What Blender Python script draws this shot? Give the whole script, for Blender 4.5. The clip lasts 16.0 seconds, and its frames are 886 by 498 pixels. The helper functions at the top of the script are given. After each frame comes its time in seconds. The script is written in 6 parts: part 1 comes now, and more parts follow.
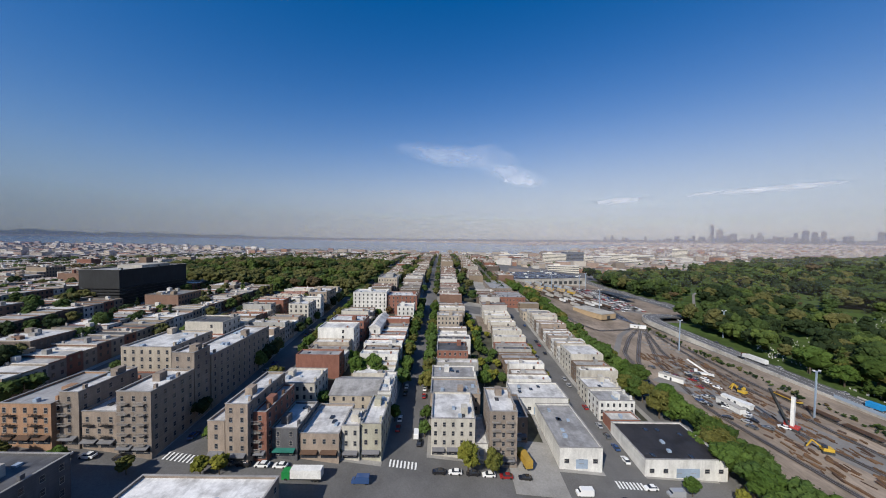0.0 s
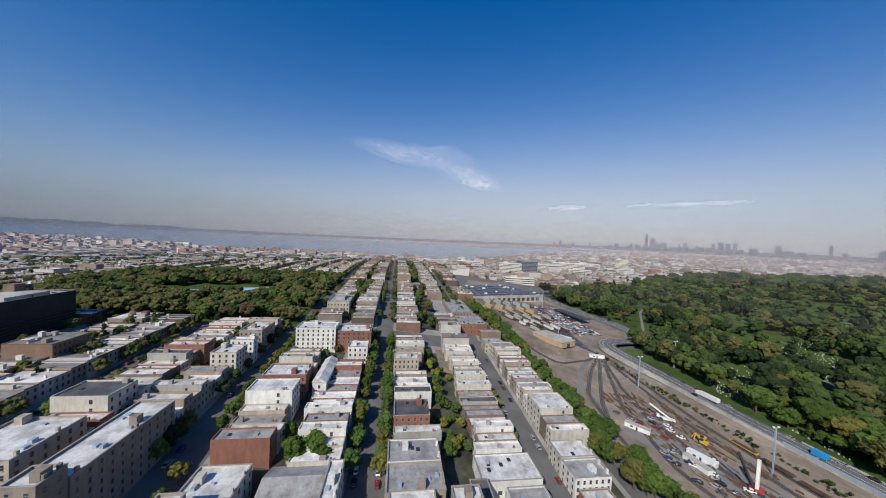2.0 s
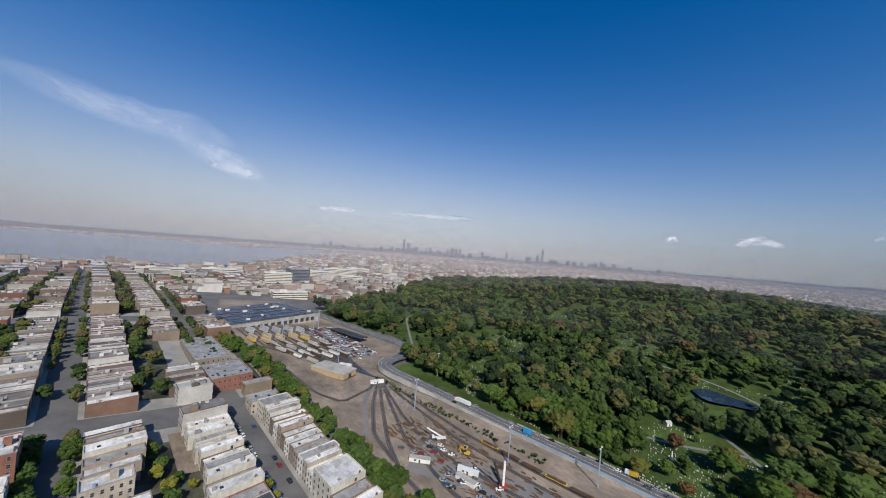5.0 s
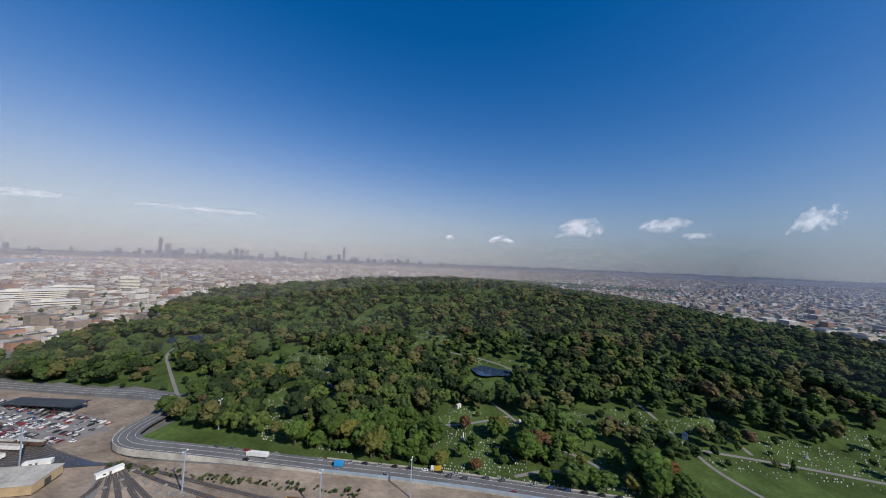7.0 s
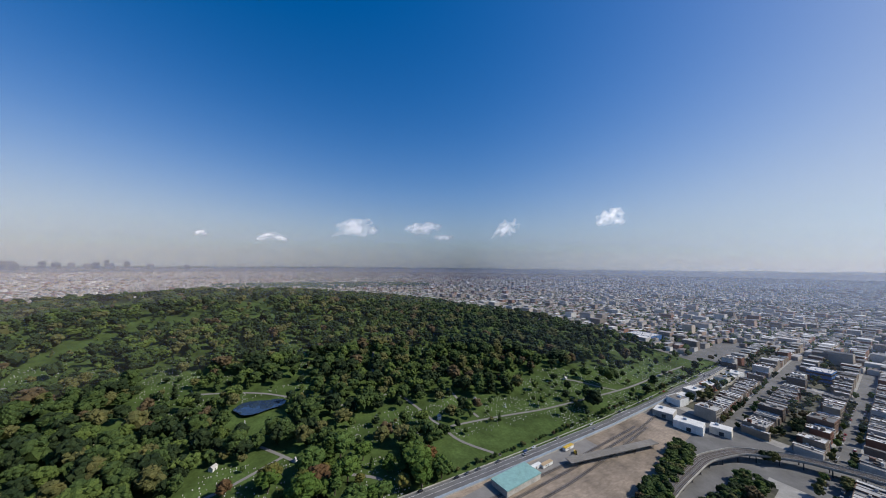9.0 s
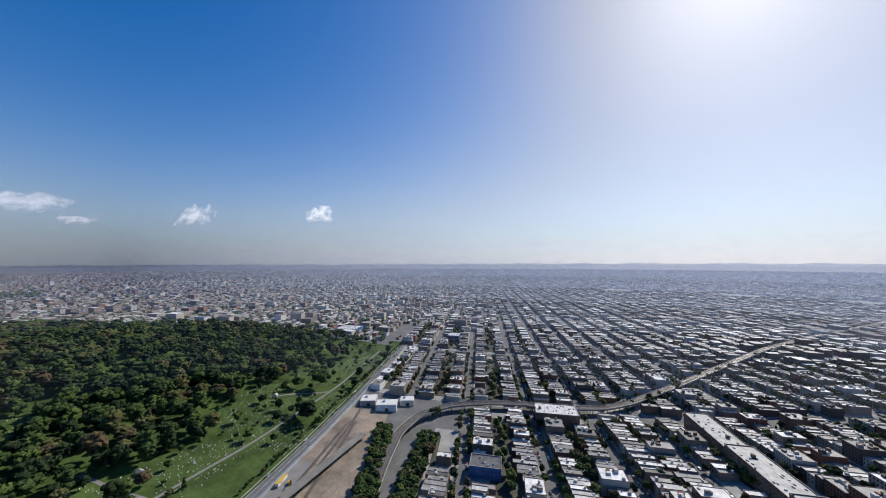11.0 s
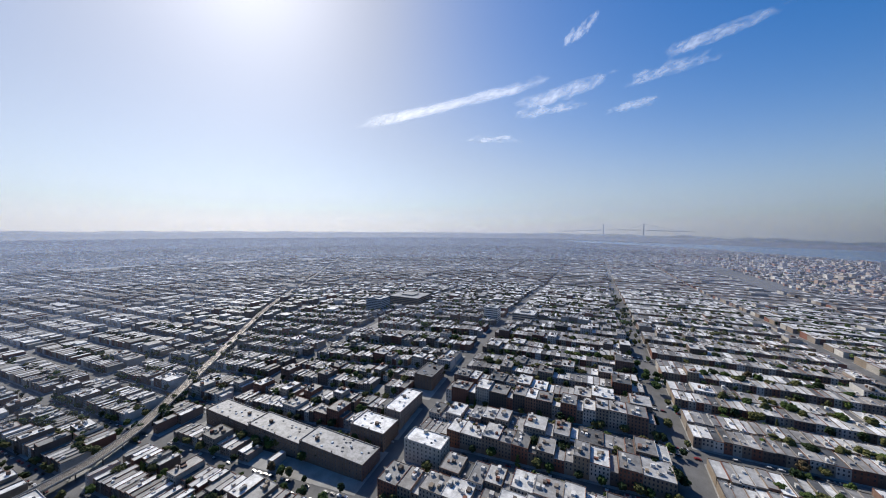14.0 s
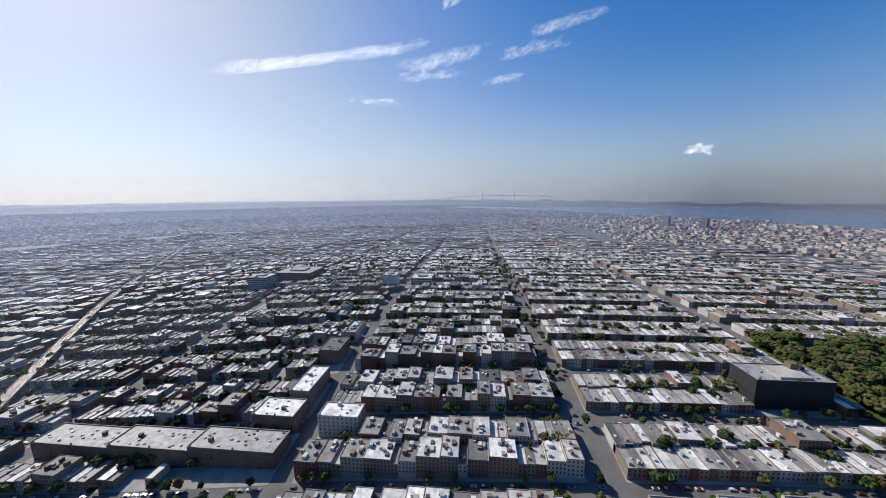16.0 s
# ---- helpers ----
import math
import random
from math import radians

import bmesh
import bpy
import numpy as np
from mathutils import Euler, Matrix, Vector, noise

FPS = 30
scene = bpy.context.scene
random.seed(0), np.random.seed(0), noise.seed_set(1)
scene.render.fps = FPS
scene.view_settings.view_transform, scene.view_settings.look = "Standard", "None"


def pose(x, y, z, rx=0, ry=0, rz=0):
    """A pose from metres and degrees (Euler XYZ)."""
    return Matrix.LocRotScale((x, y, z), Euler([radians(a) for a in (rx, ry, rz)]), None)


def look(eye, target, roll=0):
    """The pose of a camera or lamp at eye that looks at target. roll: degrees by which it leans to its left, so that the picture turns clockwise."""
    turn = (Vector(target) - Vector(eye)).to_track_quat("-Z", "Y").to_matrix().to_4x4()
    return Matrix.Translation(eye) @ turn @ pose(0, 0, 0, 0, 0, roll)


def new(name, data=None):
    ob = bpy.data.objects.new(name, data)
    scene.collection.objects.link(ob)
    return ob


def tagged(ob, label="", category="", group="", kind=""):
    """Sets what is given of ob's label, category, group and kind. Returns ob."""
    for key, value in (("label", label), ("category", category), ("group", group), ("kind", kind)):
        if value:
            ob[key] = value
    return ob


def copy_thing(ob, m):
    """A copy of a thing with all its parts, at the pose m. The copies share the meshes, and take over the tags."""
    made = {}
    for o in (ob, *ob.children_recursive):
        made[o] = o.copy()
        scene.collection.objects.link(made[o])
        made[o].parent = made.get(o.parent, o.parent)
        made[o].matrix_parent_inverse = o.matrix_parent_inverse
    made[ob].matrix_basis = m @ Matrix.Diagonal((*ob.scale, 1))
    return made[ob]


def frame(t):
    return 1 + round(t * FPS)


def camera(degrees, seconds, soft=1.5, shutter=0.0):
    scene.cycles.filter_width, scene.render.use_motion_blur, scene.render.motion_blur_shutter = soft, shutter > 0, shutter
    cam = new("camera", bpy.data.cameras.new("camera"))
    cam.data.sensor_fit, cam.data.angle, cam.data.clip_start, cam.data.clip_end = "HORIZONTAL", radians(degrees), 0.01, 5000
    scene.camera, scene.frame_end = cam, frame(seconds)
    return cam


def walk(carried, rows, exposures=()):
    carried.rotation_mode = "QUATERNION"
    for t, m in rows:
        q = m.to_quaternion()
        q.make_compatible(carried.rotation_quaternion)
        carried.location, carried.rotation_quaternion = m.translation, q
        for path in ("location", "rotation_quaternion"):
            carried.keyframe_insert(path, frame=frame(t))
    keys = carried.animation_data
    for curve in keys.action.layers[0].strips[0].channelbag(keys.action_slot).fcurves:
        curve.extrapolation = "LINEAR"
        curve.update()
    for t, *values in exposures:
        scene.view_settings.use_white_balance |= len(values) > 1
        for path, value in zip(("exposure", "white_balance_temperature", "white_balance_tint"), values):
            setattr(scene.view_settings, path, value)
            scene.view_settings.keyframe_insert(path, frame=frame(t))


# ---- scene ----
cam = camera(108.0, 16.0, soft=1.0)

# seconds, eye x, y, z, heading (clockwise from +y), pitch, roll
PATH = [
    (0, 12.2, -102.5, 78.2, 0.09, -1.92, 0.76),
    (0.5, 11.1, -96.1, 83.6, 1.12, -1.80, 1.08),
    (1, 9.8, -89.5, 89.4, 2.64, -1.88, 1.54),
    (1.5, 9.4, -83.1, 95.7, 4.71, -2.07, 2.08),
    (2, 8.5, -77.1, 101.2, 7.97, -2.01, 2.78),
    (2.5, 8.6, -71.6, 106.4, 12.43, -1.86, 3.51),
    (3, 7.2, -66.5, 110.6, 18.30, -1.55, 4.25),
    (3.5, 6.7, -61.4, 114.5, 25.08, -1.15, 4.75),
    (3.7, 6.7, -59.6, 115.8, 27.88, -0.90, 4.80),
    (5.8, 6.6, -42.0, 130.6, 60.58, 1.45, 4.42),
    (6, 8.5, -41.0, 132.1, 64.03, 1.65, 4.10),
    (6.5, 14.3, -38.8, 134.7, 72.62, 2.08, 3.36),
    (7, 18.1, -36.3, 139.3, 81.66, 2.45, 2.65),
    (7.5, 22.4, -34.0, 144.2, 90.83, 2.72, 2.10),
    (8, 22.2, -31.7, 152.3, 100.20, 2.77, 1.23),
    (8.2, 21.7, -31.1, 155.8, 103.96, 2.81, 1.07),
    (10.3, 38.3, -46.0, 165.3, 149.65, 2.97, 0.60),
    (10.5, 40.5, -46.6, 167.9, 154.79, 2.81, 0.59),
    (11, 49.5, -49.8, 175.9, 168.70, 2.36, 0.09),
    (11.5, 57.3, -56.3, 180.8, 182.68, 2.10, 0.29),
    (12, 64.5, -65.2, 185.1, 197.07, 1.66, 0.45),
    (12.5, 60.3, -78.0, 186.9, 210.55, 1.30, 0.26),
    (13, 53.8, -89.8, 189.8, 223.48, 0.56, 0.39),
    (13.5, 47.1, -94.1, 194.4, 234.81, -1.22, 0.31),
    (14, 49.0, -96.4, 199.5, 244.66, -3.36, 0.38),
    (14.5, 49.1, -96.4, 203.5, 251.75, -5.53, 0.33),
    (15, 51.0, -99.9, 204.8, 257.18, -7.30, 0.33),
    (15.5, 50.9, -104.6, 203.0, 261.15, -8.36, 0.01),
    (16, 53.5, -108.9, 199.5, 264.21, -9.12, -0.61),
]


def aim(x, y, z, heading, pitch, roll):
    a, p = radians(heading), radians(pitch)
    return look((x, y, z), (x + 50 * math.sin(a) * math.cos(p), y + 50 * math.cos(a) * math.cos(p), z + 50 * math.sin(p)), roll)


walk(cam, [(r[0], aim(*r[1:])) for r in PATH], exposures=[(0.0, -0.06), (3.5, -0.1), (6.0, -0.1), (8.0, -0.05), (10.5, 0.02), (12.5, 0.06), (14.5, 0.1), (16.0, 0.1)])

# ---------------------------------------------------------------- world and sun
SUN_HEADING, SUN_ELEVATION = 213.6, 39.3
world = bpy.data.worlds.new("sky")
scene.world = world
world.use_nodes = True
wn = world.node_tree
wn.nodes.clear()
sky = wn.nodes.new("ShaderNodeTexSky")
sky.sky_type = 'NISHITA'
sky.sun_disc = False
sky.sun_elevation = radians(SUN_ELEVATION)
sky.sun_rotation = radians(SUN_HEADING)
sky.altitude = 200
sky.air_density = 1.0
sky.dust_density = 0.8
sky.ozone_density = 4.6
bg = wn.nodes.new("ShaderNodeBackground")
bg.inputs["Strength"].default_value = 0.10
wo = wn.nodes.new("ShaderNodeOutputWorld")
hsv = wn.nodes.new("ShaderNodeHueSaturation")
hsv.inputs["Hue"].default_value = 0.505
# the brighter the sky, towards the sun and the horizon, the paler it is with dust
glow = wn.nodes.new("ShaderNodeRGBToBW")
wn.links.new(sky.outputs[0], glow.inputs[0])
for key, clear, dusty in (("Saturation", 1.38, 0.68), ("Value", 1.33, 0.93)):
    pale = wn.nodes.new("ShaderNodeMapRange")
    pale.interpolation_type = 'SMOOTHSTEP'
    for socket, v in (("From Min", 0.9), ("From Max", 5.8), ("To Min", clear), ("To Max", dusty)):
        pale.inputs[socket].default_value = v
    wn.links.new(glow.outputs[0], pale.inputs[0])
    wn.links.new(pale.outputs[0], hsv.inputs[key])
wn.links.new(sky.outputs[0], hsv.inputs["Color"])
wn.links.new(hsv.outputs[0], bg.inputs[0])
wn.links.new(bg.outputs[0], wo.inputs[0])

sun_data = bpy.data.lights.new("sun", 'SUN')
sun_data.energy, sun_data.angle, sun_data.color = 5.0, radians(0.5), (1.0, 0.95, 0.87)
sun = new("sun", sun_data)
sa, se = radians(SUN_HEADING), radians(SUN_ELEVATION)
sun.matrix_world = look((2000 * math.sin(sa) * math.cos(se), 2000 * math.cos(sa) * math.cos(se), 2000 * math.sin(se)), (0, 0, 0))

# ---------------------------------------------------------------- materials
def mat(name, rough=0.8, metal=0.0, spec=0.3):
    m = bpy.data.materials.new(name)
    m.use_nodes = True
    b = m.node_tree.nodes["Principled BSDF"]
    b.inputs["Roughness"].default_value = rough
    b.inputs["Metallic"].default_value = metal
    b.inputs["Specular IOR Level"].default_value = spec
    return m, m.node_tree, b


def node(nt, kind, **values):
    n = nt.nodes.new(kind)
    for key, v in values.items():
        n.inputs[key].default_value = v
    return n


def ramp(nt, fac, stops, interpolation='LINEAR'):
    r = nt.nodes.new("ShaderNodeValToRGB")
    r.color_ramp.interpolation = interpolation
    while len(r.color_ramp.elements) < len(stops):
        r.color_ramp.elements.new(0.5)
    for e, (p, c) in zip(r.color_ramp.elements, stops):
        e.position, e.color = p, (*c, 1)
    nt.links.new(fac, r.inputs[0])
    return r.outputs[0]


def noise_tex(nt, scale, detail=4.0, rough=0.6, squash=None):
    g = nt.nodes.new("ShaderNodeNewGeometry")
    v = g.outputs["Position"]
    if squash:
        mp = nt.nodes.new("ShaderNodeMapping")
        mp.inputs["Scale"].default_value = squash
        nt.links.new(v, mp.inputs[0])
        v = mp.outputs[0]
    n = node(nt, "ShaderNodeTexNoise", Scale=scale, Detail=detail, Roughness=rough)
    nt.links.new(v, n.inputs["Vector"])
    return n.outputs[0]


def mix(nt, a, b, fac, how='MIX'):
    m = nt.nodes.new("ShaderNodeMix")
    m.data_type, m.blend_type = 'RGBA', how
    for sock, val in ((m.inputs[0], fac), (m.inputs[6], a), (m.inputs[7], b)):
        if isinstance(val, (int, float)):
            sock.default_value = val
        elif isinstance(val, tuple):
            sock.default_value = (*val, 1)
        else:
            nt.links.new(val, sock)
    return m.outputs[2]


def bump(nt, b, height, strength=0.4, distance=0.1):
    bp = node(nt, "ShaderNodeBump", Strength=strength, Distance=distance)
    nt.links.new(height, bp.inputs["Height"])
    nt.links.new(bp.outputs[0], b.inputs["Normal"])


def island(nt):
    return nt.nodes.new("ShaderNodeNewGeometry").outputs["Random Per Island"]


def each(nt):
    return nt.nodes.new("ShaderNodeObjectInfo").outputs["Random"]


def surface(name, colours, pick=None, grain=1.5, stain=0.08, amount=0.35, rough=0.85, squash=None, rel=0.3, metal=0.0, spec=0.3):
    """A weathered surface: one of several colours for each piece, with grain and larger stains."""
    m, nt, b = mat(name, rough, metal, spec)
    if len(colours) == 1 or pick is None:
        base = colours[0]
    else:
        stops = [(i / len(colours), c) for i, c in enumerate(colours)]
        base = ramp(nt, pick(nt), stops, 'CONSTANT')
    g = noise_tex(nt, grain, 6, 0.7, squash)
    s = noise_tex(nt, stain, 5, 0.65)
    lo, hi = 1 - amount, 1 + amount * 0.5
    tone = ramp(nt, s, [(0.3, (lo, lo, lo)), (0.7, (hi, hi, hi))])
    fine = ramp(nt, g, [(0.3, (lo, lo * 0.99, lo * 0.97)), (0.7, (hi, hi, hi))])
    c = mix(nt, mix(nt, base, tone, 1.0, 'MULTIPLY'), fine, 0.6, 'MULTIPLY')
    nt.links.new(c, b.inputs["Base Color"])
    if rel:
        bump(nt, b, g, rel, 0.05)
    return m


BRICKS = [(0.19, 0.15, 0.12), (0.19, 0.085, 0.058), (0.24, 0.205, 0.17), (0.11, 0.088, 0.075), (0.34, 0.315, 0.28), (0.19, 0.115, 0.085), (0.24, 0.19, 0.14), (0.46, 0.44, 0.41)]
ROOFS = [(0.40, 0.39, 0.38), (0.60, 0.59, 0.57), (0.22, 0.215, 0.21), (0.74, 0.73, 0.71), (0.30, 0.29, 0.28), (0.46, 0.45, 0.43), (0.11, 0.11, 0.11), (0.60, 0.59, 0.57), (0.27, 0.255, 0.24), (0.17, 0.165, 0.16)]
FAR_ROOFS = [(0.22, 0.215, 0.215), (0.52, 0.51, 0.50), (0.11, 0.11, 0.115), (0.17, 0.165, 0.165), (0.70, 0.69, 0.68), (0.28, 0.265, 0.26), (0.13, 0.13, 0.14), (0.40, 0.38, 0.37), (0.20, 0.17, 0.155), (0.15, 0.15, 0.155)]
M_WALLS = surface("house walls", BRICKS, island, 0.9, 0.06, 0.3)
M_ROOFS = surface("coated flat roofs", ROOFS, island, 0.45, 0.12, 0.45, rough=0.6, rel=0.12, spec=0.22)
M_TRIM = surface("parapet coping", [(0.5, 0.48, 0.45), (0.3, 0.29, 0.28), (0.62, 0.6, 0.57)], island, 1.2, 0.1)
M_GLASS, _nt, _b = mat("window glass", 0.12, 0.0, 0.5)
_b.inputs["Base Color"].default_value = (0.03, 0.035, 0.045, 1)
# lit copy of the house walls, paler than BRICKS, for the sunlit far city
M_FARWALL = surface("far house walls", [(0.36, 0.31, 0.26), (0.30, 0.17, 0.12), (0.45, 0.41, 0.36), (0.24, 0.20, 0.17), (0.55, 0.52, 0.48), (0.34, 0.25, 0.20), (0.50, 0.42, 0.34), (0.60, 0.57, 0.53)], island, 0.2, 0.02, 0.3, rel=0)
M_FARROOF = surface("far flat roofs", FAR_ROOFS, island, 0.1, 0.02, 0.3, rough=0.65, rel=0, spec=0.15)
# darker copy of FAR_ROOFS: shade put into the colour of the backlit rows
M_ROWROOF = surface("darkened row roofs", [(0.17, 0.165, 0.165), (0.46, 0.45, 0.44), (0.09, 0.09, 0.095), (0.14, 0.135, 0.135), (0.62, 0.61, 0.60), (0.21, 0.20, 0.195), (0.10, 0.10, 0.11), (0.28, 0.265, 0.255), (0.16, 0.135, 0.125), (0.12, 0.12, 0.125)], island, 0.1, 0.02, 0.3, rough=0.75, rel=0, spec=0.12)
M_ASPHALT = surface("asphalt", [(0.14, 0.137, 0.134)], None, 2.0, 0.05, 0.35)
M_WALK = surface("pavement concrete", [(0.30, 0.29, 0.27)], None, 1.5, 0.08, 0.3)
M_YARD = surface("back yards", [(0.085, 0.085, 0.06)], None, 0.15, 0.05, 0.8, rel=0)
M_DIRT = surface("bare earth of the yard", [(0.275, 0.22, 0.17)], None, 0.5, 0.03, 0.55, squash=(1, 0.35, 1))
M_GRASS = surface("lawn", [(0.068, 0.104, 0.030)], None, 0.35, 0.03, 0.55, spec=0.06)
M_WATER, _nt, _b = mat("harbour water", 0.12, 0.0, 0.5)
_b.inputs["Base Color"].default_value = (0.035, 0.06, 0.085, 1)
bump(_nt, _b, noise_tex(_nt, 0.05, 5, 0.7), 0.5, 2.0)


def leaf_mat(name, colours, pick, amount=0.5):
    m, nt, b = mat(name, 0.85, 0, 0.08)
    stops = [(i / len(colours), c) for i, c in enumerate(colours)]
    base = ramp(nt, pick(nt), stops, 'CONSTANT')
    g = noise_tex(nt, 1.3, 4, 0.7)
    s = noise_tex(nt, 0.12, 3, 0.6)
    c = mix(nt, base, ramp(nt, g, [(0.3, (0.55, 0.6, 0.5)), (0.7, (1.4, 1.35, 1.2))]), 1.0, 'MULTIPLY')
    c = mix(nt, c, ramp(nt, s, [(0.3, (0.8, 0.85, 0.8)), (0.7, (1.2, 1.15, 1.0))]), 1.0, 'MULTIPLY')
    nt.links.new(c, b.inputs["Base Color"])
    bump(nt, b, g, 0.8, 0.4)
    return m


GREENS = [(0.043, 0.072, 0.020), (0.055, 0.088, 0.024), (0.034, 0.056, 0.018), (0.075, 0.085, 0.026), (0.046, 0.078, 0.026), (0.095, 0.09, 0.03), (0.030, 0.048, 0.018), (0.060, 0.075, 0.026), (0.038, 0.064, 0.022), (0.050, 0.08, 0.02)]
M_LEAF = leaf_mat("tree leaves", GREENS, island)
M_SPECIES = {
    "mid": leaf_mat("oak leaves", [(0.042, 0.065, 0.025), (0.048, 0.072, 0.026), (0.037, 0.058, 0.024)], island),
    "dark": leaf_mat("beech leaves", [(0.021, 0.034, 0.018), (0.025, 0.038, 0.019), (0.018, 0.029, 0.016)], island),
    "bright": leaf_mat("linden leaves", [(0.066, 0.094, 0.030), (0.072, 0.100, 0.032), (0.060, 0.086, 0.029)], island),
    "olive": leaf_mat("elm leaves", [(0.084, 0.085, 0.040), (0.092, 0.090, 0.042), (0.076, 0.079, 0.037)], island),
    "rust": leaf_mat("turning leaves", [(0.078, 0.058, 0.040), (0.072, 0.055, 0.038), (0.084, 0.063, 0.042)], island),
}
M_BARK = surface("bark", [(0.10, 0.08, 0.06)], None, 4, 0.5, 0.4)

# ---------------------------------------------------------------- the lie of the land
def smooth(a, b, v):
    u = np.clip((np.asarray(v, float) - a) / (b - a), 0, 1)
    return u * u * (3 - 2 * u)


CX, CY = 30.0, -60.0


def eye_level(x, y):
    """The height at which the horizon closes the view, by direction from the middle of the place."""
    a = np.degrees(np.arctan2(np.asarray(x, float) - CX, np.asarray(y, float) - CY)) % 360
    return np.interp(a, [0, 30, 60, 100, 150, 200, 262, 300, 330, 360], [84, 112, 131, 155, 166, 186, 200, 100, 80, 84])


def ground_z(x, y):
    x, y = np.asarray(x, float), np.asarray(y, float)
    r = np.hypot(x, y)
    u, v = np.tanh(x / 700) * 0.7, np.tanh(y / 700) * 0.7
    g = -114.82 * u + 74.14 * v + 225.8 * u * u - 225.03 * u * v + 70.98 * v * v
    g = np.where(g > 0, 31 * np.tanh(g / 31), 25 * np.tanh(g / 25)) / (1 + (r / 1000) ** 6)
    g = g + 66 * np.exp(-0.5 * (((x - 1150) / 330) ** 2 + ((y - 100) / 450) ** 2))
    d = np.hypot(x - CX, y - CY)
    h = eye_level(x, y) - 22
    real = 1700 + (d - 1700) / np.maximum(1 - np.clip((d - 1700) / 3100, 0, 1) * 0.97, 0.03)
    rise = np.where(d > 1700, h - d * h / np.maximum(real, 1), 0)
    return g + np.maximum(rise, 0)


def gz(x, y):
    return float(ground_z(x, y))


# ---------------------------------------------------------------- mesh helpers
def empty(name, x, y, z, rz=0.0):
    e = new(name)
    e.empty_display_size = 1
    e.matrix_world = pose(x, y, z, 0, 0, rz)
    return e


class Soup:
    """Vertices and faces of many pieces, gathered for one mesh."""

    def __init__(self):
        self.v, self.f, self.m, self.n = [], [], [], 0

    def add(self, v, f, slot=0):
        self.v.append(np.asarray(v, float).reshape(-1, 3))
        self.f.append(np.asarray(f, int) + self.n)
        self.m.append(np.full(len(f), slot))
        self.n += len(self.v[-1])

    def box(self, x0, x1, y0, y1, z0, z1, bottom=False, slot=0):
        v = [(x0, y0, z0), (x1, y0, z0), (x1, y1, z0), (x0, y1, z0), (x0, y0, z1), (x1, y0, z1), (x1, y1, z1), (x0, y1, z1)]
        f = [(0, 1, 5, 4), (1, 2, 6, 5), (2, 3, 7, 6), (3, 0, 4, 7), (4, 5, 6, 7)] + ([(3, 2, 1, 0)] if bottom else [])
        self.add(v, f, slot)

    def quad(self, a, b, c, d, slot=0):
        self.add([a, b, c, d], [(0, 1, 2, 3)], slot)

    def mesh(self, name, *materials, flat=True):
        me = bpy.data.meshes.new(name)
        v = np.concatenate(self.v)
        width = max(f.shape[1] for f in self.f)
        counts, idx, mats = [], [], []
        for f, m in zip(self.f, self.m):
            counts.append(np.full(len(f), f.shape[1]))
            idx.append(f.ravel())
            mats.append(m)
        counts, idx, mats = np.concatenate(counts), np.concatenate(idx), np.concatenate(mats)
        me.vertices.add(len(v))
        me.vertices.foreach_set("co", v.astype(np.float32).ravel())
        me.loops.add(len(idx))
        me.loops.foreach_set("vertex_index", idx.astype(np.int32))
        me.polygons.add(len(counts))
        me.polygons.foreach_set("loop_start", np.concatenate([[0], np.cumsum(counts)[:-1]]).astype(np.int32))
        me.polygons.foreach_set("loop_total", counts.astype(np.int32))
        me.polygons.foreach_set("material_index", mats.astype(np.int32))
        for m in materials:
            me.materials.append(m)
        me.update(calc_edges=True)
        if len(v) < 3000:
            me.validate()
        me.shade_flat()
        return me

    def thing(self, name, materials, label="", category="", kind="", group="", parent=None):
        ob = new(name, self.mesh(name, *(materials if isinstance(materials, (list, tuple)) else [materials])))
        if parent:
            ob.parent = parent
        return tagged(ob, label, category, group, kind)


def draped(xs, ys, lift=0.0):
    """A sheet over the given lines of x and y that follows the land."""
    gx, gy = np.meshgrid(xs, ys, indexing="ij")
    v = np.stack([gx, gy, ground_z(gx, gy) + lift], -1).reshape(-1, 3)
    n, m = len(xs), len(ys)
    i, j = np.meshgrid(np.arange(n - 1), np.arange(m - 1), indexing="ij")
    a = (i * m + j).ravel()
    return v, np.stack([a, a + m, a + m + 1, a + 1], 1)


def strip(s, pts, width, lift=0.1, step=15.0, slot=0, level=None):
    """A ribbon along the given points, laid on the land or, with level, at that height over it."""
    p = np.array(pts, float)
    seg = np.hypot(*np.diff(p, axis=0).T)
    at = np.r_[0, np.cumsum(seg)]
    q = np.linspace(0, at[-1], max(2, int(at[-1] / step) + 1))
    c = np.stack([np.interp(q, at, p[:, 0]), np.interp(q, at, p[:, 1])], 1)
    d = np.gradient(c, axis=0)
    d /= np.maximum(np.hypot(d[:, 0], d[:, 1])[:, None], 1e-6)
    nrm = np.stack([-d[:, 1], d[:, 0]], 1) * width / 2
    l, r = c + nrm, c - nrm
    zl, zr = ground_z(l[:, 0], l[:, 1]) + lift, ground_z(r[:, 0], r[:, 1]) + lift
    v = np.concatenate([np.c_[l, zl], np.c_[r, zr]])
    n = len(c)
    k = np.arange(n - 1)
    s.add(v, np.stack([k + n, k + n + 1, k + 1, k], 1), slot)
    return c


# ---------------------------------------------------------------- ground
def spaced(inner, outer, fine, growth):
    v, s = [0.0], fine
    while v[-1] < outer:
        if v[-1] > inner:
            s *= growth
        v.append(v[-1] + s)
    v = np.array(v)
    return np.r_[-v[:0:-1], v]


lines = np.clip(spaced(500, 4600, 20, 1.07), -4600, 4600)
lines = np.unique(lines)
gs = Soup()
gs.add(*draped(lines, lines))
ground = gs.thing("ground", M_ASPHALT, "asphalt streets and ground of the city", "ground", "structure")

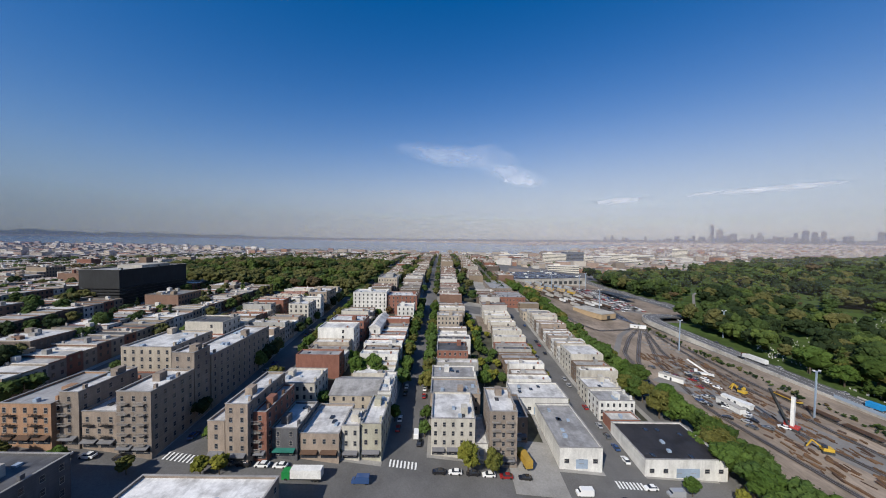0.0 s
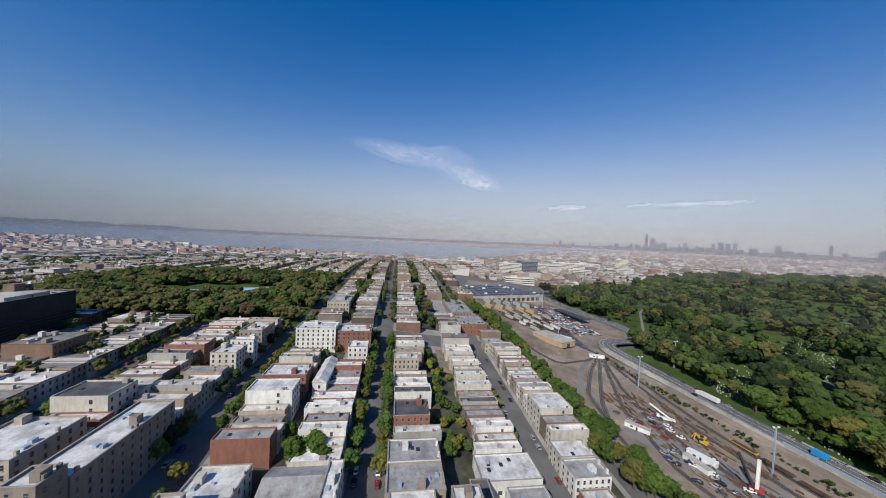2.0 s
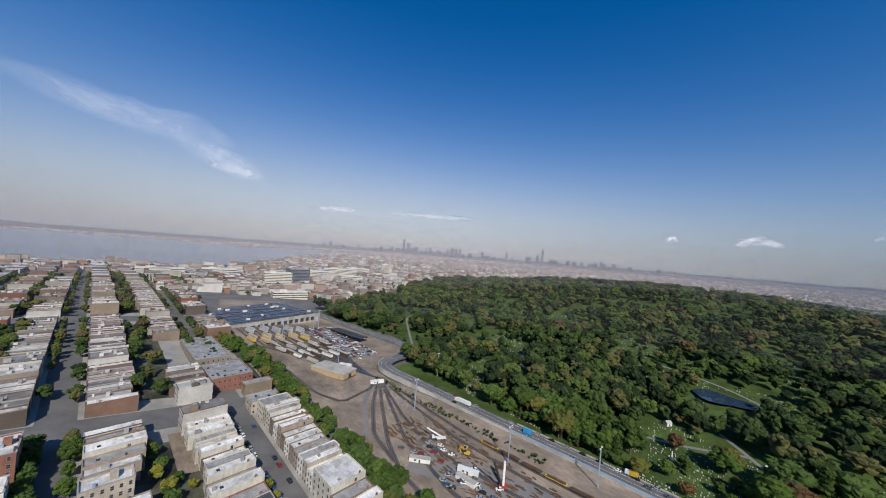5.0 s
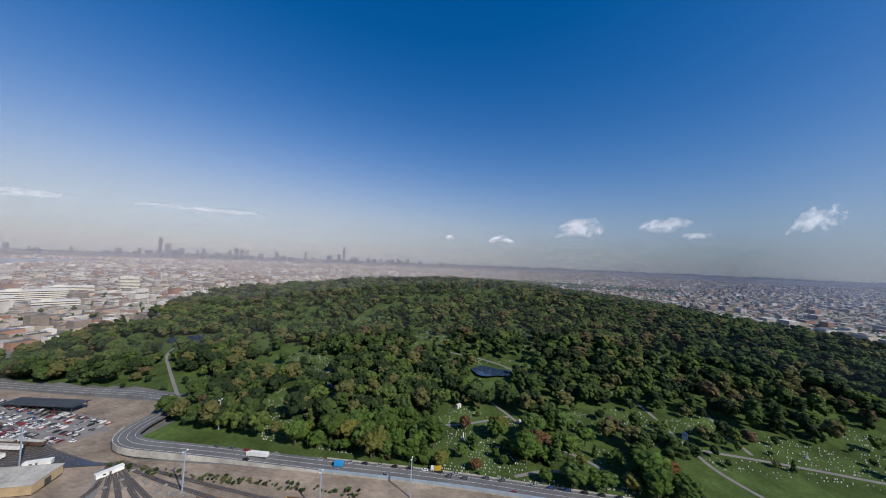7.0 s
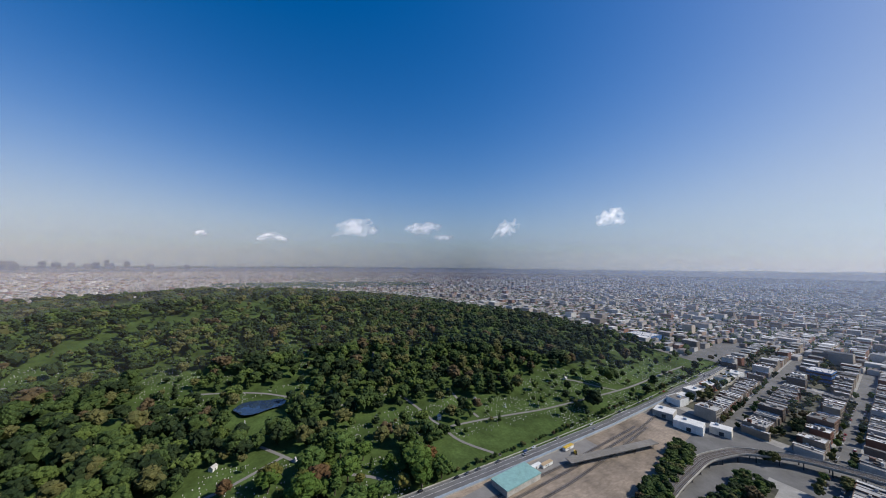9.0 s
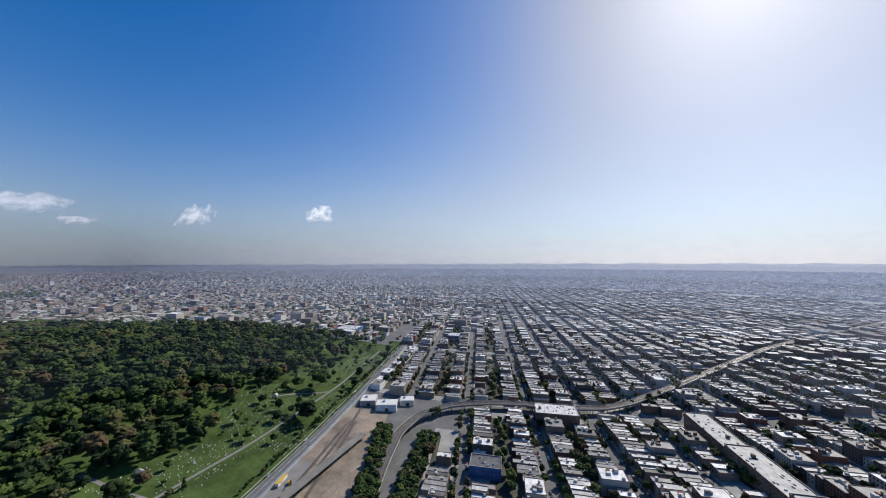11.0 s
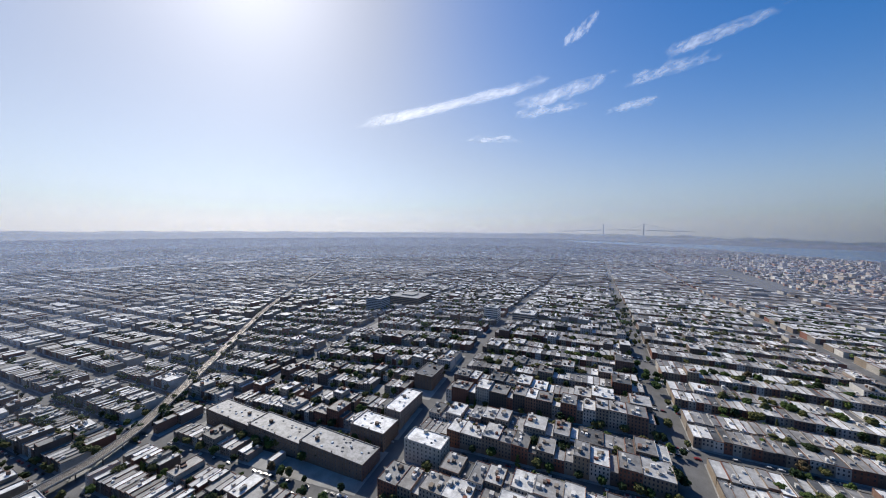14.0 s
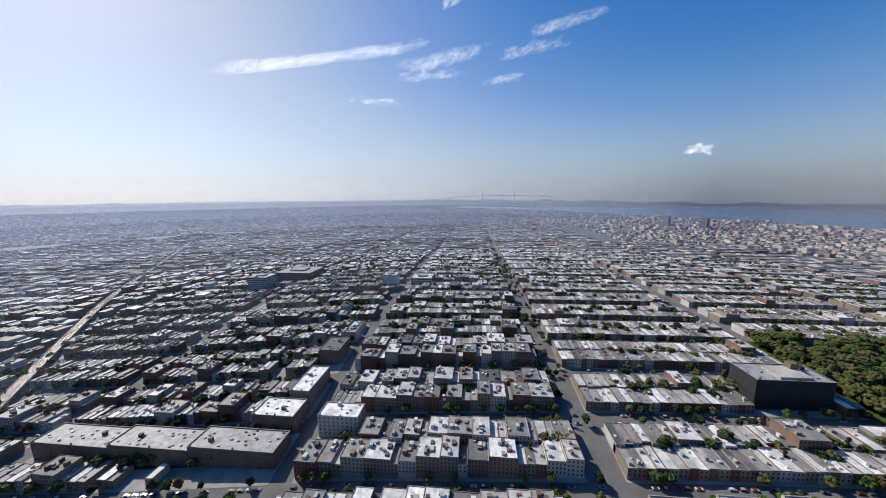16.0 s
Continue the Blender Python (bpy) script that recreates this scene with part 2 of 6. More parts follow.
# ---------------------------------------------------------------- street plan
STREETS = [237.0, 158.0, 79.2, 0.0, -68.0, -130.0, -190.0]
while STREETS[-1] > -3600:
    STREETS.append(STREETS[-1] - 62.0)


def ave_a(x):
    return float(np.interp(x, [-640, -250, 20, 60], [-40, -33, -3, -2]))


def warp(y):
    """The streets bend a little to the east on the far side of the crossing."""
    return 0.085 * np.maximum(0.0, -200.0 - np.asarray(y, float))


ELEVATED = [(150, -240), (154, -269), (163, -332), (167, -391), (155, -431), (124, -465), (81, -483), (34, -490), (-20, -487), (-67, -493), (-105, -513), (-206, -594), (-432, -775), (-949, -1160), (-1800, -1790)]


def line_distance(x, y, line):
    best = 1e9
    for (ax, ay), (bx_, by_) in zip(line[:-1], line[1:]):
        dx, dy = bx_ - ax, by_ - ay
        t = max(0, min(1, ((x - ax) * dx + (y - ay) * dy) / (dx * dx + dy * dy)))
        best = min(best, math.hypot(x - ax - t * dx, y - ay - t * dy))
    return best


AVES = [-247 - 235 * k for k in range(13, 0, -1)] + [-247.0, -8.0, 200.0, 430.0, 660.0, 890.0, 1120.0]
rng = np.random.default_rng(7)


def row_house(w, r, win, clutter, x0, x1, y0, y1, h, face, detail=1):
    """One flat-roofed row house: walls, recessed roof, parapet, roof hatch; windows on the two fronts named by face."""
    zs = ground_z([x0, x1, x0, x1], [y0, y0, y1, y1])
    z0, z1 = float(zs.min()) - 1.5, float(zs.mean()) + h
    w.box(x0, x1, y0, y1, z0, z1)
    p = 0.3
    r.quad((x0 + p, y0 + p, z1 + 0.05), (x1 - p, y0 + p, z1 + 0.05), (x1 - p, y1 - p, z1 + 0.05), (x0 + p, y1 - p, z1 + 0.05))
    if detail:
        t = 0.45
        w.box(x0, x1, y0, y0 + p, z1, z1 + t)
        w.box(x0, x1, y1 - p, y1, z1, z1 + t)
        w.box(x0, x0 + p, y0 + p, y1 - p, z1, z1 + t)
        w.box(x1 - p, x1, y0 + p, y1 - p, z1, z1 + t)
        if rng.random() < 0.75:
            cx, cy = rng.uniform(x0 + 2, x1 - 3.5), rng.uniform(y0 + 0.8, max(y0 + 0.9, y1 - 3))
            clutter.box(cx, cx + rng.uniform(1.2, 2.6), cy, cy + rng.uniform(1.2, 2.2), z1, z1 + rng.uniform(0.7, 2.4))
        if y1 - y0 > 9:
            for _ in range(int((y1 - y0) / 3.2)):
                cx, cy = rng.uniform(x0 + 1.5, x1 - 5), rng.uniform(y0 + 1, y1 - 4)
                (w if rng.random() < 0.6 else clutter).box(cx, cx + rng.uniform(1.5, 4), cy, cy + rng.uniform(1.5, 3.2), z1, z1 + rng.uniform(1.0, 3.0))
        if rng.random() < 0.6:
            cx, cy = rng.uniform(x0 + 1, x1 - 2), rng.choice([y0 + 0.1, y1 - 0.8])
            clutter.box(cx, cx + 0.9, cy, cy + 0.6, z1, z1 + 1.4)
    if win is not None:
        floors = max(1, int(h / 3.1))
        if face == "x":
            n = max(2, int((y1 - y0) / 2.4))
            for xx, sgn in ((x0 - 0.03, -1), (x1 + 0.03, 1)):
                for k in range(floors):
                    z = z1 - 0.9 - 3.1 * k
                    for i in range(n):
                        c = y0 + (i + 0.5) * (y1 - y0) / n
                        win.quad((xx, c - 0.5, z - 1.6), (xx, c + 0.5, z - 1.6), (xx, c + 0.5, z), (xx, c - 0.5, z))
        else:
            n = max(2, int((x1 - x0) / 2.4))
            for yy in (y0 - 0.03, y1 + 0.03):
                for k in range(floors):
                    z = z1 - 0.9 - 3.1 * k
                    for i in range(n):
                        c = x0 + (i + 0.5) * (x1 - x0) / n
                        win.quad((c - 0.5, yy, z - 1.6), (c + 0.5, yy, z - 1.6), (c + 0.5, yy, z), (c - 0.5, yy, z))


walls, roofs, wins, clutter = Soup(), Soup(), Soup(), Soup()
farw, farr = Soup(), Soup()
walks, yards = Soup(), Soup()
NEAR_HOUSES = []


def taken(x, y):
    """Whether something else than row houses stands here: the rail cut, the park, the cemetery."""
    if x > 112 and y > -430 and y < 640 + (x - 100) * 0.9:
        return True
    if x > 125 and y > -470 and y < 600:
        return True
    if x > 228 and y > -720:
        return x < 1500
    if -330 < x < -70 and 192 < y < 432:
        return True
    return False


# things that stand in the blocks: kind, label, x0, x1, y0, y1, height, wall, roof, storeys
HEROES = [
    ("apartment_house", "cream four-storey corner apartment house with cornice", 9, 24.8, 11, 31, 13, "cream", "silver", 4),
    ("row_house", "low grey-roofed house behind the corner house", 8, 29, 31.3, 46, 11, "tan", "grey", 3),
    ("row_house", "grey-roofed house with a white rear wall", 8, 29, 46.3, 60, 10.5, "white", "grey", 3),
    ("apartment_house", "narrow grey six-storey apartment house with balconies", 29.8, 39.5, 9, 27, 19, "taupe", "silver", 6),
    ("garage", "low white garage between taller houses", 25, 29.6, 11, 30, 5, "white", "silver", 1),
    ("warehouse", "white-walled warehouse with a long grey roof", 55.5, 71, 11, 42, 7, "white", "grey", 1),
    ("warehouse", "low building with a pale roof beside the street", 45.5, 71, 43, 59, 7, "white", "silver", 1),
    ("workshop", "brown brick workshop behind the yard", 40, 47, 23, 42, 9, "brown", "dark", 2),
    ("warehouse", "white single-storey warehouse with a black roof", 86.5, 116.5, 11, 35, 6, "white", "black", 1),
    ("garage", "small garage with a red front", 87, 100, 36, 43, 5, "red", "silver", 1),
    ("row_house", "white stuccoed house with a grey roof", 85.5, 102, 43.5, 55, 9, "white", "grey", 3),
    ("row_house", "pale stuccoed house with a silver roof", 85.5, 102, 55.4, 67, 9, "cream", "silver", 3),
    ("row_house", "cream brick house with shop below", -21, -15, 4, 14.5, 11, "cream", "silver", 3),
    ("row_house", "olive-cream corner house with shop below", -14.8, -7.8, 5, 25, 11.5, "olive", "silver", 3),
    ("shop_building", "low brick building with arched windows and shop awnings", -34.3, -21.3, 2, 21, 8, "tan", "silver", 2),
    ("row_house", "dark grey house with a green shop front", -43, -34.6, 1, 18, 9, "slate", "silver", 3),
    ("apartment_house", "brown brick apartment wing with flat roof", -60.3, -55, -4, 14, 12, "tan", "silver", 4),
    ("apartment_house", "tall tan brick stepped apartment house", -54.8, -47.8, -4, 20, 18, "tan", "silver", 6),
    ("apartment_house", "red brick apartment house with balconies", -47.5, -43.3, -1.5, 18, 15, "red", "grey", 5),
    ("row_house", "white house beside the hall", -13.3, -8, 26, 45, 11, "white", "silver", 3),
    ("row_house", "cream house with many small windows", -55, -38.5, 25, 40, 10, "cream", "silver", 3),
    ("apartment_house", "grey-brown six-storey apartment block with balconies", -86.5, -76, -6, 11, 19, "taupe", "silver", 6),
    ("apartment_house", "tall stair tower of the grey-brown apartment block", -84, -76, 11.3, 19, 24, "taupe", "silver", 7),
    ("apartment_house", "long grey-brown apartment wing stepping back", -88, -75.6, 19.3, 60, 18, "taupe", "silver", 6),
    ("tenement", "orange brick tenement with arched windows and fire escapes", -119.5, -104, -8, 15, 12, "orange", "grey", 4),
    ("apartment_house", "grey-brown apartment house with stacked balconies", -103.8, -98, -6, 13, 16, "taupe", "silver", 5),
    ("tenement", "pale tenement with a fire escape", -97.8, -87, -5.5, 11, 11, "tan", "silver", 3),
    ("apartment_house", "brick house with a white parapeted roof", -66.5, -30.5, -42, -19, 10, "taupe", "white_roof", 3),
    ("office_building", "dark brick building with strip windows", -104, -81, -46, -23, 13, "slate", "dark", 4),
    ("apartment_house", "buff brick apartment house with a set-back roof", -118, -97.5, 27, 50, 15, "buff", "silver", 5),
    ("apartment_house", "long white five-storey apartment house", -59, -32.3, 155, 171, 15, "white", "silver", 5),
    ("apartment_house", "long red brick five-storey apartment house", -32, -8, 157, 176, 15, "red", "silver", 5),
    ("apartment_house", "pale apartment house with a plain flank", -21, -8.5, 137, 149, 13, "white", "silver", 4),
    ("factory", "low red brick building with parapet", -58, -36.3, 97, 112, 11, "red", "silver", 3),
    ("apartment_house", "white apartment house by the park", -88.5, -75.5, 129, 135, 13, "white", "silver", 4),
    ("apartment_house", "cream apartment house by the park", -88.5, -75.5, 108, 121, 14, "cream", "silver", 5),
    ("apartment_house", "grey apartment house with fire escapes by the park", -89, -75.5, 141, 163, 14, "tan", "silver", 4),
    ("row_house", "tan brick house with a blank wall", 9, 25, 129, 138, 13, "buff", "silver", 4),
    ("row_house", "red brick house with a dark recessed roof", 10, 27, 72, 87, 12, "red", "dark", 4),
    ("school", "cream brick school with a courtyard roof", -55, -35, 235, 272, 12, "buff", "grey", 3),
    ("factory", "long red brick factory with a grey roof", 71, 98, 226, 262, 9, "red", "grey", 2),
    ("factory", "low grey factory behind the brick one", 68, 92, 264, 332, 8, "taupe", "grey", 2),
    ("warehouse", "pale rendered warehouse with a ribbed roof", 86, 103, 187, 200, 8, "buff", "grey", 2),
    ("apartment_house", "dark brown apartment block by the elevated line", -30, 18, -474, -446, 16, "brown", "silver", 5),
    ("apartment_house", "large pale-roofed brick apartment house", -200, -176, -297, -260, 16, "brown", "white_roof", 5),
    ("apartment_house", "brick apartment house with a courtyard", -249, -205, -280, -261, 15, "taupe", "white_roof", 5),
    ("apartment_house", "dark brick apartment house with flat roof", -304, -271, -284, -261, 15, "brown", "dark", 5),
    ("apartment_house", "pale brick apartment house at the avenue", -192, -174, -237, -203, 17, "cream", "white_roof", 5),
    ("apartment_house", "long brick apartment house with a pale grey roof", -168, -145, -328, -258, 14, "brown", "grey", 4),
    ("apartment_house", "long brick apartment house with a grey roof", -168, -145, -398, -328.4, 14, "brown", "grey", 4),
    ("apartment_house", "long brick apartment house with a grey roof", -168, -145, -468, -398.4, 14, "brown", "grey", 4),
    ("hospital", "large hospital slab with blue-green glass", -556, -522, -556, -516, 27, "bluegreen", "silver", 7),
    ("hospital", "dark brick hospital block", -653, -585, -540, -460, 20, "brown", "grey", 5),
    ("office_building", "white office building with strip windows", -552, -527, -283, -257, 27, "white", "silver", 7),
    ("school", "buff brick school building", -586, -546, -233, -193, 16, "buff", "silver", 4),
    ("warehouse", "bright blue-walled warehouse by the street", 56, 84, -362, -343, 10, "blue", "dark", 2),
    ("store", "large blue and white store building", 160, 186, -820, -788, 14, "blue", "silver", 2),
    ("store", "blue store building by the cemetery", 395, 445, -790, -745, 9, "blue", "silver", 1),
    ("hospital_building", "large block wrapped in dark scaffold netting", -234, -206.5, 115, 172, 24, "netting", "grey", 5),
    ("apartment_tower", "dark slab apartment tower by the water", -2085, -2035, 1060, 1075, 66, "bluegrey", "grey", 18),
    ("apartment_tower", "dark slab apartment tower by the water", -1925, -1870, 1170, 1185, 66, "bluegrey", "grey", 18),
    ("office_building", "blue glass office block beyond the rail yard", 372, 425, 836, 870, 36, "bluegrey", "grey", 9),
]



def blocked(x0, x1, y0, y1):
    if line_distance((x0 + x1) / 2, (y0 + y1) / 2, ELEVATED) < 15:
        return True
    for q in HEROES:
        if x0 < q[3] + 0.3 and x1 > q[2] - 0.3 and y0 < q[5] + 0.3 and y1 > q[4] - 0.3:
            return True
    return False


def near(x, y):
    return math.hypot(x - CX, y - CY)


for bx in range(len(STREETS) - 1):
    xr, xl = STREETS[bx] - 7.5, STREETS[bx + 1] + 7.5
    for by in range(len(AVES) - 1):
        y0, y1 = AVES[by], AVES[by + 1]
        xm = (xl + xr) / 2
        if AVES[by] == -8.0:
            y0 = ave_a(xm)
        if AVES[by + 1] == -8.0:
            y1 = ave_a(xm)
        y0, y1 = y0 + (8.5 if AVES[by] < -20 else 12), y1 - (8.5 if AVES[by + 1] < -20 else 12)
        ym = (y0 + y1) / 2
        d = near(xm, ym)
        edge_block = STREETS[bx] == 158.0 and ym > -430
        if edge_block:
            xr = 113.0
            y0 = max(y0, -420.0)
        if d > 2300 or (taken(xm, ym) and not (edge_block and y1 < 650)) or (ym > 500 and d > 1500):
            continue
        grand = -330 < xm < -70 and -250 < ym < 0
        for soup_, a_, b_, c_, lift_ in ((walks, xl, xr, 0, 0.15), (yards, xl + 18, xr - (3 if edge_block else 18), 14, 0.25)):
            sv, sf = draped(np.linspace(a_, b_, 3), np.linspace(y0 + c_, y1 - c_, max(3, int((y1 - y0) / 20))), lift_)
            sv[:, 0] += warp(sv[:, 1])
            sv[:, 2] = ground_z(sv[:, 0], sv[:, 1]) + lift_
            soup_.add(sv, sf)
        hb = rng.uniform(6.8, 9.4)
        for side in ((1,) if edge_block else (0, 1)):
            y = y0 + 1
            while y < y1 - 5:
                wd = rng.choice([5.5, 6.1, 6.1, 7.6]) if rng.random() < (0.45 if grand else (0.97 if ym > -20 and xm < -90 else 0.9)) else rng.uniform(10, 20)
                wd = min(wd, y1 - y)
                plain_rows = ym > -250 or rng.random() < 0.35
                dep = rng.uniform(18.5, 22) if plain_rows else rng.uniform(12.5, 20)
                if not plain_rows and rng.random() < 0.10:
                    y += wd
                    continue
                h = hb + (rng.uniform(-0.4, 0.4) if plain_rows else rng.uniform(-1.8, 1.4)) + (rng.uniform(2, 6) if wd > 9 else 0) + (2.5 if grand else 0)
                if side:
                    a, b = xl + 2.5, xl + 2.5 + dep
                else:
                    a, b = xr - 2.5 - dep, xr - 2.5
                cxm, cym = (a + b) / 2, y + wd / 2
                shift = float(warp(cym))
                a, b, cxm = a + shift, b + shift, cxm + shift
                if taken(cxm, cym) or blocked(a, b, y, y + wd):
                    y += wd
                    continue
                if -135 < cxm < 115 and -12 < cym < 182:
                    NEAR_HOUSES.append((a, b, y, y + wd - 0.02, h, side))
                    y += wd
                    continue
                dd = near(cxm, cym)
                if dd < 1100:
                    row_house(walls, roofs, wins if dd < 600 else None, clutter, a, b, y, y + wd - 0.02, h, "x", 1 if dd < 750 else 0)
                else:
                    row_house(farw, farr, None, clutter, a, b, y, y + wd * 2 - 0.02, h, "x", 0)
                    y += wd
                y += wd

walls.thing("row_houses", M_WALLS, "brick and stucco row houses in long rows", "houses", "stuff")
roofs.thing("row_house_roofs", M_ROOFS, "flat silver-coated and tarred roofs of row houses", "roofs", "stuff")
wins.thing("row_house_windows", M_GLASS, "dark windows of the row houses", "windows", "stuff")
clutter.thing("roof_hatches", M_TRIM, "roof hatches and chimneys on the row houses", "roof hatches", "stuff")
# far rows, mostly against the sun: the darker wall and roof colours
farw.thing("far_houses", M_WALLS, "distant rows of brick houses", "houses", "stuff")
farr.thing("far_roofs", M_ROWROOF, "distant flat roofs of row houses", "roofs", "stuff")
walks.thing("pavement", M_WALK, "concrete pavements round the blocks", "pavement", "structure")
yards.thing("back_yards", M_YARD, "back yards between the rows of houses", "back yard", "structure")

# ---------------------------------------------------------------- polar helpers for the distance
_d = np.linspace(1700, 4790, 400)
_real = 1700 + (_d - 1700) / (1 - np.clip((_d - 1700) / 3100, 0, 1) * 0.97)


def shrunk(real):
    """Where in the model a far distance lies: beyond 1.7 km the land is drawn in."""
    return np.where(np.asarray(real) > 1700, np.interp(real, _real, _d), real)


def polar(heading, d):
    a = np.radians(heading)
    return CX + d * np.sin(a), CY + d * np.cos(a)


SHORE = ([-95, -80, -66, -54, -48, -42, -30, -22, -9, 7, 15, 20, 25, 28, 33, 36], [7000, 6000, 4600, 3800, 3400, 3050, 1950, 1770, 1500, 1380, 1500, 2040, 3000, 3900, 5200, 6500])
OPPOSITE = ([-95, -80, -60, -42, -20, 0, 15, 26, 36], [9000, 9300, 12000, 16000, 9000, 6500, 4400, 5800, 7000])


def is_water(heading, real):
    h = (np.asarray(heading) + 180) % 360 - 180
    return (h > -95) & (h < 36) & (real > np.interp(h, *SHORE)) & (real < np.interp(h, *OPPOSITE))


ws = Soup()
hs = np.arange(-95, 36.1, 1.0)
near_r, far_r = np.interp(hs, *SHORE), np.interp(hs, *OPPOSITE)
near_r = near_r * (1 + 0.03 * np.sin(hs * 1.9) + 0.02 * np.sin(hs * 4.7))
k = np.linspace(0, 1, 14)
rr = shrunk(near_r)[:, None] * (1 - k) + shrunk(far_r)[:, None] * k
wx, wy = polar(hs[:, None], rr)
wv = np.stack([wx, wy, ground_z(wx, wy) + 1.2], -1).reshape(-1, 3)
ii, jj = np.meshgrid(np.arange(len(hs) - 1), np.arange(13), indexing="ij")
a0 = (ii * 14 + jj).ravel()
ws.add(wv, np.stack([a0 + 14, a0 + 15, a0 + 1, a0], 1))
ws.thing("water", M_WATER, "calm blue-grey harbour water", "water", kind="structure")
cs = Soup()
cx, cy = polar(np.array([30.5, 34, 42.5, 42.0, 36, 31.5]), shrunk(np.array([1800, 1900, 1740, 1560, 1600, 1640])))
cs.add(np.c_[cx, cy, ground_z(cx, cy) + 2.5], [(0, 1, 4, 5), (1, 2, 3, 4)])
cs.thing("canal_water", M_WATER, "dark blue basin among the warehouses", "water", kind="structure")

# the far city: low blocks that shrink with the drawn-in land
frng = np.random.default_rng(11)
fw, fr, fg = Soup(), Soup(), Soup()
ICO_V, ICO_F = None, None


def ico():
    bm = bmesh.new()
    bmesh.ops.create_icosphere(bm, subdivisions=1, radius=1)
    bm.verts.ensure_lookup_table()
    v = np.array([p.co[:] for p in bm.verts])
    f = np.array([[q.index for q in p.verts] for p in bm.faces])
    bm.free()
    return v, f


ICO_V, ICO_F = ico()


def in_cemetery(x, y):
    edge = np.interp(y, [-740, -620, -380, -30, 76, 150, 235, 262, 300, 346, 410, 500], [279, 270, 260, 257, 249, 241, 250, 306, 305, 293, 279, 262])
    return edge < x < 1560 and -710 < y < min(340 + 0.5 * x, 800) and y > -760 + max(0, x - 700) * 0.55


def far_block(x, y, s, h, wx_, wy_):
    BLOCKS.append((x, y, s, h, wx_ / 2, wy_ / 2))


BLOCKS, CLUMPS = [], []
CORNER = np.array([(-1, -1), (1, -1), (1, 1), (-1, 1)], float)


# large pale buildings that stand out of the city to the north: x, y, length, depth, height, turn, storeys
PALE = [(525, 1012, 130, 46, 20, -26, 4), (652, 1064, 120, 44, 24, -28, 5), (272, 590, 62, 20, 13, -8, 3), (318, 778, 60, 34, 30, -15, 8), (914, 1120, 46, 40, 42, -36, 9), (420, 930, 90, 40, 17, -22, 3), (800, 1180, 100, 50, 18, -32, 4), (600, 900, 70, 34, 14, -28, 3), (250, 1010, 80, 42, 16, -10, 3), (120, 960, 90, 40, 14, -4, 3)]
n_made = 0
for ring in range(46):
    real = 700 * 1.062 ** ring
    if real > 9500:
        break
    d = float(shrunk(real))
    s = max(d / real, 0.52)
    pitch_r = float(shrunk(real * 1.062)) - d
    rows_in = max(1, int(round(pitch_r / (27 * s))))
    for q in range(rows_in):
        dq = d + pitch_r * q / rows_in
        count = int(2 * math.pi * dq / (21 * s))
        for h in np.arange(count) * 360.0 / count:
            hh = (h + 180) % 360 - 180
            x, y = polar(hh + frng.uniform(-0.3, 0.3), dq + frng.uniform(-6, 6) * s)
            if (x < 79 and -3300 < y < 1000 and near(x, y) < 2280 and not (y > 540 and near(x, y) > 1480)) or is_water(hh, real + 40):
                continue
            if -45 < hh < 32 and dq > 2300 and real > float(np.interp(hh, *OPPOSITE)) and frng.random() < 0.75:
                continue
            if in_cemetery(x, y) or (79 < x < 330 and y < 530 and y > -900):
                continue
            if any(abs(x - q_[0]) < 0.6 * q_[2] and abs(y - q_[1]) < 0.6 * q_[2] for q_ in PALE):
                continue
            r = frng.random()
            if r < 0.08:
                continue
            big = frng.random() < 0.06
            along = abs(frng.normal(0, 1))
            if big:
                far_block(x, y, s, frng.uniform(11, 22) * s, frng.uniform(18, 36) * s, frng.uniform(12, 24) * s)
            elif 95 < hh < 180 or r < 0.5:
                far_block(x, y, s, frng.uniform(6, 9.5) * s, frng.uniform(8, 13) * s, frng.uniform(9, 26) * s)
            else:
                far_block(x, y, s, frng.uniform(6.5, 11) * s, frng.uniform(10, 24) * s, frng.uniform(8, 13) * s)
            n_made += 1
            if frng.random() < (0.75 if 95 < hh < 200 else 0.35):
                tx, ty = x + frng.uniform(-15, 15) * s, y + frng.uniform(-15, 15) * s
                sc = frng.uniform(4, 7.5) * s
                for q_ in range(2 if 95 < hh < 180 else 1):
                    CLUMPS.append((tx + q_ * frng.uniform(-9, 9) * s, ty + q_ * 6 * s, 5 * s, sc, sc * 0.8))
# the wooded park on the ridge behind the cemetery
for _ in range(1500):
    hh, real = frng.uniform(84, 117), frng.uniform(2300, 3000)
    if real < 2300 + abs(hh - 100) * 18:
        continue
    d = float(shrunk(real))
    x, y = polar(hh, d)
    sc = frng.uniform(7, 12) * d / real
    CLUMPS.append((x, y, 9 * d / real, sc, sc))
B_ = np.array(BLOCKS)
bz = ground_z(B_[:, 0], B_[:, 1])
cx_ = B_[:, None, 0] + CORNER[:, 0] * B_[:, None, 4]
cy_ = B_[:, None, 1] + CORNER[:, 1] * B_[:, None, 5]
low = np.repeat((bz - 3 * B_[:, 2])[:, None], 4, 1)
top = np.repeat((bz + B_[:, 3])[:, None], 4, 1)
n_ = np.arange(len(B_))[:, None, None] * 8
fw.add(np.concatenate([np.stack([cx_, cy_, low], -1), np.stack([cx_, cy_, top], -1)], 1), (n_ + np.array([(0, 1, 5, 4), (1, 2, 6, 5), (2, 3, 7, 6), (3, 0, 4, 7), (4, 5, 6, 7)])).reshape(-1, 4))
inset = 0.4 * B_[:, None, 2]
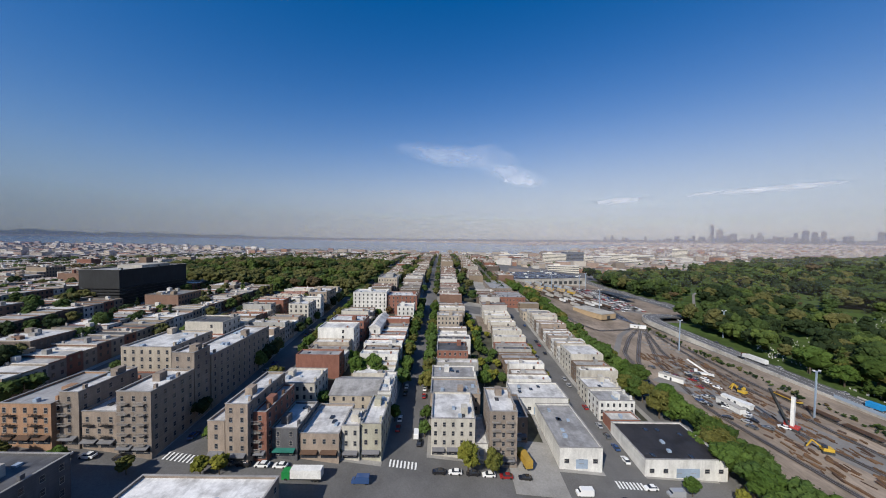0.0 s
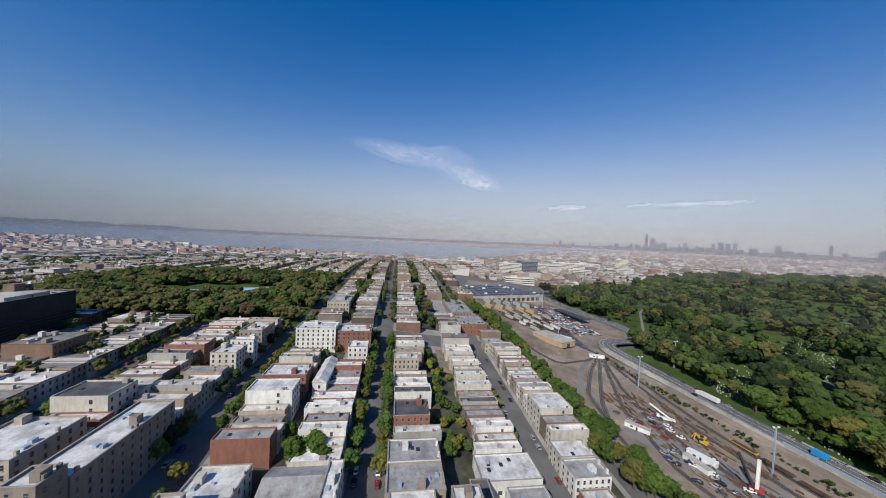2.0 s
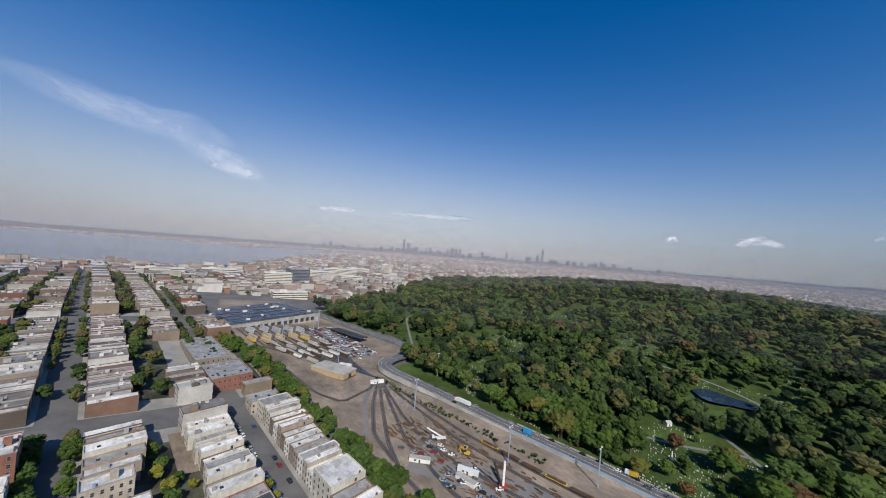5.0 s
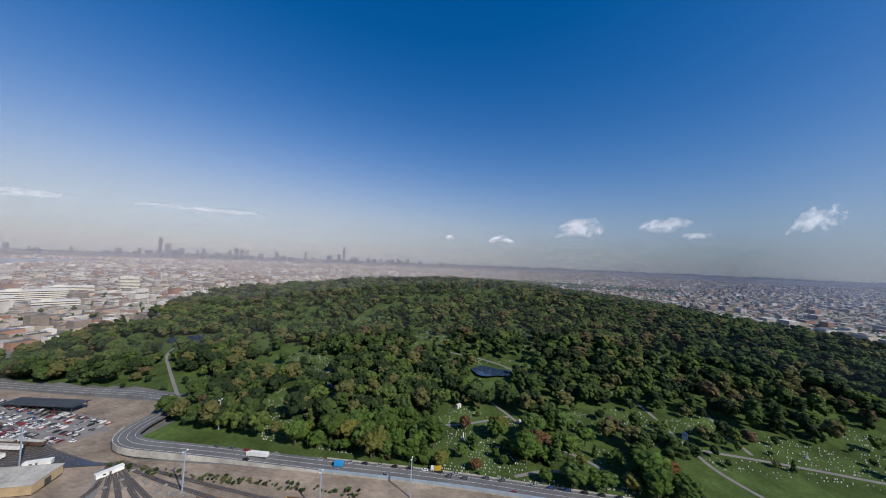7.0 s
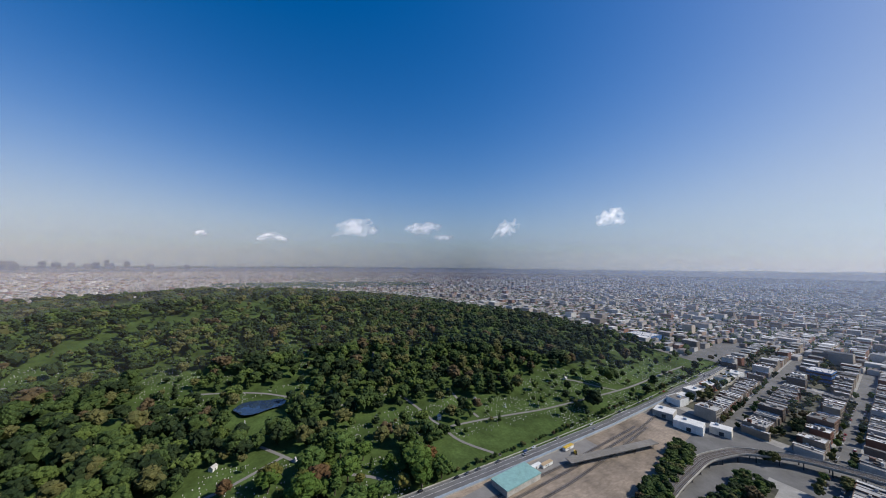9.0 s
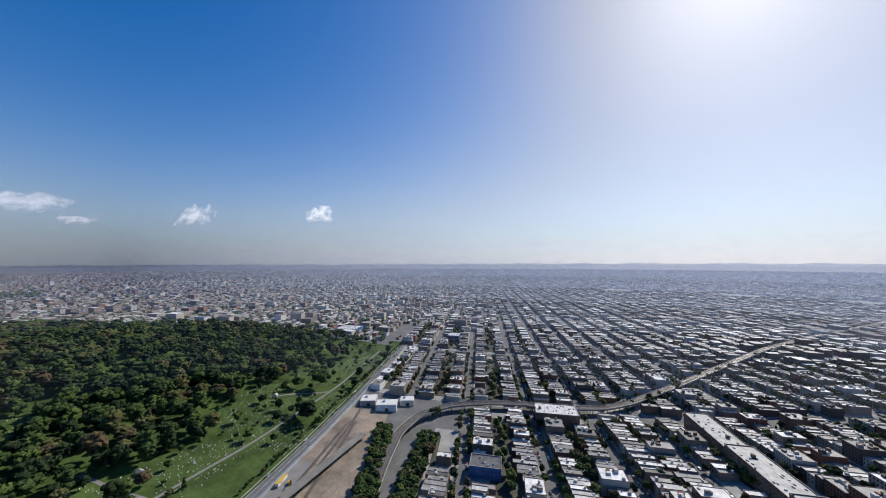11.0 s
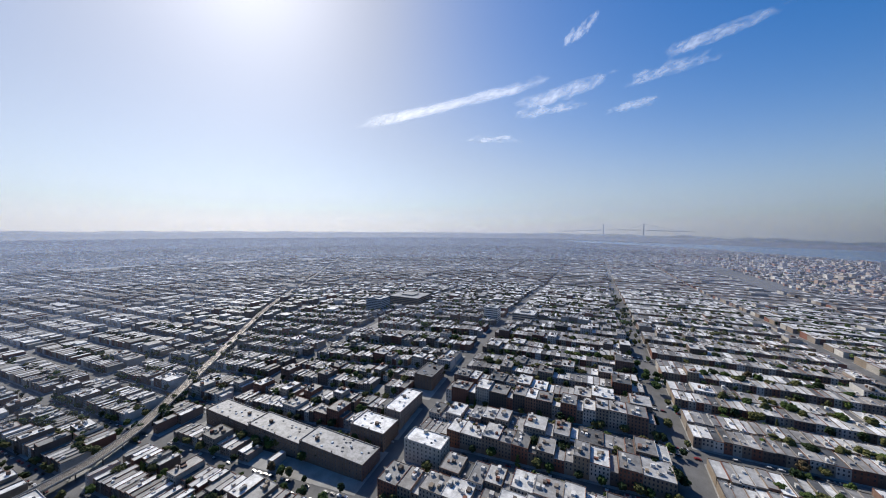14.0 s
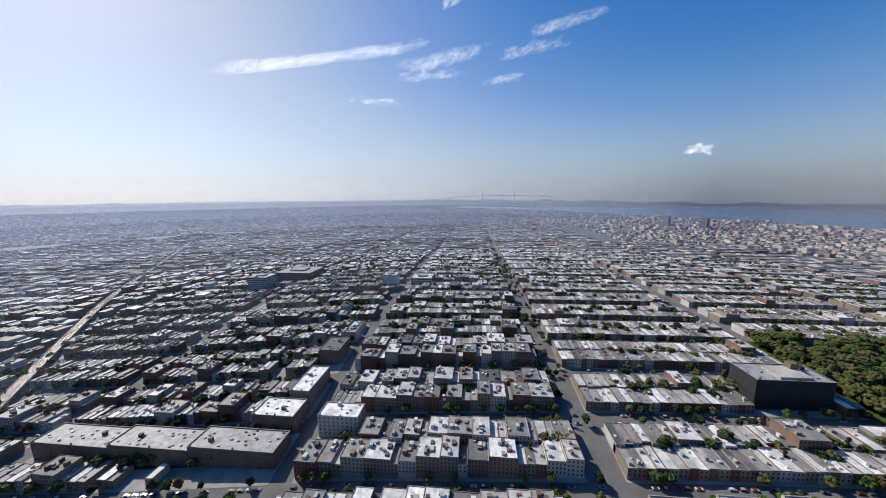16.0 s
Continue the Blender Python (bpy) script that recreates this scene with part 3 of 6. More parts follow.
fr.add(np.stack([cx_ - CORNER[:, 0] * inset, cy_ - CORNER[:, 1] * inset, top + 0.15], -1), np.arange(len(B_) * 4).reshape(-1, 4))
C_ = np.array(CLUMPS)
cz_ = ground_z(C_[:, 0], C_[:, 1]) + C_[:, 2]
OCT_V = np.array([(1, 0, -.2), (0, 1, .1), (-1, 0, -.1), (0, -1, .2), (.1, 0, 1), (0, 0, -1)], float)
OCT_F = np.array([(0, 1, 4), (1, 2, 4), (2, 3, 4), (3, 0, 4), (1, 0, 5), (2, 1, 5), (3, 2, 5), (0, 3, 5)])
shape = OCT_V[None] * np.stack([C_[:, 3], C_[:, 3], C_[:, 4]], -1)[:, None] * frng.uniform(0.75, 1.2, (len(C_), len(OCT_V), 1))
fg.add(shape + np.stack([C_[:, 0], C_[:, 1], cz_], -1)[:, None], (OCT_F[None] + np.arange(len(C_))[:, None, None] * len(OCT_V)).reshape(-1, 3))
fw.thing("distant_city", M_FARWALL, "distant city blocks of pale brick and stone", "city blocks", "stuff")
fr.thing("distant_city_roofs", M_FARROOF, "pale flat roofs of the distant city", "roofs", "stuff")
fg.thing("distant_trees", M_SPECIES["mid"], "green trees scattered through the distant city", "trees", "stuff")

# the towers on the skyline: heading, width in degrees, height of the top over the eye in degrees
M_TOWER = surface("tower cladding", [(0.07, 0.085, 0.11), (0.13, 0.13, 0.135), (0.055, 0.07, 0.10), (0.20, 0.19, 0.18), (0.09, 0.10, 0.115)], each, 0.05, 0.01, 0.25, rough=0.5, rel=0)
M_TOWERWIN, _nt, _b = mat("tower glass", 0.2, 0.0, 0.5)
_b.inputs["Base Color"].default_value = (0.05, 0.065, 0.09, 1)
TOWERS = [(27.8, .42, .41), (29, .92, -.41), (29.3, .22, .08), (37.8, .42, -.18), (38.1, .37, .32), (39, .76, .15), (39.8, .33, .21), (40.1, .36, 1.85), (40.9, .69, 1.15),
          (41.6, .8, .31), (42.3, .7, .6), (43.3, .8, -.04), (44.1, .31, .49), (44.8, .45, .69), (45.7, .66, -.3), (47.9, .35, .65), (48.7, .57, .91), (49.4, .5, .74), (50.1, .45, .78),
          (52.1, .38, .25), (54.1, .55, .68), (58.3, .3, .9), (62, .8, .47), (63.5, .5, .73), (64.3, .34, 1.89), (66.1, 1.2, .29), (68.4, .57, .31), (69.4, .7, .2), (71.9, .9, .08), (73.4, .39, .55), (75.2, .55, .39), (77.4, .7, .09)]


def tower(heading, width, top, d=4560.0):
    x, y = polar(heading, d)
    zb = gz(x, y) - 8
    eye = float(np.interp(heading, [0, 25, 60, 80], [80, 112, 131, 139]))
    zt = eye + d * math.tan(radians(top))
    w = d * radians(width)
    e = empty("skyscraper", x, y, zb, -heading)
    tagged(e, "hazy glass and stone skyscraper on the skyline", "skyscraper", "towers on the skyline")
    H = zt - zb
    body, glass, crown = Soup(), Soup(), Soup()
    body.box(-w / 2, w / 2, 0, w, 0, H * 0.93)
    n = max(3, int(H / 9))
    for i in range(n):
        z = H * 0.05 + i * H * 0.86 / n
        glass.box(-w / 2 - 0.6, w / 2 + 0.6, -0.6, w + 0.6, z, z + H * 0.4 / n)
    crown.box(-w * 0.36, w * 0.36, w * 0.14, w * 0.86, H * 0.93, H)
    for s_, nm, m in ((body, "wall", M_TOWER), (glass, "window_bands", M_TOWERWIN), (crown, "crown", M_TOWER)):
        s_.thing(nm, m, parent=e)


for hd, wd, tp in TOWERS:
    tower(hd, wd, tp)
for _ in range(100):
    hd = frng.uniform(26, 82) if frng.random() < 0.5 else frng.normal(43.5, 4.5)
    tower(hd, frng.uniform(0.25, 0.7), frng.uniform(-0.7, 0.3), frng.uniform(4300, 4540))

# low hills behind the water and at the ends of the plain
M_HILL = surface("wooded far hills", [(0.07, 0.09, 0.05)], None, 0.01, 0.002, 0.4, rel=0)
hill = Soup()
hd = np.arange(-180, 180.1, 1.0)
lift = np.interp(hd, [-180, -140, -105, -95, -75, -60, -48, -38, -25, -10, 0, 20, 40, 70, 100, 140, 180], [16, 14, 6, 14, 34, 36, 34, 30, 12, 10, 8, 6, 8, 10, 14, 12, 16])
lift = lift * (1 + 0.25 * np.sin(hd * 0.7) + 0.18 * np.sin(hd * 1.9 + 1) + 0.1 * np.sin(hd * 5.3))
hx, hy = polar(hd, 4700.0)
hb = ground_z(hx, hy)
ox, oy = polar(hd, 4800.0)
hv = np.concatenate([np.c_[hx, hy, hb - 40], np.c_[ox, oy, hb + lift]])
kk = np.arange(len(hd) - 1)
hill.add(hv, np.stack([kk + 1, kk, kk + len(hd), kk + 1 + len(hd)], 1))
hill.thing("backdrop", M_HILL, "low wooded hills along the horizon", "hills", kind="structure")


# the suspension bridge far off at the mouth of the harbour
M_STEEL = surface("painted bridge steel", [(0.28, 0.31, 0.34)], None, 0.3, 0.02, 0.2, rough=0.5)
br = empty("suspension_bridge", *polar(-89, 4500), gz(*polar(-89, 4500)))
tagged(br, "grey steel suspension bridge across the strait", "bridge")
ends = [np.array([*polar(h, 4500)]) for h in (-96.0, -89.35, -83.9, -77.5)]


def bar(s_, p, q, w):
    p, q = Vector(p), Vector(q)
    dv = (q - p).normalized()
    u = dv.cross(Vector((0, 0, 1)) if abs(dv.z) < 0.9 else Vector((1, 0, 0))).normalized() * w / 2
    v_ = dv.cross(u).normalized() * w / 2
    pts = [p + u + v_, p - u + v_, p - u - v_, p + u - v_, q + u + v_, q - u + v_, q - u - v_, q + u - v_]
    s_.add([tuple(c) for c in pts], [(0, 1, 5, 4), (1, 2, 6, 5), (2, 3, 7, 6), (3, 0, 4, 7), (4, 5, 6, 7), (3, 2, 1, 0)])


origin = np.array(br.matrix_world.translation)
deck_z, top_z, base_z = 215.0, 290.0, 150.0
for nm, (i) in (("tower", 1), ("tower", 2)):
    s_ = Soup()
    for off in (-13, 13):
        c = ends[i] - origin[:2]
        bar(s_, (c[0] + off, c[1], base_z - origin[2]), (c[0] + off, c[1], top_z - origin[2]), 9)
        for zz in (0.45, 0.98):
            bar(s_, (c[0] - 13, c[1], base_z + (top_z - base_z) * zz - origin[2]), (c[0] + 13, c[1], base_z + (top_z - base_z) * zz - origin[2]), 8)
    s_.thing("tower", M_STEEL, parent=br)
s_ = Soup()
for i in range(3):
    bar(s_, (*(ends[i] - origin[:2]), deck_z - 20 * (i == 0) - origin[2]), (*(ends[i + 1] - origin[:2]), deck_z - 20 * (i == 2) - origin[2]), 6)
s_.thing("deck", M_STEEL, parent=br)
s_ = Soup()
for i in range(3):
    for q in range(12):
        def cab(u):
            c = ends[i] * (1 - u) + ends[i + 1] * u - origin[:2]
            z = {0: deck_z - 20 + (top_z - deck_z + 20) * u ** 1.5, 1: top_z - (top_z - deck_z - 8) * (1 - (2 * u - 1) ** 2), 2: deck_z - 20 + (top_z - deck_z + 20) * (1 - u) ** 1.5}[i]
            return (*c, z - origin[2])
        bar(s_, cab(q / 12), cab((q + 1) / 12), 2.5)
s_.thing("cable", M_STEEL, parent=br)

# ---------------------------------------------------------------- trees
def blob(rg, r, squash, rough=0.35):
    v = ICO_V * r * (1 + rough * rg.uniform(-1, 1, (len(ICO_V), 1)))
    return v * (1, 1, squash)


def crown_arrays(seed, style, clumps, leaves):
    """The crown of a tree of height 1: clumps of foliage with loose leaf sprays round them."""
    rg = np.random.default_rng(seed)
    V, F, n = [], [], 0
    for i in range(clumps):
        if style == "cone":
            z = rg.uniform(0.12, 0.98)
            rad = 0.20 * (1.05 - z)
            a = rg.uniform(0, 6.28)
            c = np.array([math.cos(a) * rad * 0.75, math.sin(a) * rad * 0.75, z])
            r = 0.05 + 0.09 * (1 - z)
        else:
            wide, mid, high = {"round": (0.32, 0.56, 0.36), "tall": (0.25, 0.56, 0.39), "flat": (0.38, 0.62, 0.29)}[style]
            u = rg.normal(0, 1, 3)
            u /= np.linalg.norm(u)
            if u[2] < -0.35:
                u[2] = -u[2]
            c = np.array([0, 0, mid]) + u * (wide, wide, high) * rg.uniform(0.72, 1.06)
            r = rg.uniform(0.085, 0.15)
            if i == 0:
                c, r = np.array([0, 0, mid]), wide * 0.86
        v = blob(rg, r, 0.88 if i or style == "cone" else high / wide, 0.28) + c
        V.append(v)
        F.append(ICO_F + n)
        n += len(v)
    base = np.concatenate(V)
    if leaves:
        c = base[rg.integers(0, len(base), leaves)] + rg.normal(0, 0.018, (leaves, 3))
        d1 = rg.normal(0, 1, (leaves, 3))
        d1 /= np.linalg.norm(d1, axis=1)[:, None]
        d2 = np.cross(d1, rg.normal(0, 1, (leaves, 3)))
        d2 /= np.linalg.norm(d2, axis=1)[:, None]
        sz = rg.uniform(0.015, 0.035, (leaves, 1))
        q = np.concatenate([c - d1 * sz - d2 * sz * 0.5, c + d1 * sz * 1.2, c + d2 * sz], 0)
        k = np.arange(leaves)
        V.append(q)
        F.append(np.stack([k, k + leaves, k + 2 * leaves], 1) + n)
    return np.concatenate(V), np.concatenate(F)


def trunk_arrays(seed, style):
    rg = np.random.default_rng(seed)
    V, F, n = [], [], 0

    def limb(p, q, r0, r1):
        nonlocal n
        p, q = np.array(p), np.array(q)
        a = np.linspace(0, 2 * math.pi, 6)[:-1]
        d = (q - p) / np.linalg.norm(q - p)
        u = np.cross(d, (0.3, 0.9, 0.1))
        u /= np.linalg.norm(u)
        w = np.cross(d, u)
        ring = np.cos(a)[:, None] * u + np.sin(a)[:, None] * w
        V.append(np.concatenate([p + ring * r0, q + ring * r1]))
        k = np.arange(5)
        F.append(np.stack([k, (k + 1) % 5, (k + 1) % 5 + 5, k + 5], 1) + n)
        n += 10

    limb((0, 0, -0.06), (0, 0, 0.35), 0.030, 0.022)
    limb((0, 0, 0.35), (0.02, 0.01, 0.75 if style != "cone" else 0.9), 0.022, 0.006)
    if style != "cone":
        for i in range(5):
            a = i * 1.26 + rg.uniform(-0.3, 0.3)
            limb((0, 0, 0.26 + 0.06 * i), (math.cos(a) * 0.24, math.sin(a) * 0.24, 0.5 + 0.08 * i), 0.013, 0.004)
    return np.concatenate(V), np.concatenate(F)


STYLES = ["round", "round", "flat", "tall", "round", "tall", "round", "cone"]
FINE = [crown_arrays(50 + i, s_, 34, 900) for i, s_ in enumerate(STYLES)]
MID = [crown_arrays(80 + i, s_, 26, 380) for i, s_ in enumerate(STYLES)]
LOW = [crown_arrays(120 + i, s_, 12, 60) for i, s_ in enumerate(STYLES)]
LEAF_MATS = {}
LEAF_SETS = {
    "green": [(0.050, 0.085, 0.022), (0.062, 0.10, 0.028), (0.042, 0.068, 0.020), (0.055, 0.09, 0.03)],
    "olive": [(0.09, 0.095, 0.03), (0.11, 0.105, 0.035), (0.085, 0.085, 0.03)],
    "yellow": [(0.15, 0.15, 0.034), (0.125, 0.13, 0.03)],
    "rust": [(0.11, 0.06, 0.03), (0.09, 0.055, 0.035)],
}
TREE_LABEL = {"green": "leafy dark-green broadleaf tree in full crown", "olive": "olive-green broadleaf tree with thinning crown", "yellow": "street tree turning bright yellow-green", "rust": "tree with reddish-brown autumn foliage"}
PROTO = {}


def tree(x, y, height, tint, style_i, spread=1.0):
    """A tree that can be told apart: trunk with limbs, and a crown of clumps and leaves."""
    key = (tint, style_i)
    z = gz(x, y)
    rz = (x * 37 + y * 17) % 360
    if key not in PROTO:
        if tint not in LEAF_MATS:
            LEAF_MATS[tint] = leaf_mat(tint + " leaves", LEAF_SETS[tint], each)
        e = empty("tree", x, y, z, rz)
        tagged(e, TREE_LABEL[tint] if STYLES[style_i] != "cone" else "dark pointed evergreen tree", "tree", "trees")
        s1 = Soup()
        s1.add(*trunk_arrays(style_i, STYLES[style_i]))
        s1.thing("trunk", M_BARK, parent=e)
        s2 = Soup()
        s2.add(*FINE[style_i])
        s2.thing("crown", LEAF_MATS[tint], parent=e)
        PROTO[key] = e
    else:
        e = copy_thing(PROTO[key], pose(x, y, z, 0, 0, rz))
    e.scale = (height * spread, height * spread, height)
    return e


MASS = {k_: Soup() for k_ in M_SPECIES}


def tree_in_mass(x, y, height, lod, rg, spread=1.0, odds=(0.36, 0.68, 0.81, 0.975)):
    i = int(rg.integers(0, 7)) if rg.random() > 0.05 else 7
    v, f = (MID if lod else LOW)[i]
    a = rg.uniform(0, 6.28)
    c, s_ = math.cos(a), math.sin(a)
    v = np.c_[v[:, 0] * c - v[:, 1] * s_, v[:, 0] * s_ + v[:, 1] * c, v[:, 2]] * (height * spread, height * spread, height)
    patch = 0.16 * noise.noise(Vector((x / 60, y / 60, 9.0)))
    kind = ("mid", "dark", "bright", "olive", "rust")[int(np.searchsorted(odds, min(0.999, max(0, rg.random() + patch))))]
    MASS[kind].add(v + (x, y, gz(x, y)), f)


trng = np.random.default_rng(21)

# belt of trees along the railway cut
for y in np.arange(-18, 385, 5.2):
    for k in range(2):
        x = np.interp(y, [0, 40, 110, 170, 270, 385], [125, 123, 119, 118, 116, 98]) + trng.uniform(-8, 8)
        tree(x, y + trng.uniform(-2, 2), trng.uniform(9.5, 14) if y < 120 else trng.uniform(8, 12), "green" if trng.random() < 0.8 else "olive", int(trng.integers(0, 6)), 1.15)
# street trees: by the avenue corners, along the two streets ahead
for x, y, h, tint in ((22, 4.5, 11, "yellow"), (30.5, 4.5, 9.5, "olive"), (98, 3.5, 6.5, "green"), (112, 0, 6, "yellow"), (-59, -9, 6, "yellow"), (-54, -8, 6.5, "yellow"), (-78, -12, 5.5, "olive"),
                      (-97, -13, 6, "green"), (-112, -14, 6.5, "olive"), (-118, -15, 6, "olive"), (-63.5, 3, 7, "green"), (-62, 12, 8, "green"), (-63, 22, 8, "green"), (-62, 31, 8, "green"), (-63, 42, 8, "olive"),
                      (-29, 54, 12, "green"), (-22, 57, 12, "green"), (-17, 53, 10, "green"), (-37, 30, 7, "green"), (-6.5, 27, 7, "green"), (6.2, 20, 6.5, "green"), (6.4, 30, 6.5, "green"), (35, 62, 9, "green"), (38, 66, 8, "yellow"), (36, 100, 10, "green")):
    tree(x, y, h, tint, int(trng.integers(0, 6)))
for y in np.arange(50, 178, 7.5):
    for sx_ in (-6.0, 6.0):
        if trng.random() < 0.85:
            tree(sx_ + trng.uniform(-0.5, 0.5), y + trng.uniform(-2, 2), trng.uniform(7, 11), "green" if trng.random() < 0.7 else "olive", int(trng.integers(0, 6)))
for y in np.arange(15, 180, 9.0):
    if trng.random() < 0.5:
        tree(72.0, y, trng.uniform(4, 7), "green" if trng.random() < 0.6 else "yellow", int(trng.integers(0, 6)))
    if trng.random() < 0.7:
        tree(-62.5, y + 45, trng.uniform(6, 9), "green" if trng.random() < 0.6 else "olive", int(trng.integers(0, 6)))
for _ in range(36):
    x, y = trng.uniform(31, 46), trng.uniform(65, 180)
    if not (40 < x < 68 and 140 < y < 182):
        tree(x, y, trng.uniform(4, 8), "green" if trng.random() < 0.7 else "yellow", int(trng.integers(0, 6)))
for _ in range(40):
    tree(trng.uniform(-45, -27) if trng.random() < 0.5 else trng.uniform(-110, -92), trng.uniform(60, 180), trng.uniform(5, 9), "green" if trng.random() < 0.55 else ("rust" if trng.random() < 0.4 else "olive"), int(trng.integers(0, 6)))


# the wooded city park on the rise
def in_park(x, y):
    return -330 < x < -72 and 190 + max(0, -150 - x) * 0.05 < y < 430


for _ in range(820):
    x, y = trng.uniform(-330, -70), trng.uniform(196, 430)
    if not in_park(x, y) or (-240 < x < -125 and 268 < y < 345):
        continue
    tree_in_mass(x, y, trng.uniform(10, 16), True, trng, 1.2, (0.22, 0.32, 0.5, 0.97))

# the cemetery: open lawns near the road, close woods on the hill
PATHS = [[(262, -236), (300, -212), (326, -212), (340, -208), (370, -206), (422, -196), (470, -180), (560, -210)],
         [(326, -212), (321, -252), (314, -295), (305, -336), (300, -400), (294, -469), (293, -512), (297, -583), (298, -658)],
         [(400, -261), (347, -257), (326, -257)], [(355, -426), (337, -444), (315, -454), (294, -469)],
         [(516, 28), (496, -34), (468, -72), (431, -100), (416, -115), (422, -196)],
         [(373, -44), (349, -62), (327, -76), (312, -87), (292, -120), (276, -134), (273, -109), (276, -87), (262, -60)],
         [(318, 2), (325, -21), (349, -62)], [(307, 136), (331, 128), (364, 119), (386, 168), (392, 160), (449, 156)], [(289, 72), (300, 84), (331, 128)],
         [(560, 120), (640, 260), (560, 380), (430, 430), (330, 300), (285, 240)]]
LAWNS = [(287, -246, 36), (350, -182, 24), (335, -300, 30), (330, -372, 30), (288, -351, 34), (312, -563, 44), (304, -9, 20), (407, 175, 24), (473, -64, 16), (370, -245, 22), (424, -566, 30), (308, -658, 40), (345, -129, 18),
         (335, -500, 38), (350, -440, 30), (300, -440, 36), (405, -640, 30), (300, -130, 18), (290, 150, 20), (530, -275, 20), (609, 135, 22), (480, -480, 22), (330, 330, 26)]


def path_distance(x, y):
    best = 1e9
    for p in PATHS:
        for (ax, ay), (bx_, by_) in zip(p[:-1], p[1:]):
            dx, dy = bx_ - ax, by_ - ay
            t = max(0, min(1, ((x - ax) * dx + (y - ay) * dy) / (dx * dx + dy * dy)))
            best = min(best, math.hypot(x - ax - t * dx, y - ay - t * dy))
    return best


def pond(x, y):
    return ((x - 434) / 44) ** 2 + ((y + 44) / 32) ** 2 < 1 or ((x - 450) / 48) ** 2 + ((y - 405) / 42) ** 2 < 1


def openness(x, y):
    """0 in the woods, 1 on the lawns."""
    n = noise.noise(Vector((x / 95, y / 95, 0.3))) * 0.5 + noise.noise(Vector((x / 38, y / 38, 4.0))) * 0.35
    lawn = max(math.exp(-((x - a_) ** 2 + (y - b_) ** 2) / (c_ * c_)) for a_, b_, c_ in LAWNS)
    return n * 1.1 + lawn * 0.75 + 0.03 + 0.12 * float(smooth(300, 265, x)) - 0.28 * float(smooth(360, 430, x)) * float(smooth(-90, -190, y))


spots = []
for _ in range(30000):
    x = 258 + (trng.random() ** 1.25) * 1290
    y = trng.uniform(-740, 760)
    if not in_cemetery(x, y) or pond(x, y):
        continue
    if -330 < y < -185 and x < 305 and x > 255 + 0:
        continue
    o = openness(x, y)
    if o > 0.2 and trng.random() > 0.36:
        continue
    if o > -0.03 and trng.random() > 0.55:
        continue
    d = near(x, y)
    if d < 700 and path_distance(x, y) < 5.5:
        continue
    spots.append((d, x, y, o))
spots.sort()
kept, cells = [], {}
for d, x, y, o in spots:
    gap = 10.0
    if d > 420 and trng.random() > (420 / d) ** 0.9:
        continue
    key = (int(x // gap), int(y // gap))
    if any((key[0] + i, key[1] + j) in cells for i, j in ((0, 0), (1, 0), (0, 1))):
        continue
    cells[key] = 1
    kept.append((d, x, y, o))
kept = kept[:4600]
near_made = 0
for d, x, y, o in kept:
    h = (trng.uniform(13, 20) if trng.random() < 0.65 else trng.uniform(19, 26)) if o < 0.12 else (trng.uniform(4, 12) if trng.random() < 0.8 else trng.uniform(12, 19))
    if near_made < 95 and d < 420:
        r = trng.random()
        tree(x, y, h, "green" if r < 0.74 else ("olive" if r < 0.93 else "rust"), 7 if r < 0.09 else int(trng.integers(0, 7)), 1.2)
        near_made += 1
    else:
        tree_in_mass(x, y, h, d < 620, trng, trng.uniform(0.88, 1.18) * (1 + max(0.0, d - 420) / 1700))

# trees in the streets and back yards of the rows
for x in STREETS[:26]:
    for y in np.arange(-760, 900, 9.0):
        for s_ in (-6.2, 6.2):
            xx, yy = x + s_, y + trng.uniform(-3, 3)
            d = near(xx, yy)
            if d > 900 or taken(xx, yy) or trng.random() > 0.55 or (-20 < yy < 180 and -70 < xx < 110):
                continue
            if min(abs(yy - a_) for a_ in AVES) < 13:
                continue
            tree_in_mass(xx + float(warp(yy)), yy, trng.uniform(7, 11), d < 420, trng, 1.0, (0.3, 0.55, 0.62, 0.97))
for bx in range(26):
    xm = (STREETS[bx] + STREETS[bx + 1]) / 2
    for y in np.arange(-960, 900, 7.0):
        xx, yy = xm + trng.uniform(-8, 8), y + trng.uniform(-3, 3)
        d = near(xx, yy)
        if d > 1150 or taken(xx, yy) or trng.random() > 0.72 or (-20 < yy < 180 and -115 < xx < 110):
            continue
        if min(abs(yy - a_) for a_ in AVES) < 26:
            continue
        tree_in_mass(xx + float(warp(yy)), yy, trng.uniform(9.5, 14), d < 520, trng, 1.0, (0.22, 0.40, 0.50, 0.96))
# scrub between the railway and the elevated line
for _ in range(330):
    y = trng.uniform(-405, -285)
    x = np.interp(y, [-400, -290], [186, 161]) + trng.uniform(-9, 9)
    if trng.random() < 0.4:
        x = np.interp(y, [-365, -292], [134, 134]) + trng.uniform(-9, 9)
    tree_in_mass(x, y, trng.uniform(5, 10), True, trng, 1.2)
for _ in range(150):
    y = trng.uniform(-720, -150)
    tree_in_mass(np.interp(y, [-720, -425, -240, -150], [276, 268, 263, 261]) + trng.uniform(-2, 2), y, trng.uniform(2.5, 5), True, trng, 1.2)
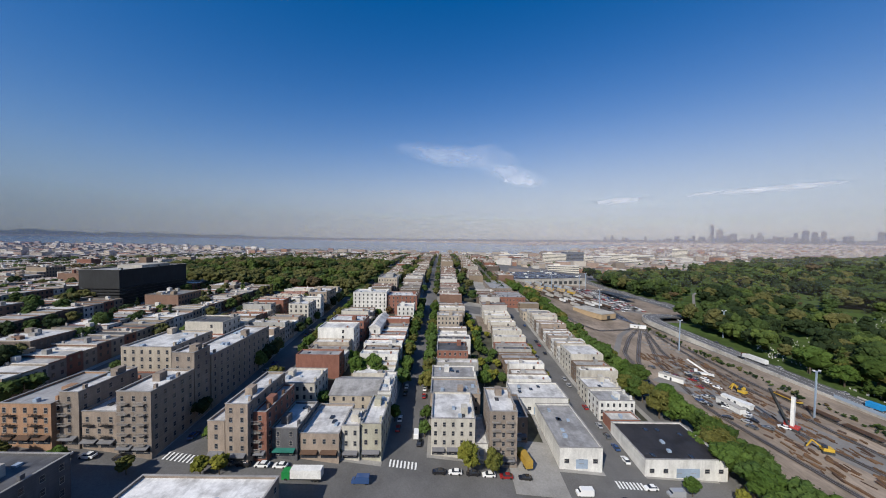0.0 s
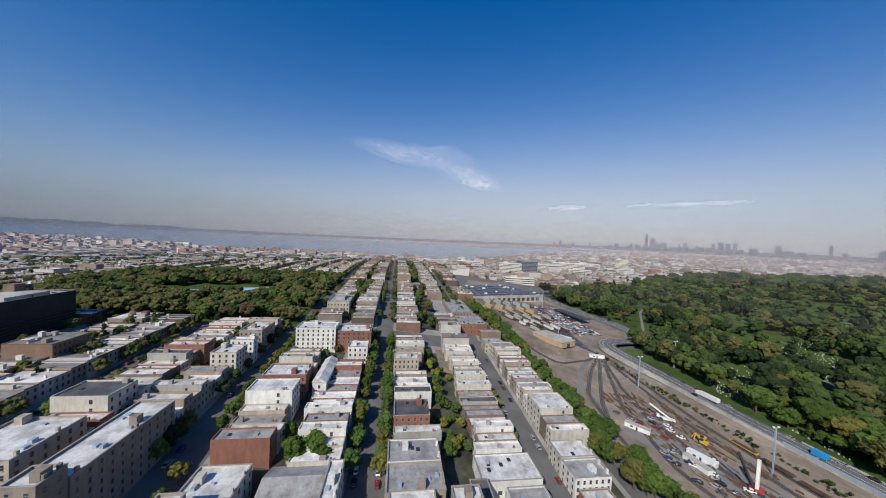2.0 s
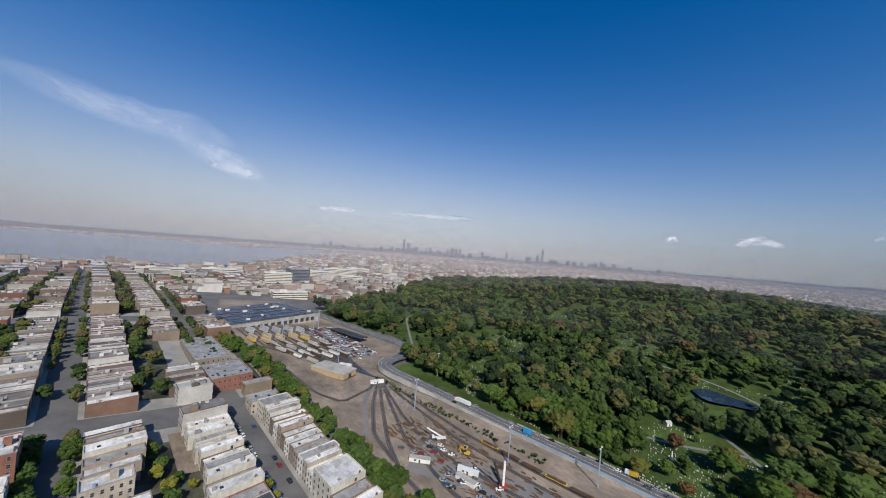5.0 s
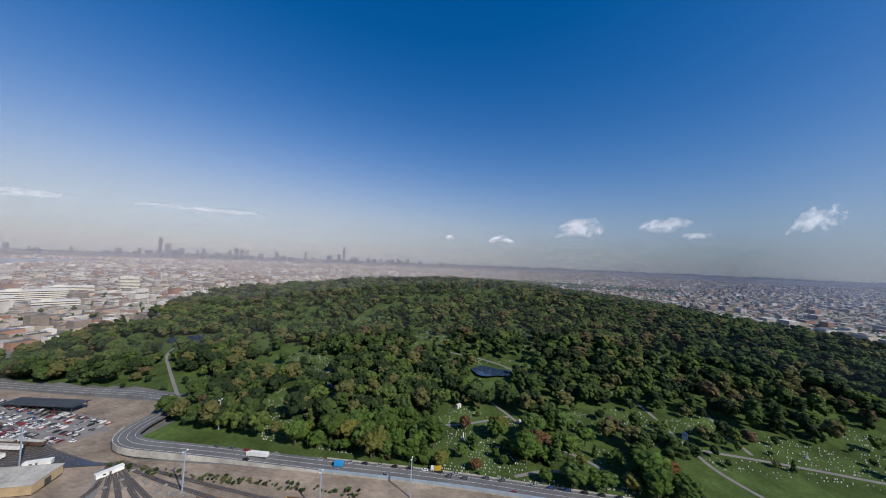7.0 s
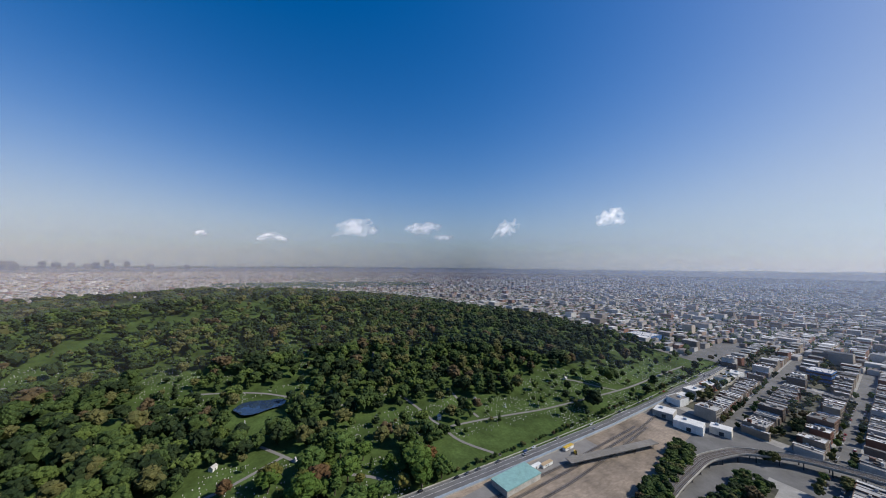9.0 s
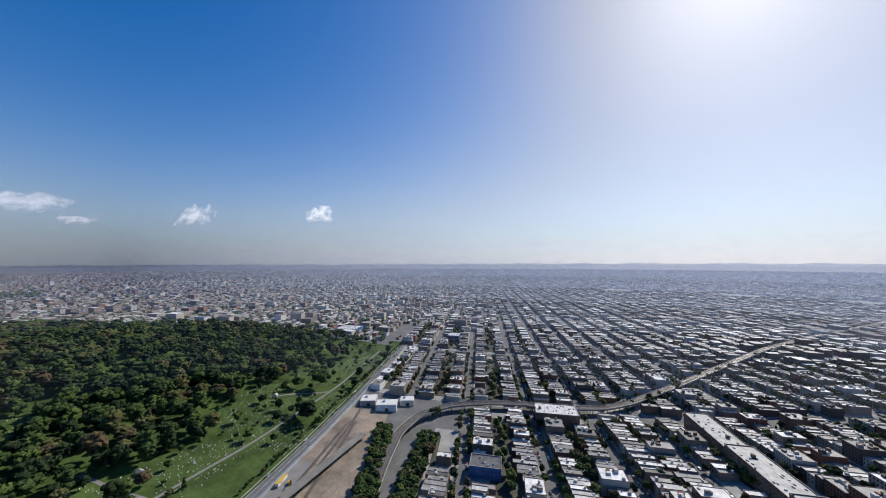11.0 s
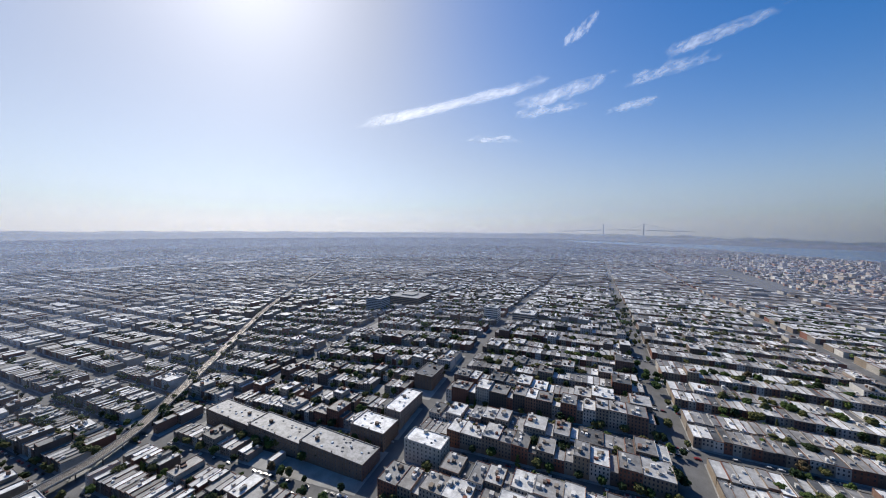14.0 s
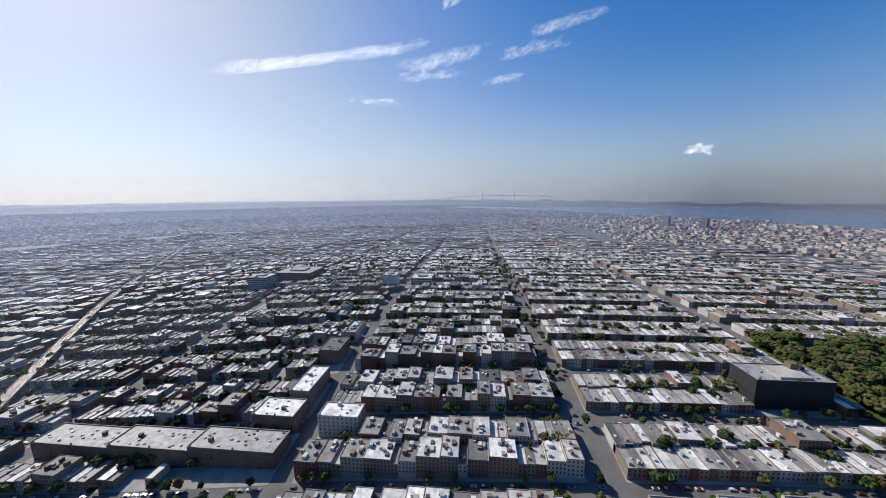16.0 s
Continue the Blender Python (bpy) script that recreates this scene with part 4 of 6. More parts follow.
# scrub on the bank under the road
for _ in range(120):
    y = trng.uniform(40, 205)
    tree_in_mass(np.interp(y, [0, 70, 130, 200], [224, 219, 212, 204]) + trng.uniform(-5, 2), y, trng.uniform(1.2, 3), False, trng, 1.4)
for k_, lab in (("mid", "close-standing green broadleaf trees"), ("dark", "close-standing dark green trees"), ("bright", "bright green trees among darker ones"), ("olive", "olive trees with thinning crowns"), ("rust", "reddish-brown trees in early autumn leaf")):
    MASS[k_].thing("tree_mass", M_SPECIES[k_], lab, "trees", "stuff")

# lawns, ponds, paths, headstones


def road_x(y):
    return float(np.interp(y, [-740, -620, -500, -380, -250, -140, -30, 23, 76, 150, 190, 240], [271, 262, 257, 252, 250, 249, 249, 246, 241, 233, 224, 226]))


lawn = Soup()
for xs_ in (np.r_[np.linspace(214, 320, 20), np.linspace(336, 1560, 76)],):
    ys_ = np.linspace(-735, 760, 90)
    v, f = draped(xs_, ys_, 0.25)
    keep = [all(in_cemetery(v[i][0], v[i][1]) or road_x(v[i][1]) < v[i][0] < 300 and v[i][1] < 236 for i in q) for q in f]
    lawn.add(v, f[np.array(keep)])
lawn.thing("cemetery_lawn", M_GRASS, "mown green lawn of the cemetery", "lawn", kind="structure")
pk = Soup()
pk.add(*draped(np.linspace(-330, -72, 20), np.linspace(192, 430, 18), 0.3))
pk.thing("park_lawn", M_GRASS, "grass and bare ground under the park trees", "lawn", kind="structure")
M_PATH = surface("worn asphalt path", [(0.20, 0.19, 0.18)], None, 1.0, 0.08, 0.2)


def flowing(p):
    """The points of a bent line, rounded."""
    q = np.array(p, float)
    for _ in range(3):
        a_, b_ = q[:-1] * 0.75 + q[1:] * 0.25, q[:-1] * 0.25 + q[1:] * 0.75
        q = np.concatenate([q[:1], np.stack([a_, b_], 1).reshape(-1, 2), q[-1:]])
    return q


ps = Soup()
for p in PATHS:
    strip(ps, flowing(p), 3.2, 0.45, 6.0)
ps.thing("cemetery_road", M_PATH, "narrow winding asphalt road through the cemetery", "road", kind="structure")
M_POND, _nt, _b = mat("pond water", 0.04, 0, 0.5)
_b.inputs["Base Color"].default_value = (0.025, 0.045, 0.085, 1)
for px, py, ra, rb in ((452, -43, 18, 26), (466, 414, 26, 36)):
    s_ = Soup()
    a = np.linspace(0, 2 * math.pi, 37)[:-1]
    rad = 1 + 0.12 * np.sin(3 * a + px) + 0.06 * np.sin(5 * a)
    x, y = px + ra * rad * np.cos(a), py + rb * rad * np.sin(a)
    z = float(ground_z(x, y).max()) + 0.5
    s_.add(np.r_[np.c_[x, y, np.full(36, z)], [[px, py, z]]], [(i, (i + 1) % 36, 36) for i in range(36)])
    s_.thing("pond", M_POND, "dark still pond among the cemetery trees", "pond", kind="structure")
M_STONE = surface("headstone granite", [(0.52, 0.51, 0.49), (0.42, 0.41, 0.39), (0.62, 0.61, 0.59), (0.30, 0.295, 0.29)], island, 3, 0.5, 0.25)
st = Soup()
made = 0
for _ in range(60000):
    x, y = 258 + trng.random() ** 1.3 * 420, trng.uniform(-640, 240)
    if not in_cemetery(x, y) or pond(x, y) or openness(x, y) < 0.14 or (-330 < y < -185 and x < 300):
        continue
    x = round(x / 3.6) * 3.6 + trng.uniform(-0.2, 0.2)
    if path_distance(x, y) < 3.5:
        continue
    z, h = gz(x, y), trng.uniform(0.6, 1.5)
    st.box(x - 0.14, x + 0.14, y - 0.32, y + 0.32, z, z + h * 0.8 + 0.2)
    made += 1
    if made > 4400:
        break
st.thing("headstones", M_STONE, "rows of pale granite headstones on the lawn", "headstones", "stuff")


def monument(x, y, h, kind):
    e = empty("monument", x, y, gz(x, y), (x * 7) % 90)
    tagged(e, "pale stone cemetery obelisk on a stepped base" if kind == "obelisk" else "small pale stone mausoleum with a pitched roof", "monument", "cemetery monuments")
    b_ = Soup()
    if kind == "obelisk":
        b_.box(-1.1, 1.1, -1.1, 1.1, -0.5, 0.5)
        b_.box(-0.8, 0.8, -0.8, 0.8, 0.5, 1.3)
        b_.thing("plinth", M_STONE, parent=e)
        s_ = Soup()
        v = [(-.5, -.5, 1.3), (.5, -.5, 1.3), (.5, .5, 1.3), (-.5, .5, 1.3), (-.28, -.28, h), (.28, -.28, h), (.28, .28, h), (-.28, .28, h), (0, 0, h + 0.6)]
        s_.add(v[:8], [(0, 1, 5, 4), (1, 2, 6, 5), (2, 3, 7, 6), (3, 0, 4, 7)])
        s_.add(v[4:], [(0, 1, 4), (1, 2, 4), (2, 3, 4), (3, 0, 4)])
        s_.thing("shaft", M_STONE, parent=e)
    else:
        b_.box(-2, 2, -2.6, 2.6, -0.5, h)
        b_.thing("wall", M_STONE, parent=e)
        s_ = Soup()
        s_.add([(-2.3, -2.9, h), (2.3, -2.9, h), (2.3, 2.9, h), (-2.3, 2.9, h), (0, -2.9, h + 1.6), (0, 2.9, h + 1.6)], [(0, 1, 4), (2, 3, 5)])
        s_.add([(-2.3, -2.9, h), (2.3, -2.9, h), (2.3, 2.9, h), (-2.3, 2.9, h), (0, -2.9, h + 1.6), (0, 2.9, h + 1.6)], [(1, 2, 5, 4), (3, 0, 4, 5)])
        s_.thing("roof", M_STONE, parent=e)
        d_ = Soup()
        d_.box(-2.06, -1.9, -0.5, 0.5, 0.0, 2.1)
        d_.thing("door", M_GLASS, parent=e)


for x, y, h, kd in ((337, -72, 3.2, "tomb"), (322, -78, 3.0, "tomb"), (343, -216, 3.4, "tomb"), (378, -40, 7, "obelisk"), (358, -276, 2.8, "tomb"), (300, -20, 6, "obelisk"), (312, 30, 6, "obelisk"), (440, -95, 3.2, "tomb"),
                    (420, -30, 5, "obelisk"), (350, -430, 3, "tomb"), (290, 90, 5, "obelisk"), (330, -300, 5, "obelisk"), (300, -150, 4, "obelisk"), (355, -10, 3, "tomb"), (395, 60, 6, "obelisk")):
    monument(x, y, h, kd)

# the swimming pool in the park
M_POOL, _nt, _b = mat("painted pool basin", 0.3, 0, 0.4)
_b.inputs["Base Color"].default_value = (0.33, 0.55, 0.68, 1)
pe = empty("swimming_pool", -180, 306, gz(-180, 306) + 1.0, 24)
tagged(pe, "light-blue painted outdoor swimming pool with pale deck", "swimming pool")
s_ = Soup()
s_.box(-47, 45, -23, 14, -9, 0.5)
s_.thing("deck", M_WALK, parent=pe)
s_ = Soup()
s_.box(-43, 40, -9, 9, -2, 0.56)
s_.thing("basin", M_POOL, parent=pe)

# ---------------------------------------------------------------- the road along the cemetery, the rail yard, the elevated line
def ribbon(name, pts, width, thick, material, label, category, kind="structure", parent=None, side=0.0, step=6.0):
    """A deck along points of x, y and height over the land, with thickness; side: shift to its left."""
    p = np.array(pts, float)
    at = np.r_[0, np.cumsum(np.hypot(*np.diff(p[:, :2], axis=0).T))]
    q = np.linspace(0, at[-1], max(2, int(at[-1] / step)))
    c = np.stack([np.interp(q, at, p[:, i]) for i in range(3)], 1)
    for _ in range(3):
        c[1:-1] = (c[:-2] + 2 * c[1:-1] + c[2:]) / 4
    d = np.gradient(c[:, :2], axis=0)
    d /= np.maximum(np.hypot(*d.T)[:, None], 1e-6)
    nr = np.stack([-d[:, 1], d[:, 0]], 1)
    mid = c[:, :2] + nr * side
    z = ground_z(c[:, 0], c[:, 1]) + c[:, 2]
    l, r = mid + nr * width / 2, mid - nr * width / 2
    n = len(c)
    v = np.concatenate([np.c_[l, z], np.c_[r, z], np.c_[l, z - thick], np.c_[r, z - thick]])
    k = np.arange(n - 1)
    f = np.concatenate([np.stack([k + n, k + n + 1, k + 1, k], 1), np.stack([k, k + 1, k + 1 + 2 * n, k + 2 * n], 1), np.stack([k + 3 * n, k + 3 * n + 1, k + n + 1, k + n], 1), np.stack([k + 2 * n, k + 2 * n + 1, k + 3 * n + 1, k + 3 * n], 1)])
    s_ = Soup()
    s_.add(v, f)
    s_.thing(name, material, label, category, kind, parent=parent)
    return np.c_[mid, z]


M_ROAD = surface("worn road asphalt", [(0.13, 0.13, 0.135)], None, 1.2, 0.05, 0.3, squash=(1, 0.4, 1))
M_CONC = surface("weathered concrete", [(0.42, 0.40, 0.36)], None, 0.8, 0.1, 0.35)
M_LINE, _nt, _b = mat("white road paint", 0.7)
_b.inputs["Base Color"].default_value = (0.7, 0.7, 0.68, 1)
M_RUST = surface("rusty steel", [(0.13, 0.075, 0.045), (0.10, 0.065, 0.05), (0.16, 0.095, 0.055)], island, 1.5, 0.2, 0.4)
M_BALLAST = surface("track ballast", [(0.105, 0.088, 0.075)], None, 1.2, 0.07, 0.4)
M_RAIL, _nt, _b = mat("rail steel", 0.35, 0.9)
_b.inputs["Base Color"].default_value = (0.32, 0.29, 0.27, 1)
M_DECK = surface("sooty concrete deck", [(0.20, 0.185, 0.165)], None, 0.8, 0.06, 0.35)
M_DARK = surface("dark painted steel", [(0.05, 0.055, 0.06)], None, 1, 0.2, 0.3, rough=0.5)
ROAD = [(271, -740, .5), (262, -620, .5), (257, -500, .5), (252, -380, .5), (250, -250, .5), (249, -140, .6), (249, -30, .7), (246, 23, .8), (241, 76, 1), (233, 150, 2.2), (224, 190, 4.5), (219, 208, 5.5), (222, 222, 5.5), (240, 232, 5), (285, 243, 2), (297, 262, .8), (296, 300, .6), (284, 346, .6), (270, 410, .6), (250, 500, .6), (228, 600, .6)]
ribbon("road", ROAD, 14.5, 1.0, M_ROAD, "grey asphalt road along the cemetery", "road")
for off in (-4.6, 0.0, 4.6):
    ribbon("lane_line", [(x, y, h + 0.03) for x, y, h in ROAD], 0.16, 0.02, M_LINE, "white lane line on the road", "road marking", side=off)
ribbon("barrier_wall", [(x, y, h + 0.9) for x, y, h in ROAD[:14]], 0.5, 4.5, M_CONC, "pale concrete retaining wall under the road", "wall", side=7.6)
ribbon("barrier_wall", [(x, y, h + 0.8) for x, y, h in ROAD[:9]], 0.35, 1.2, M_CONC, "low concrete wall beside the cemetery", "wall", side=-7.6)
M_FENCE = surface("galvanised fence", [(0.30, 0.37, 0.46)], None, 2, 0.1, 0.25, rough=0.5)
ribbon("fence", [(x, y, h + 2.6) for x, y, h in ROAD[2:9]], 0.12, 1.8, M_FENCE, "grey-blue mesh fence along the works", "fence", side=7.9)

# bare floor of the rail yard
ylines = np.arange(-440, 560, 12.0)
yl = np.interp(ylines, [-440, -300, -260, -100, 0, 100, 164, 271, 359, 399, 560], [196, 176, 165, 150, 134, 127, 130, 131, 106, 112, 150])
yr = np.interp(ylines, [-440, -300, -140, 0, 70, 130, 200, 230, 260, 400, 560], [246, 243, 242, 240, 234, 226, 212, 216, 290, 262, 232])
u = np.linspace(0, 1, 9)
gx = yl[:, None] * (1 - u) + yr[:, None] * u
gy = np.repeat(ylines[:, None], 9, 1)
yv = np.stack([gx, gy, ground_z(gx, gy) + 0.3], -1).reshape(-1, 3)
ii, jj = np.meshgrid(np.arange(len(ylines) - 1), np.arange(8), indexing="ij")
a0 = (ii * 9 + jj).ravel()
s_ = Soup()
s_.add(yv, np.stack([a0, a0 + 1, a0 + 10, a0 + 9], 1))
s_.thing("yard_ground", M_DIRT, "bare brown earth and gravel of the rail yard", "ground", kind="structure")
# paved patches in the yard
s_ = Soup()
strip(s_, [(150, 96), (172, 60), (190, 20), (200, -40)], 22, 0.38)
strip(s_, [(226, 380), (228, 330), (226, 290), (215, 258)], 46, 0.38)
strip(s_, [(140, 130), (165, 170), (198, 205)], 4, 0.38)
strip(s_, [(222, -110), (232, -230), (238, -330)], 16, 0.38)
s_.thing("yard_paving", M_PATH, "dusty grey paving in the rail yard", "paving", kind="structure")


def track(pts, lift=0.55):
    p = np.array(pts, float)
    e = empty("railway_track", p[0, 0], p[0, 1], gz(*p[0, :2]))
    tagged(e, "rusty railway track on brown ballast", "railway track", "yard tracks")
    base = Soup()
    strip(base, pts, 2.9, lift, 8.0)
    inv = e.matrix_world.inverted()
    b_ = base.thing("ballast", M_BALLAST, parent=e)
    b_.matrix_parent_inverse = inv
    for off in (-0.75, 0.75):
        d = np.gradient(p, axis=0)
        d /= np.hypot(*d.T)[:, None]
        line = p + np.stack([-d[:, 1], d[:, 0]], 1) * off
        r_ = Soup()
        strip(r_, [tuple(q) for q in line], 0.22, lift + 0.14, 8.0)
        b_ = r_.thing("rail", M_RAIL, parent=e)
        b_.matrix_parent_inverse = inv


for i, tx in enumerate(np.linspace(128, 214, 17)):
    track([(204 - 0.2 * i, 206 + 0.5 * i), (200 + (tx - 200) * 0.25, 250), (tx + 4, 320), (tx, 393)])
track([(205, 205), (174, 158), (149, 118), (137, 90), (133, 40), (140, -20), (150, -120)])
track([(203, 204), (170, 165), (146, 130), (140, 100)])
track([(203, 206), (185, 190), (150, 178), (138, 200), (134, 260)])
track([(204, 204), (186, 165), (160, 112), (150, 60), (160, 0), (178, -80)])
track([(206, 206), (199, 160), (193, 95), (196, 40), (204, -40), (214, -180), (219, -290), (228, -400), (246, -520)])
track([(208, 204), (205, 150), (203, 95), (207, 40), (214, -20), (222, -120), (226, -290), (233, -400)])
track([(204, 202), (180, 140), (170, 100), (176, 50), (190, -20), (200, -120), (207, -260), (217, -350), (226, -410)])


def on(x, y, lift=0.35):
    return gz(x, y) + lift


def simple_thing(name, label, category, x, y, rz, parts, lift=0.35, group=""):
    """A thing of named box parts: (name, boxes, material); each box as x0, x1, y0, y1, z0, z1."""
    e = empty(name, x, y, on(x, y, lift), rz)
    tagged(e, label, category, group)
    made = {}
    for nm, boxes, m in parts:
        s_ = Soup()
        for b_ in boxes:
            s_.box(*b_, bottom=True)
        made[nm] = s_.thing(nm, m, parent=made.get({"lamp": "crossarm", "roof_unit": "roof", "penthouse": "roof", "window_band": "wall", "shop_front": "wall", "parapet": "wall", "door": "wall", "window": "wall"}.get(nm), e))
    return e


def plain(name, c, rough=0.6, metal=0.0):
    m = surface(name, [c], None, 2.0, 0.25, 0.2, rough=rough, metal=metal)
    return m


M_WHITE, M_YEL, M_RED, M_BLUE, M_TAN = plain("white paint", (0.72, 0.72, 0.70), 0.4), plain("machine yellow", (0.55, 0.36, 0.05), 0.45), plain("red paint", (0.40, 0.05, 0.04), 0.45), plain("bright blue tarp", (0.02, 0.25, 0.55), 0.6), plain("tan metal sheet", (0.42, 0.31, 0.19), 0.6)
M_PALE, M_ROOFPALE = plain("cream render", (0.62, 0.58, 0.50), 0.8), plain("pale roof coating", (0.62, 0.61, 0.59), 0.8)
M_CARGO = plain("oxide red sheet", (0.30, 0.10, 0.06), 0.6)
# flat cars laden with old rail, on the track beside the road
for k in range(9):
    y = 74 - k * 15.5
    x = float(np.interp(y, [-60, -20, 40, 95], [217, 214, 208, 204]))
    rz = math.degrees(math.atan2(-0.09, 1)) * -1
    simple_thing("flat_car", "flat railway car laden with rusty rail" if k % 3 else "yellow flat railway car", "railway car", x, y, rz,
                 [("deck", [(-1.4, 1.4, -6.8, 6.8, 0.9, 1.3)], M_YEL if k % 3 == 0 else M_RUST), ("bogie", [(-1.1, 1.1, -5.6, -3.8, 0.1, 0.9)], M_DARK), ("bogie", [(-1.1, 1.1, 3.8, 5.6, 0.1, 0.9)], M_DARK),
                  ("load", [(-1.2 + 0.5 * i, -0.85 + 0.5 * i, -6 + (i % 2), 6 - (i % 3), 1.3, 1.7 + 0.25 * (i % 2)) for i in range(5)], M_RUST)], 0.6, "laden flat cars")
# work trains in the fan of tracks
for k in range(44):
    tx = 128 + (k * 7.17) % 74
    y = 262 + (k * 29.0) % 118
    u_ = (393 - y) / 160
    x = tx + 4 * u_ if y > 320 else tx + 4 + (200 - tx) * (320 - y) / 130
    m = (M_CONC, M_RUST, M_CONC, M_TAN, M_FENCE, M_WHITE, M_RUST, M_YEL)[k % 8]
    simple_thing("railway_car", "parked " + ("grey", "rusty", "grey", "tan", "silver", "white", "rusty", "yellow")[k % 8] + " work train car in the yard", "railway car", x, y, 8,
                 [("body", [(-1.4, 1.4, -8, 8, 1.0, 3.4)], m), ("roof", [(-1.25, 1.25, -7.9, 7.9, 3.4, 3.7)], M_CONC), ("bogie", [(-1.1, 1.1, -6.5, -4.4, 0.1, 1.0)], M_DARK), ("bogie", [(-1.1, 1.1, 4.4, 6.5, 0.1, 1.0)], M_DARK)], 0.6, "yard train cars")
# long tan shed, canopies, site huts
simple_thing("shed", "long tan metal shed in the yard", "shed", 171, 232, 21, [("wall", [(-9.5, 9.5, -19, 19, 0, 5.2)], M_TAN), ("roof", [(-9.9, 9.9, -19.4, 19.4, 5.2, 5.7)], M_CONC), ("door", [(-2, 2, -19.1, -18.9, 0, 3.6)], M_DARK), *[("window", [(9.45, 9.55, y_, y_ + 2.2, 2.2, 3.8)], M_GLASS) for y_ in (-16, -11, -6, -1, 4, 9, 14)]])
simple_thing("platform_canopy", "long dark canopy over a loading platform", "canopy", 247, 332, 9, [("roof", [(-7, 7, -30, 30, 4.6, 5.2)], M_DARK), *[("post", [(sx_ - .2, sx_ + .2, py - .2, py + .2, 0, 4.6)], M_DARK) for py in (-28, -14, 0, 14, 28) for sx_ in (-6, 6)]])
simple_thing("platform_canopy", "curved dark canopy beside the tracks", "canopy", 213, -330, -11, [("roof", [(-4.2, 4.2, -52, 52, 4.2, 4.8)], M_DECK), *[("post", [(sx_ - .2, sx_ + .2, py - .2, py + .2, 0, 4.2)], M_DARK) for py in (-45, -22, 0, 22, 45) for sx_ in (-3.5, 3.5)]])
simple_thing("canopy", "teal-roofed canopy over a station", "canopy", 229, -224, 5, [("roof", [(-9, 9, -20, 20, 4.5, 5.2)], plain("teal roof sheet", (0.22, 0.38, 0.36), 0.5)), ("wall", [(-8.5, 8.5, -19.5, 19.5, 0, 4.5)], M_CONC)])
for x, y, rz, m, lab in ((153, 91, 38, M_CONC, "long grey site hut"), (170, 66, 20, M_WHITE, "white site hut"), (163, 62, 5, M_CONC, "grey site hut"),
                         (190, 242, 32, M_WHITE, "white site hut"), (196, 196, 70, M_WHITE, "white site hut"), (232, -262, 5, M_TAN, "pink-tan site hut"), (234, -250, 5, M_WHITE, "white site hut"), (240, -300, 5, M_YEL, "orange site machine shed")):
    simple_thing("site_hut", lab + " on the works", "site hut", x, y, rz, [("wall", [(-1.6, 1.6, -6.5, 6.5, 0.3, 2.8)], M_WHITE), ("roof", [(-1.75, 1.75, -6.7, 6.7, 2.8, 3.05)], m), ("door", [(-1.65, -1.55, -0.5, 0.5, 0.3, 2.3)], M_DARK), ("window", [(-1.65, -1.55, 2, 3.4, 1.3, 2.2)], M_GLASS)], group="site huts")
# crawler crane with a white mast, mobile crane, excavators
ce = simple_thing("crawler_crane", "crawler crane with a thick white mast and red base", "crane", 178, 46, 30, [("base", [(-2, 2, -2.4, 2.4, 0.8, 1.8)], M_RED), ("crawler", [(-2.6, -1.6, -3, 3, 0, 1)], M_DARK), ("crawler", [(1.6, 2.6, -3, 3, 0, 1)], M_DARK), ("cab", [(-1.5, 0, 1, 2.6, 1.8, 3.4)], M_RED), ("mast", [(-1.1, -0.1, -0.6, 0.6, 1.8, 15.5), (0.1, 1.1, -0.6, 0.6, 1.8, 15)], M_WHITE)])
s_ = Soup()
bar(s_, (-1.5, 1, 2), (-9, 6, 19), 0.9)
s_.thing("boom", M_DARK, parent=ce)
ce = simple_thing("mobile_crane", "white mobile crane with raised boom", "crane", 181, 101, 55, [("chassis", [(-1.3, 1.3, -5, 5, 0.7, 1.6)], M_WHITE), ("cab", [(-1.3, 1.3, 3.4, 5, 1.6, 3)], M_WHITE), *[("wheel", [(sx_ - .2, sx_ + .2, wy_ - .5, wy_ + .5, 0, 1)], M_DARK) for sx_ in (-1.3, 1.3) for wy_ in (-3.6, -1.8, 3.4)]])
s_ = Soup()
bar(s_, (0, -2, 1.8), (0, 9, 8.5), 0.8)
s_.thing("boom", M_WHITE, parent=ce)
for x, y, rz in ((184, 78, 20), (187, 82, 100), (232, -300, 40), (175, 30, 70)):
    ex_ = simple_thing("excavator", "yellow excavator at work on the earth", "excavator", x, y, rz, [("body", [(-1.3, 1.3, -2, 1.6, 1, 2.3)], M_YEL), ("cab", [(-1.2, 0, 0.2, 1.7, 2.3, 3.2)], M_GLASS), ("crawler", [(-1.6, -0.9, -2, 2, 0, 0.9)], M_DARK), ("crawler", [(0.9, 1.6, -2, 2, 0, 0.9)], M_DARK)], group="excavators")
    s_ = Soup()
    bar(s_, (0.4, 1.5, 2), (0.4, 4.5, 4.4), 0.5)
    bar(s_, (0.4, 4.5, 4.4), (0.4, 6.2, 1.2), 0.4)
    s_.thing("arm", M_YEL, parent=ex_)
# floodlight poles
for x, y in ((195, 142), (200, 56), (226, 8), (186, 250), (160, 330), (206, 350), (228, 380), (262, 180)):
    simple_thing("light_pole", "tall grey floodlight pole with lamp heads", "light pole", x, y, 0, [("pole", [(-.28, .28, -.28, .28, 0, 24)], M_FENCE), ("crossarm", [(-1.8, 1.8, -.15, .15, 23.6, 24)], M_FENCE), ("lamp", [(-1.9, -1.1, -.4, .4, 24, 24.5)], M_WHITE), ("lamp", [(1.1, 1.9, -.4, .4, 24, 24.5)], M_WHITE)], group="floodlight poles")
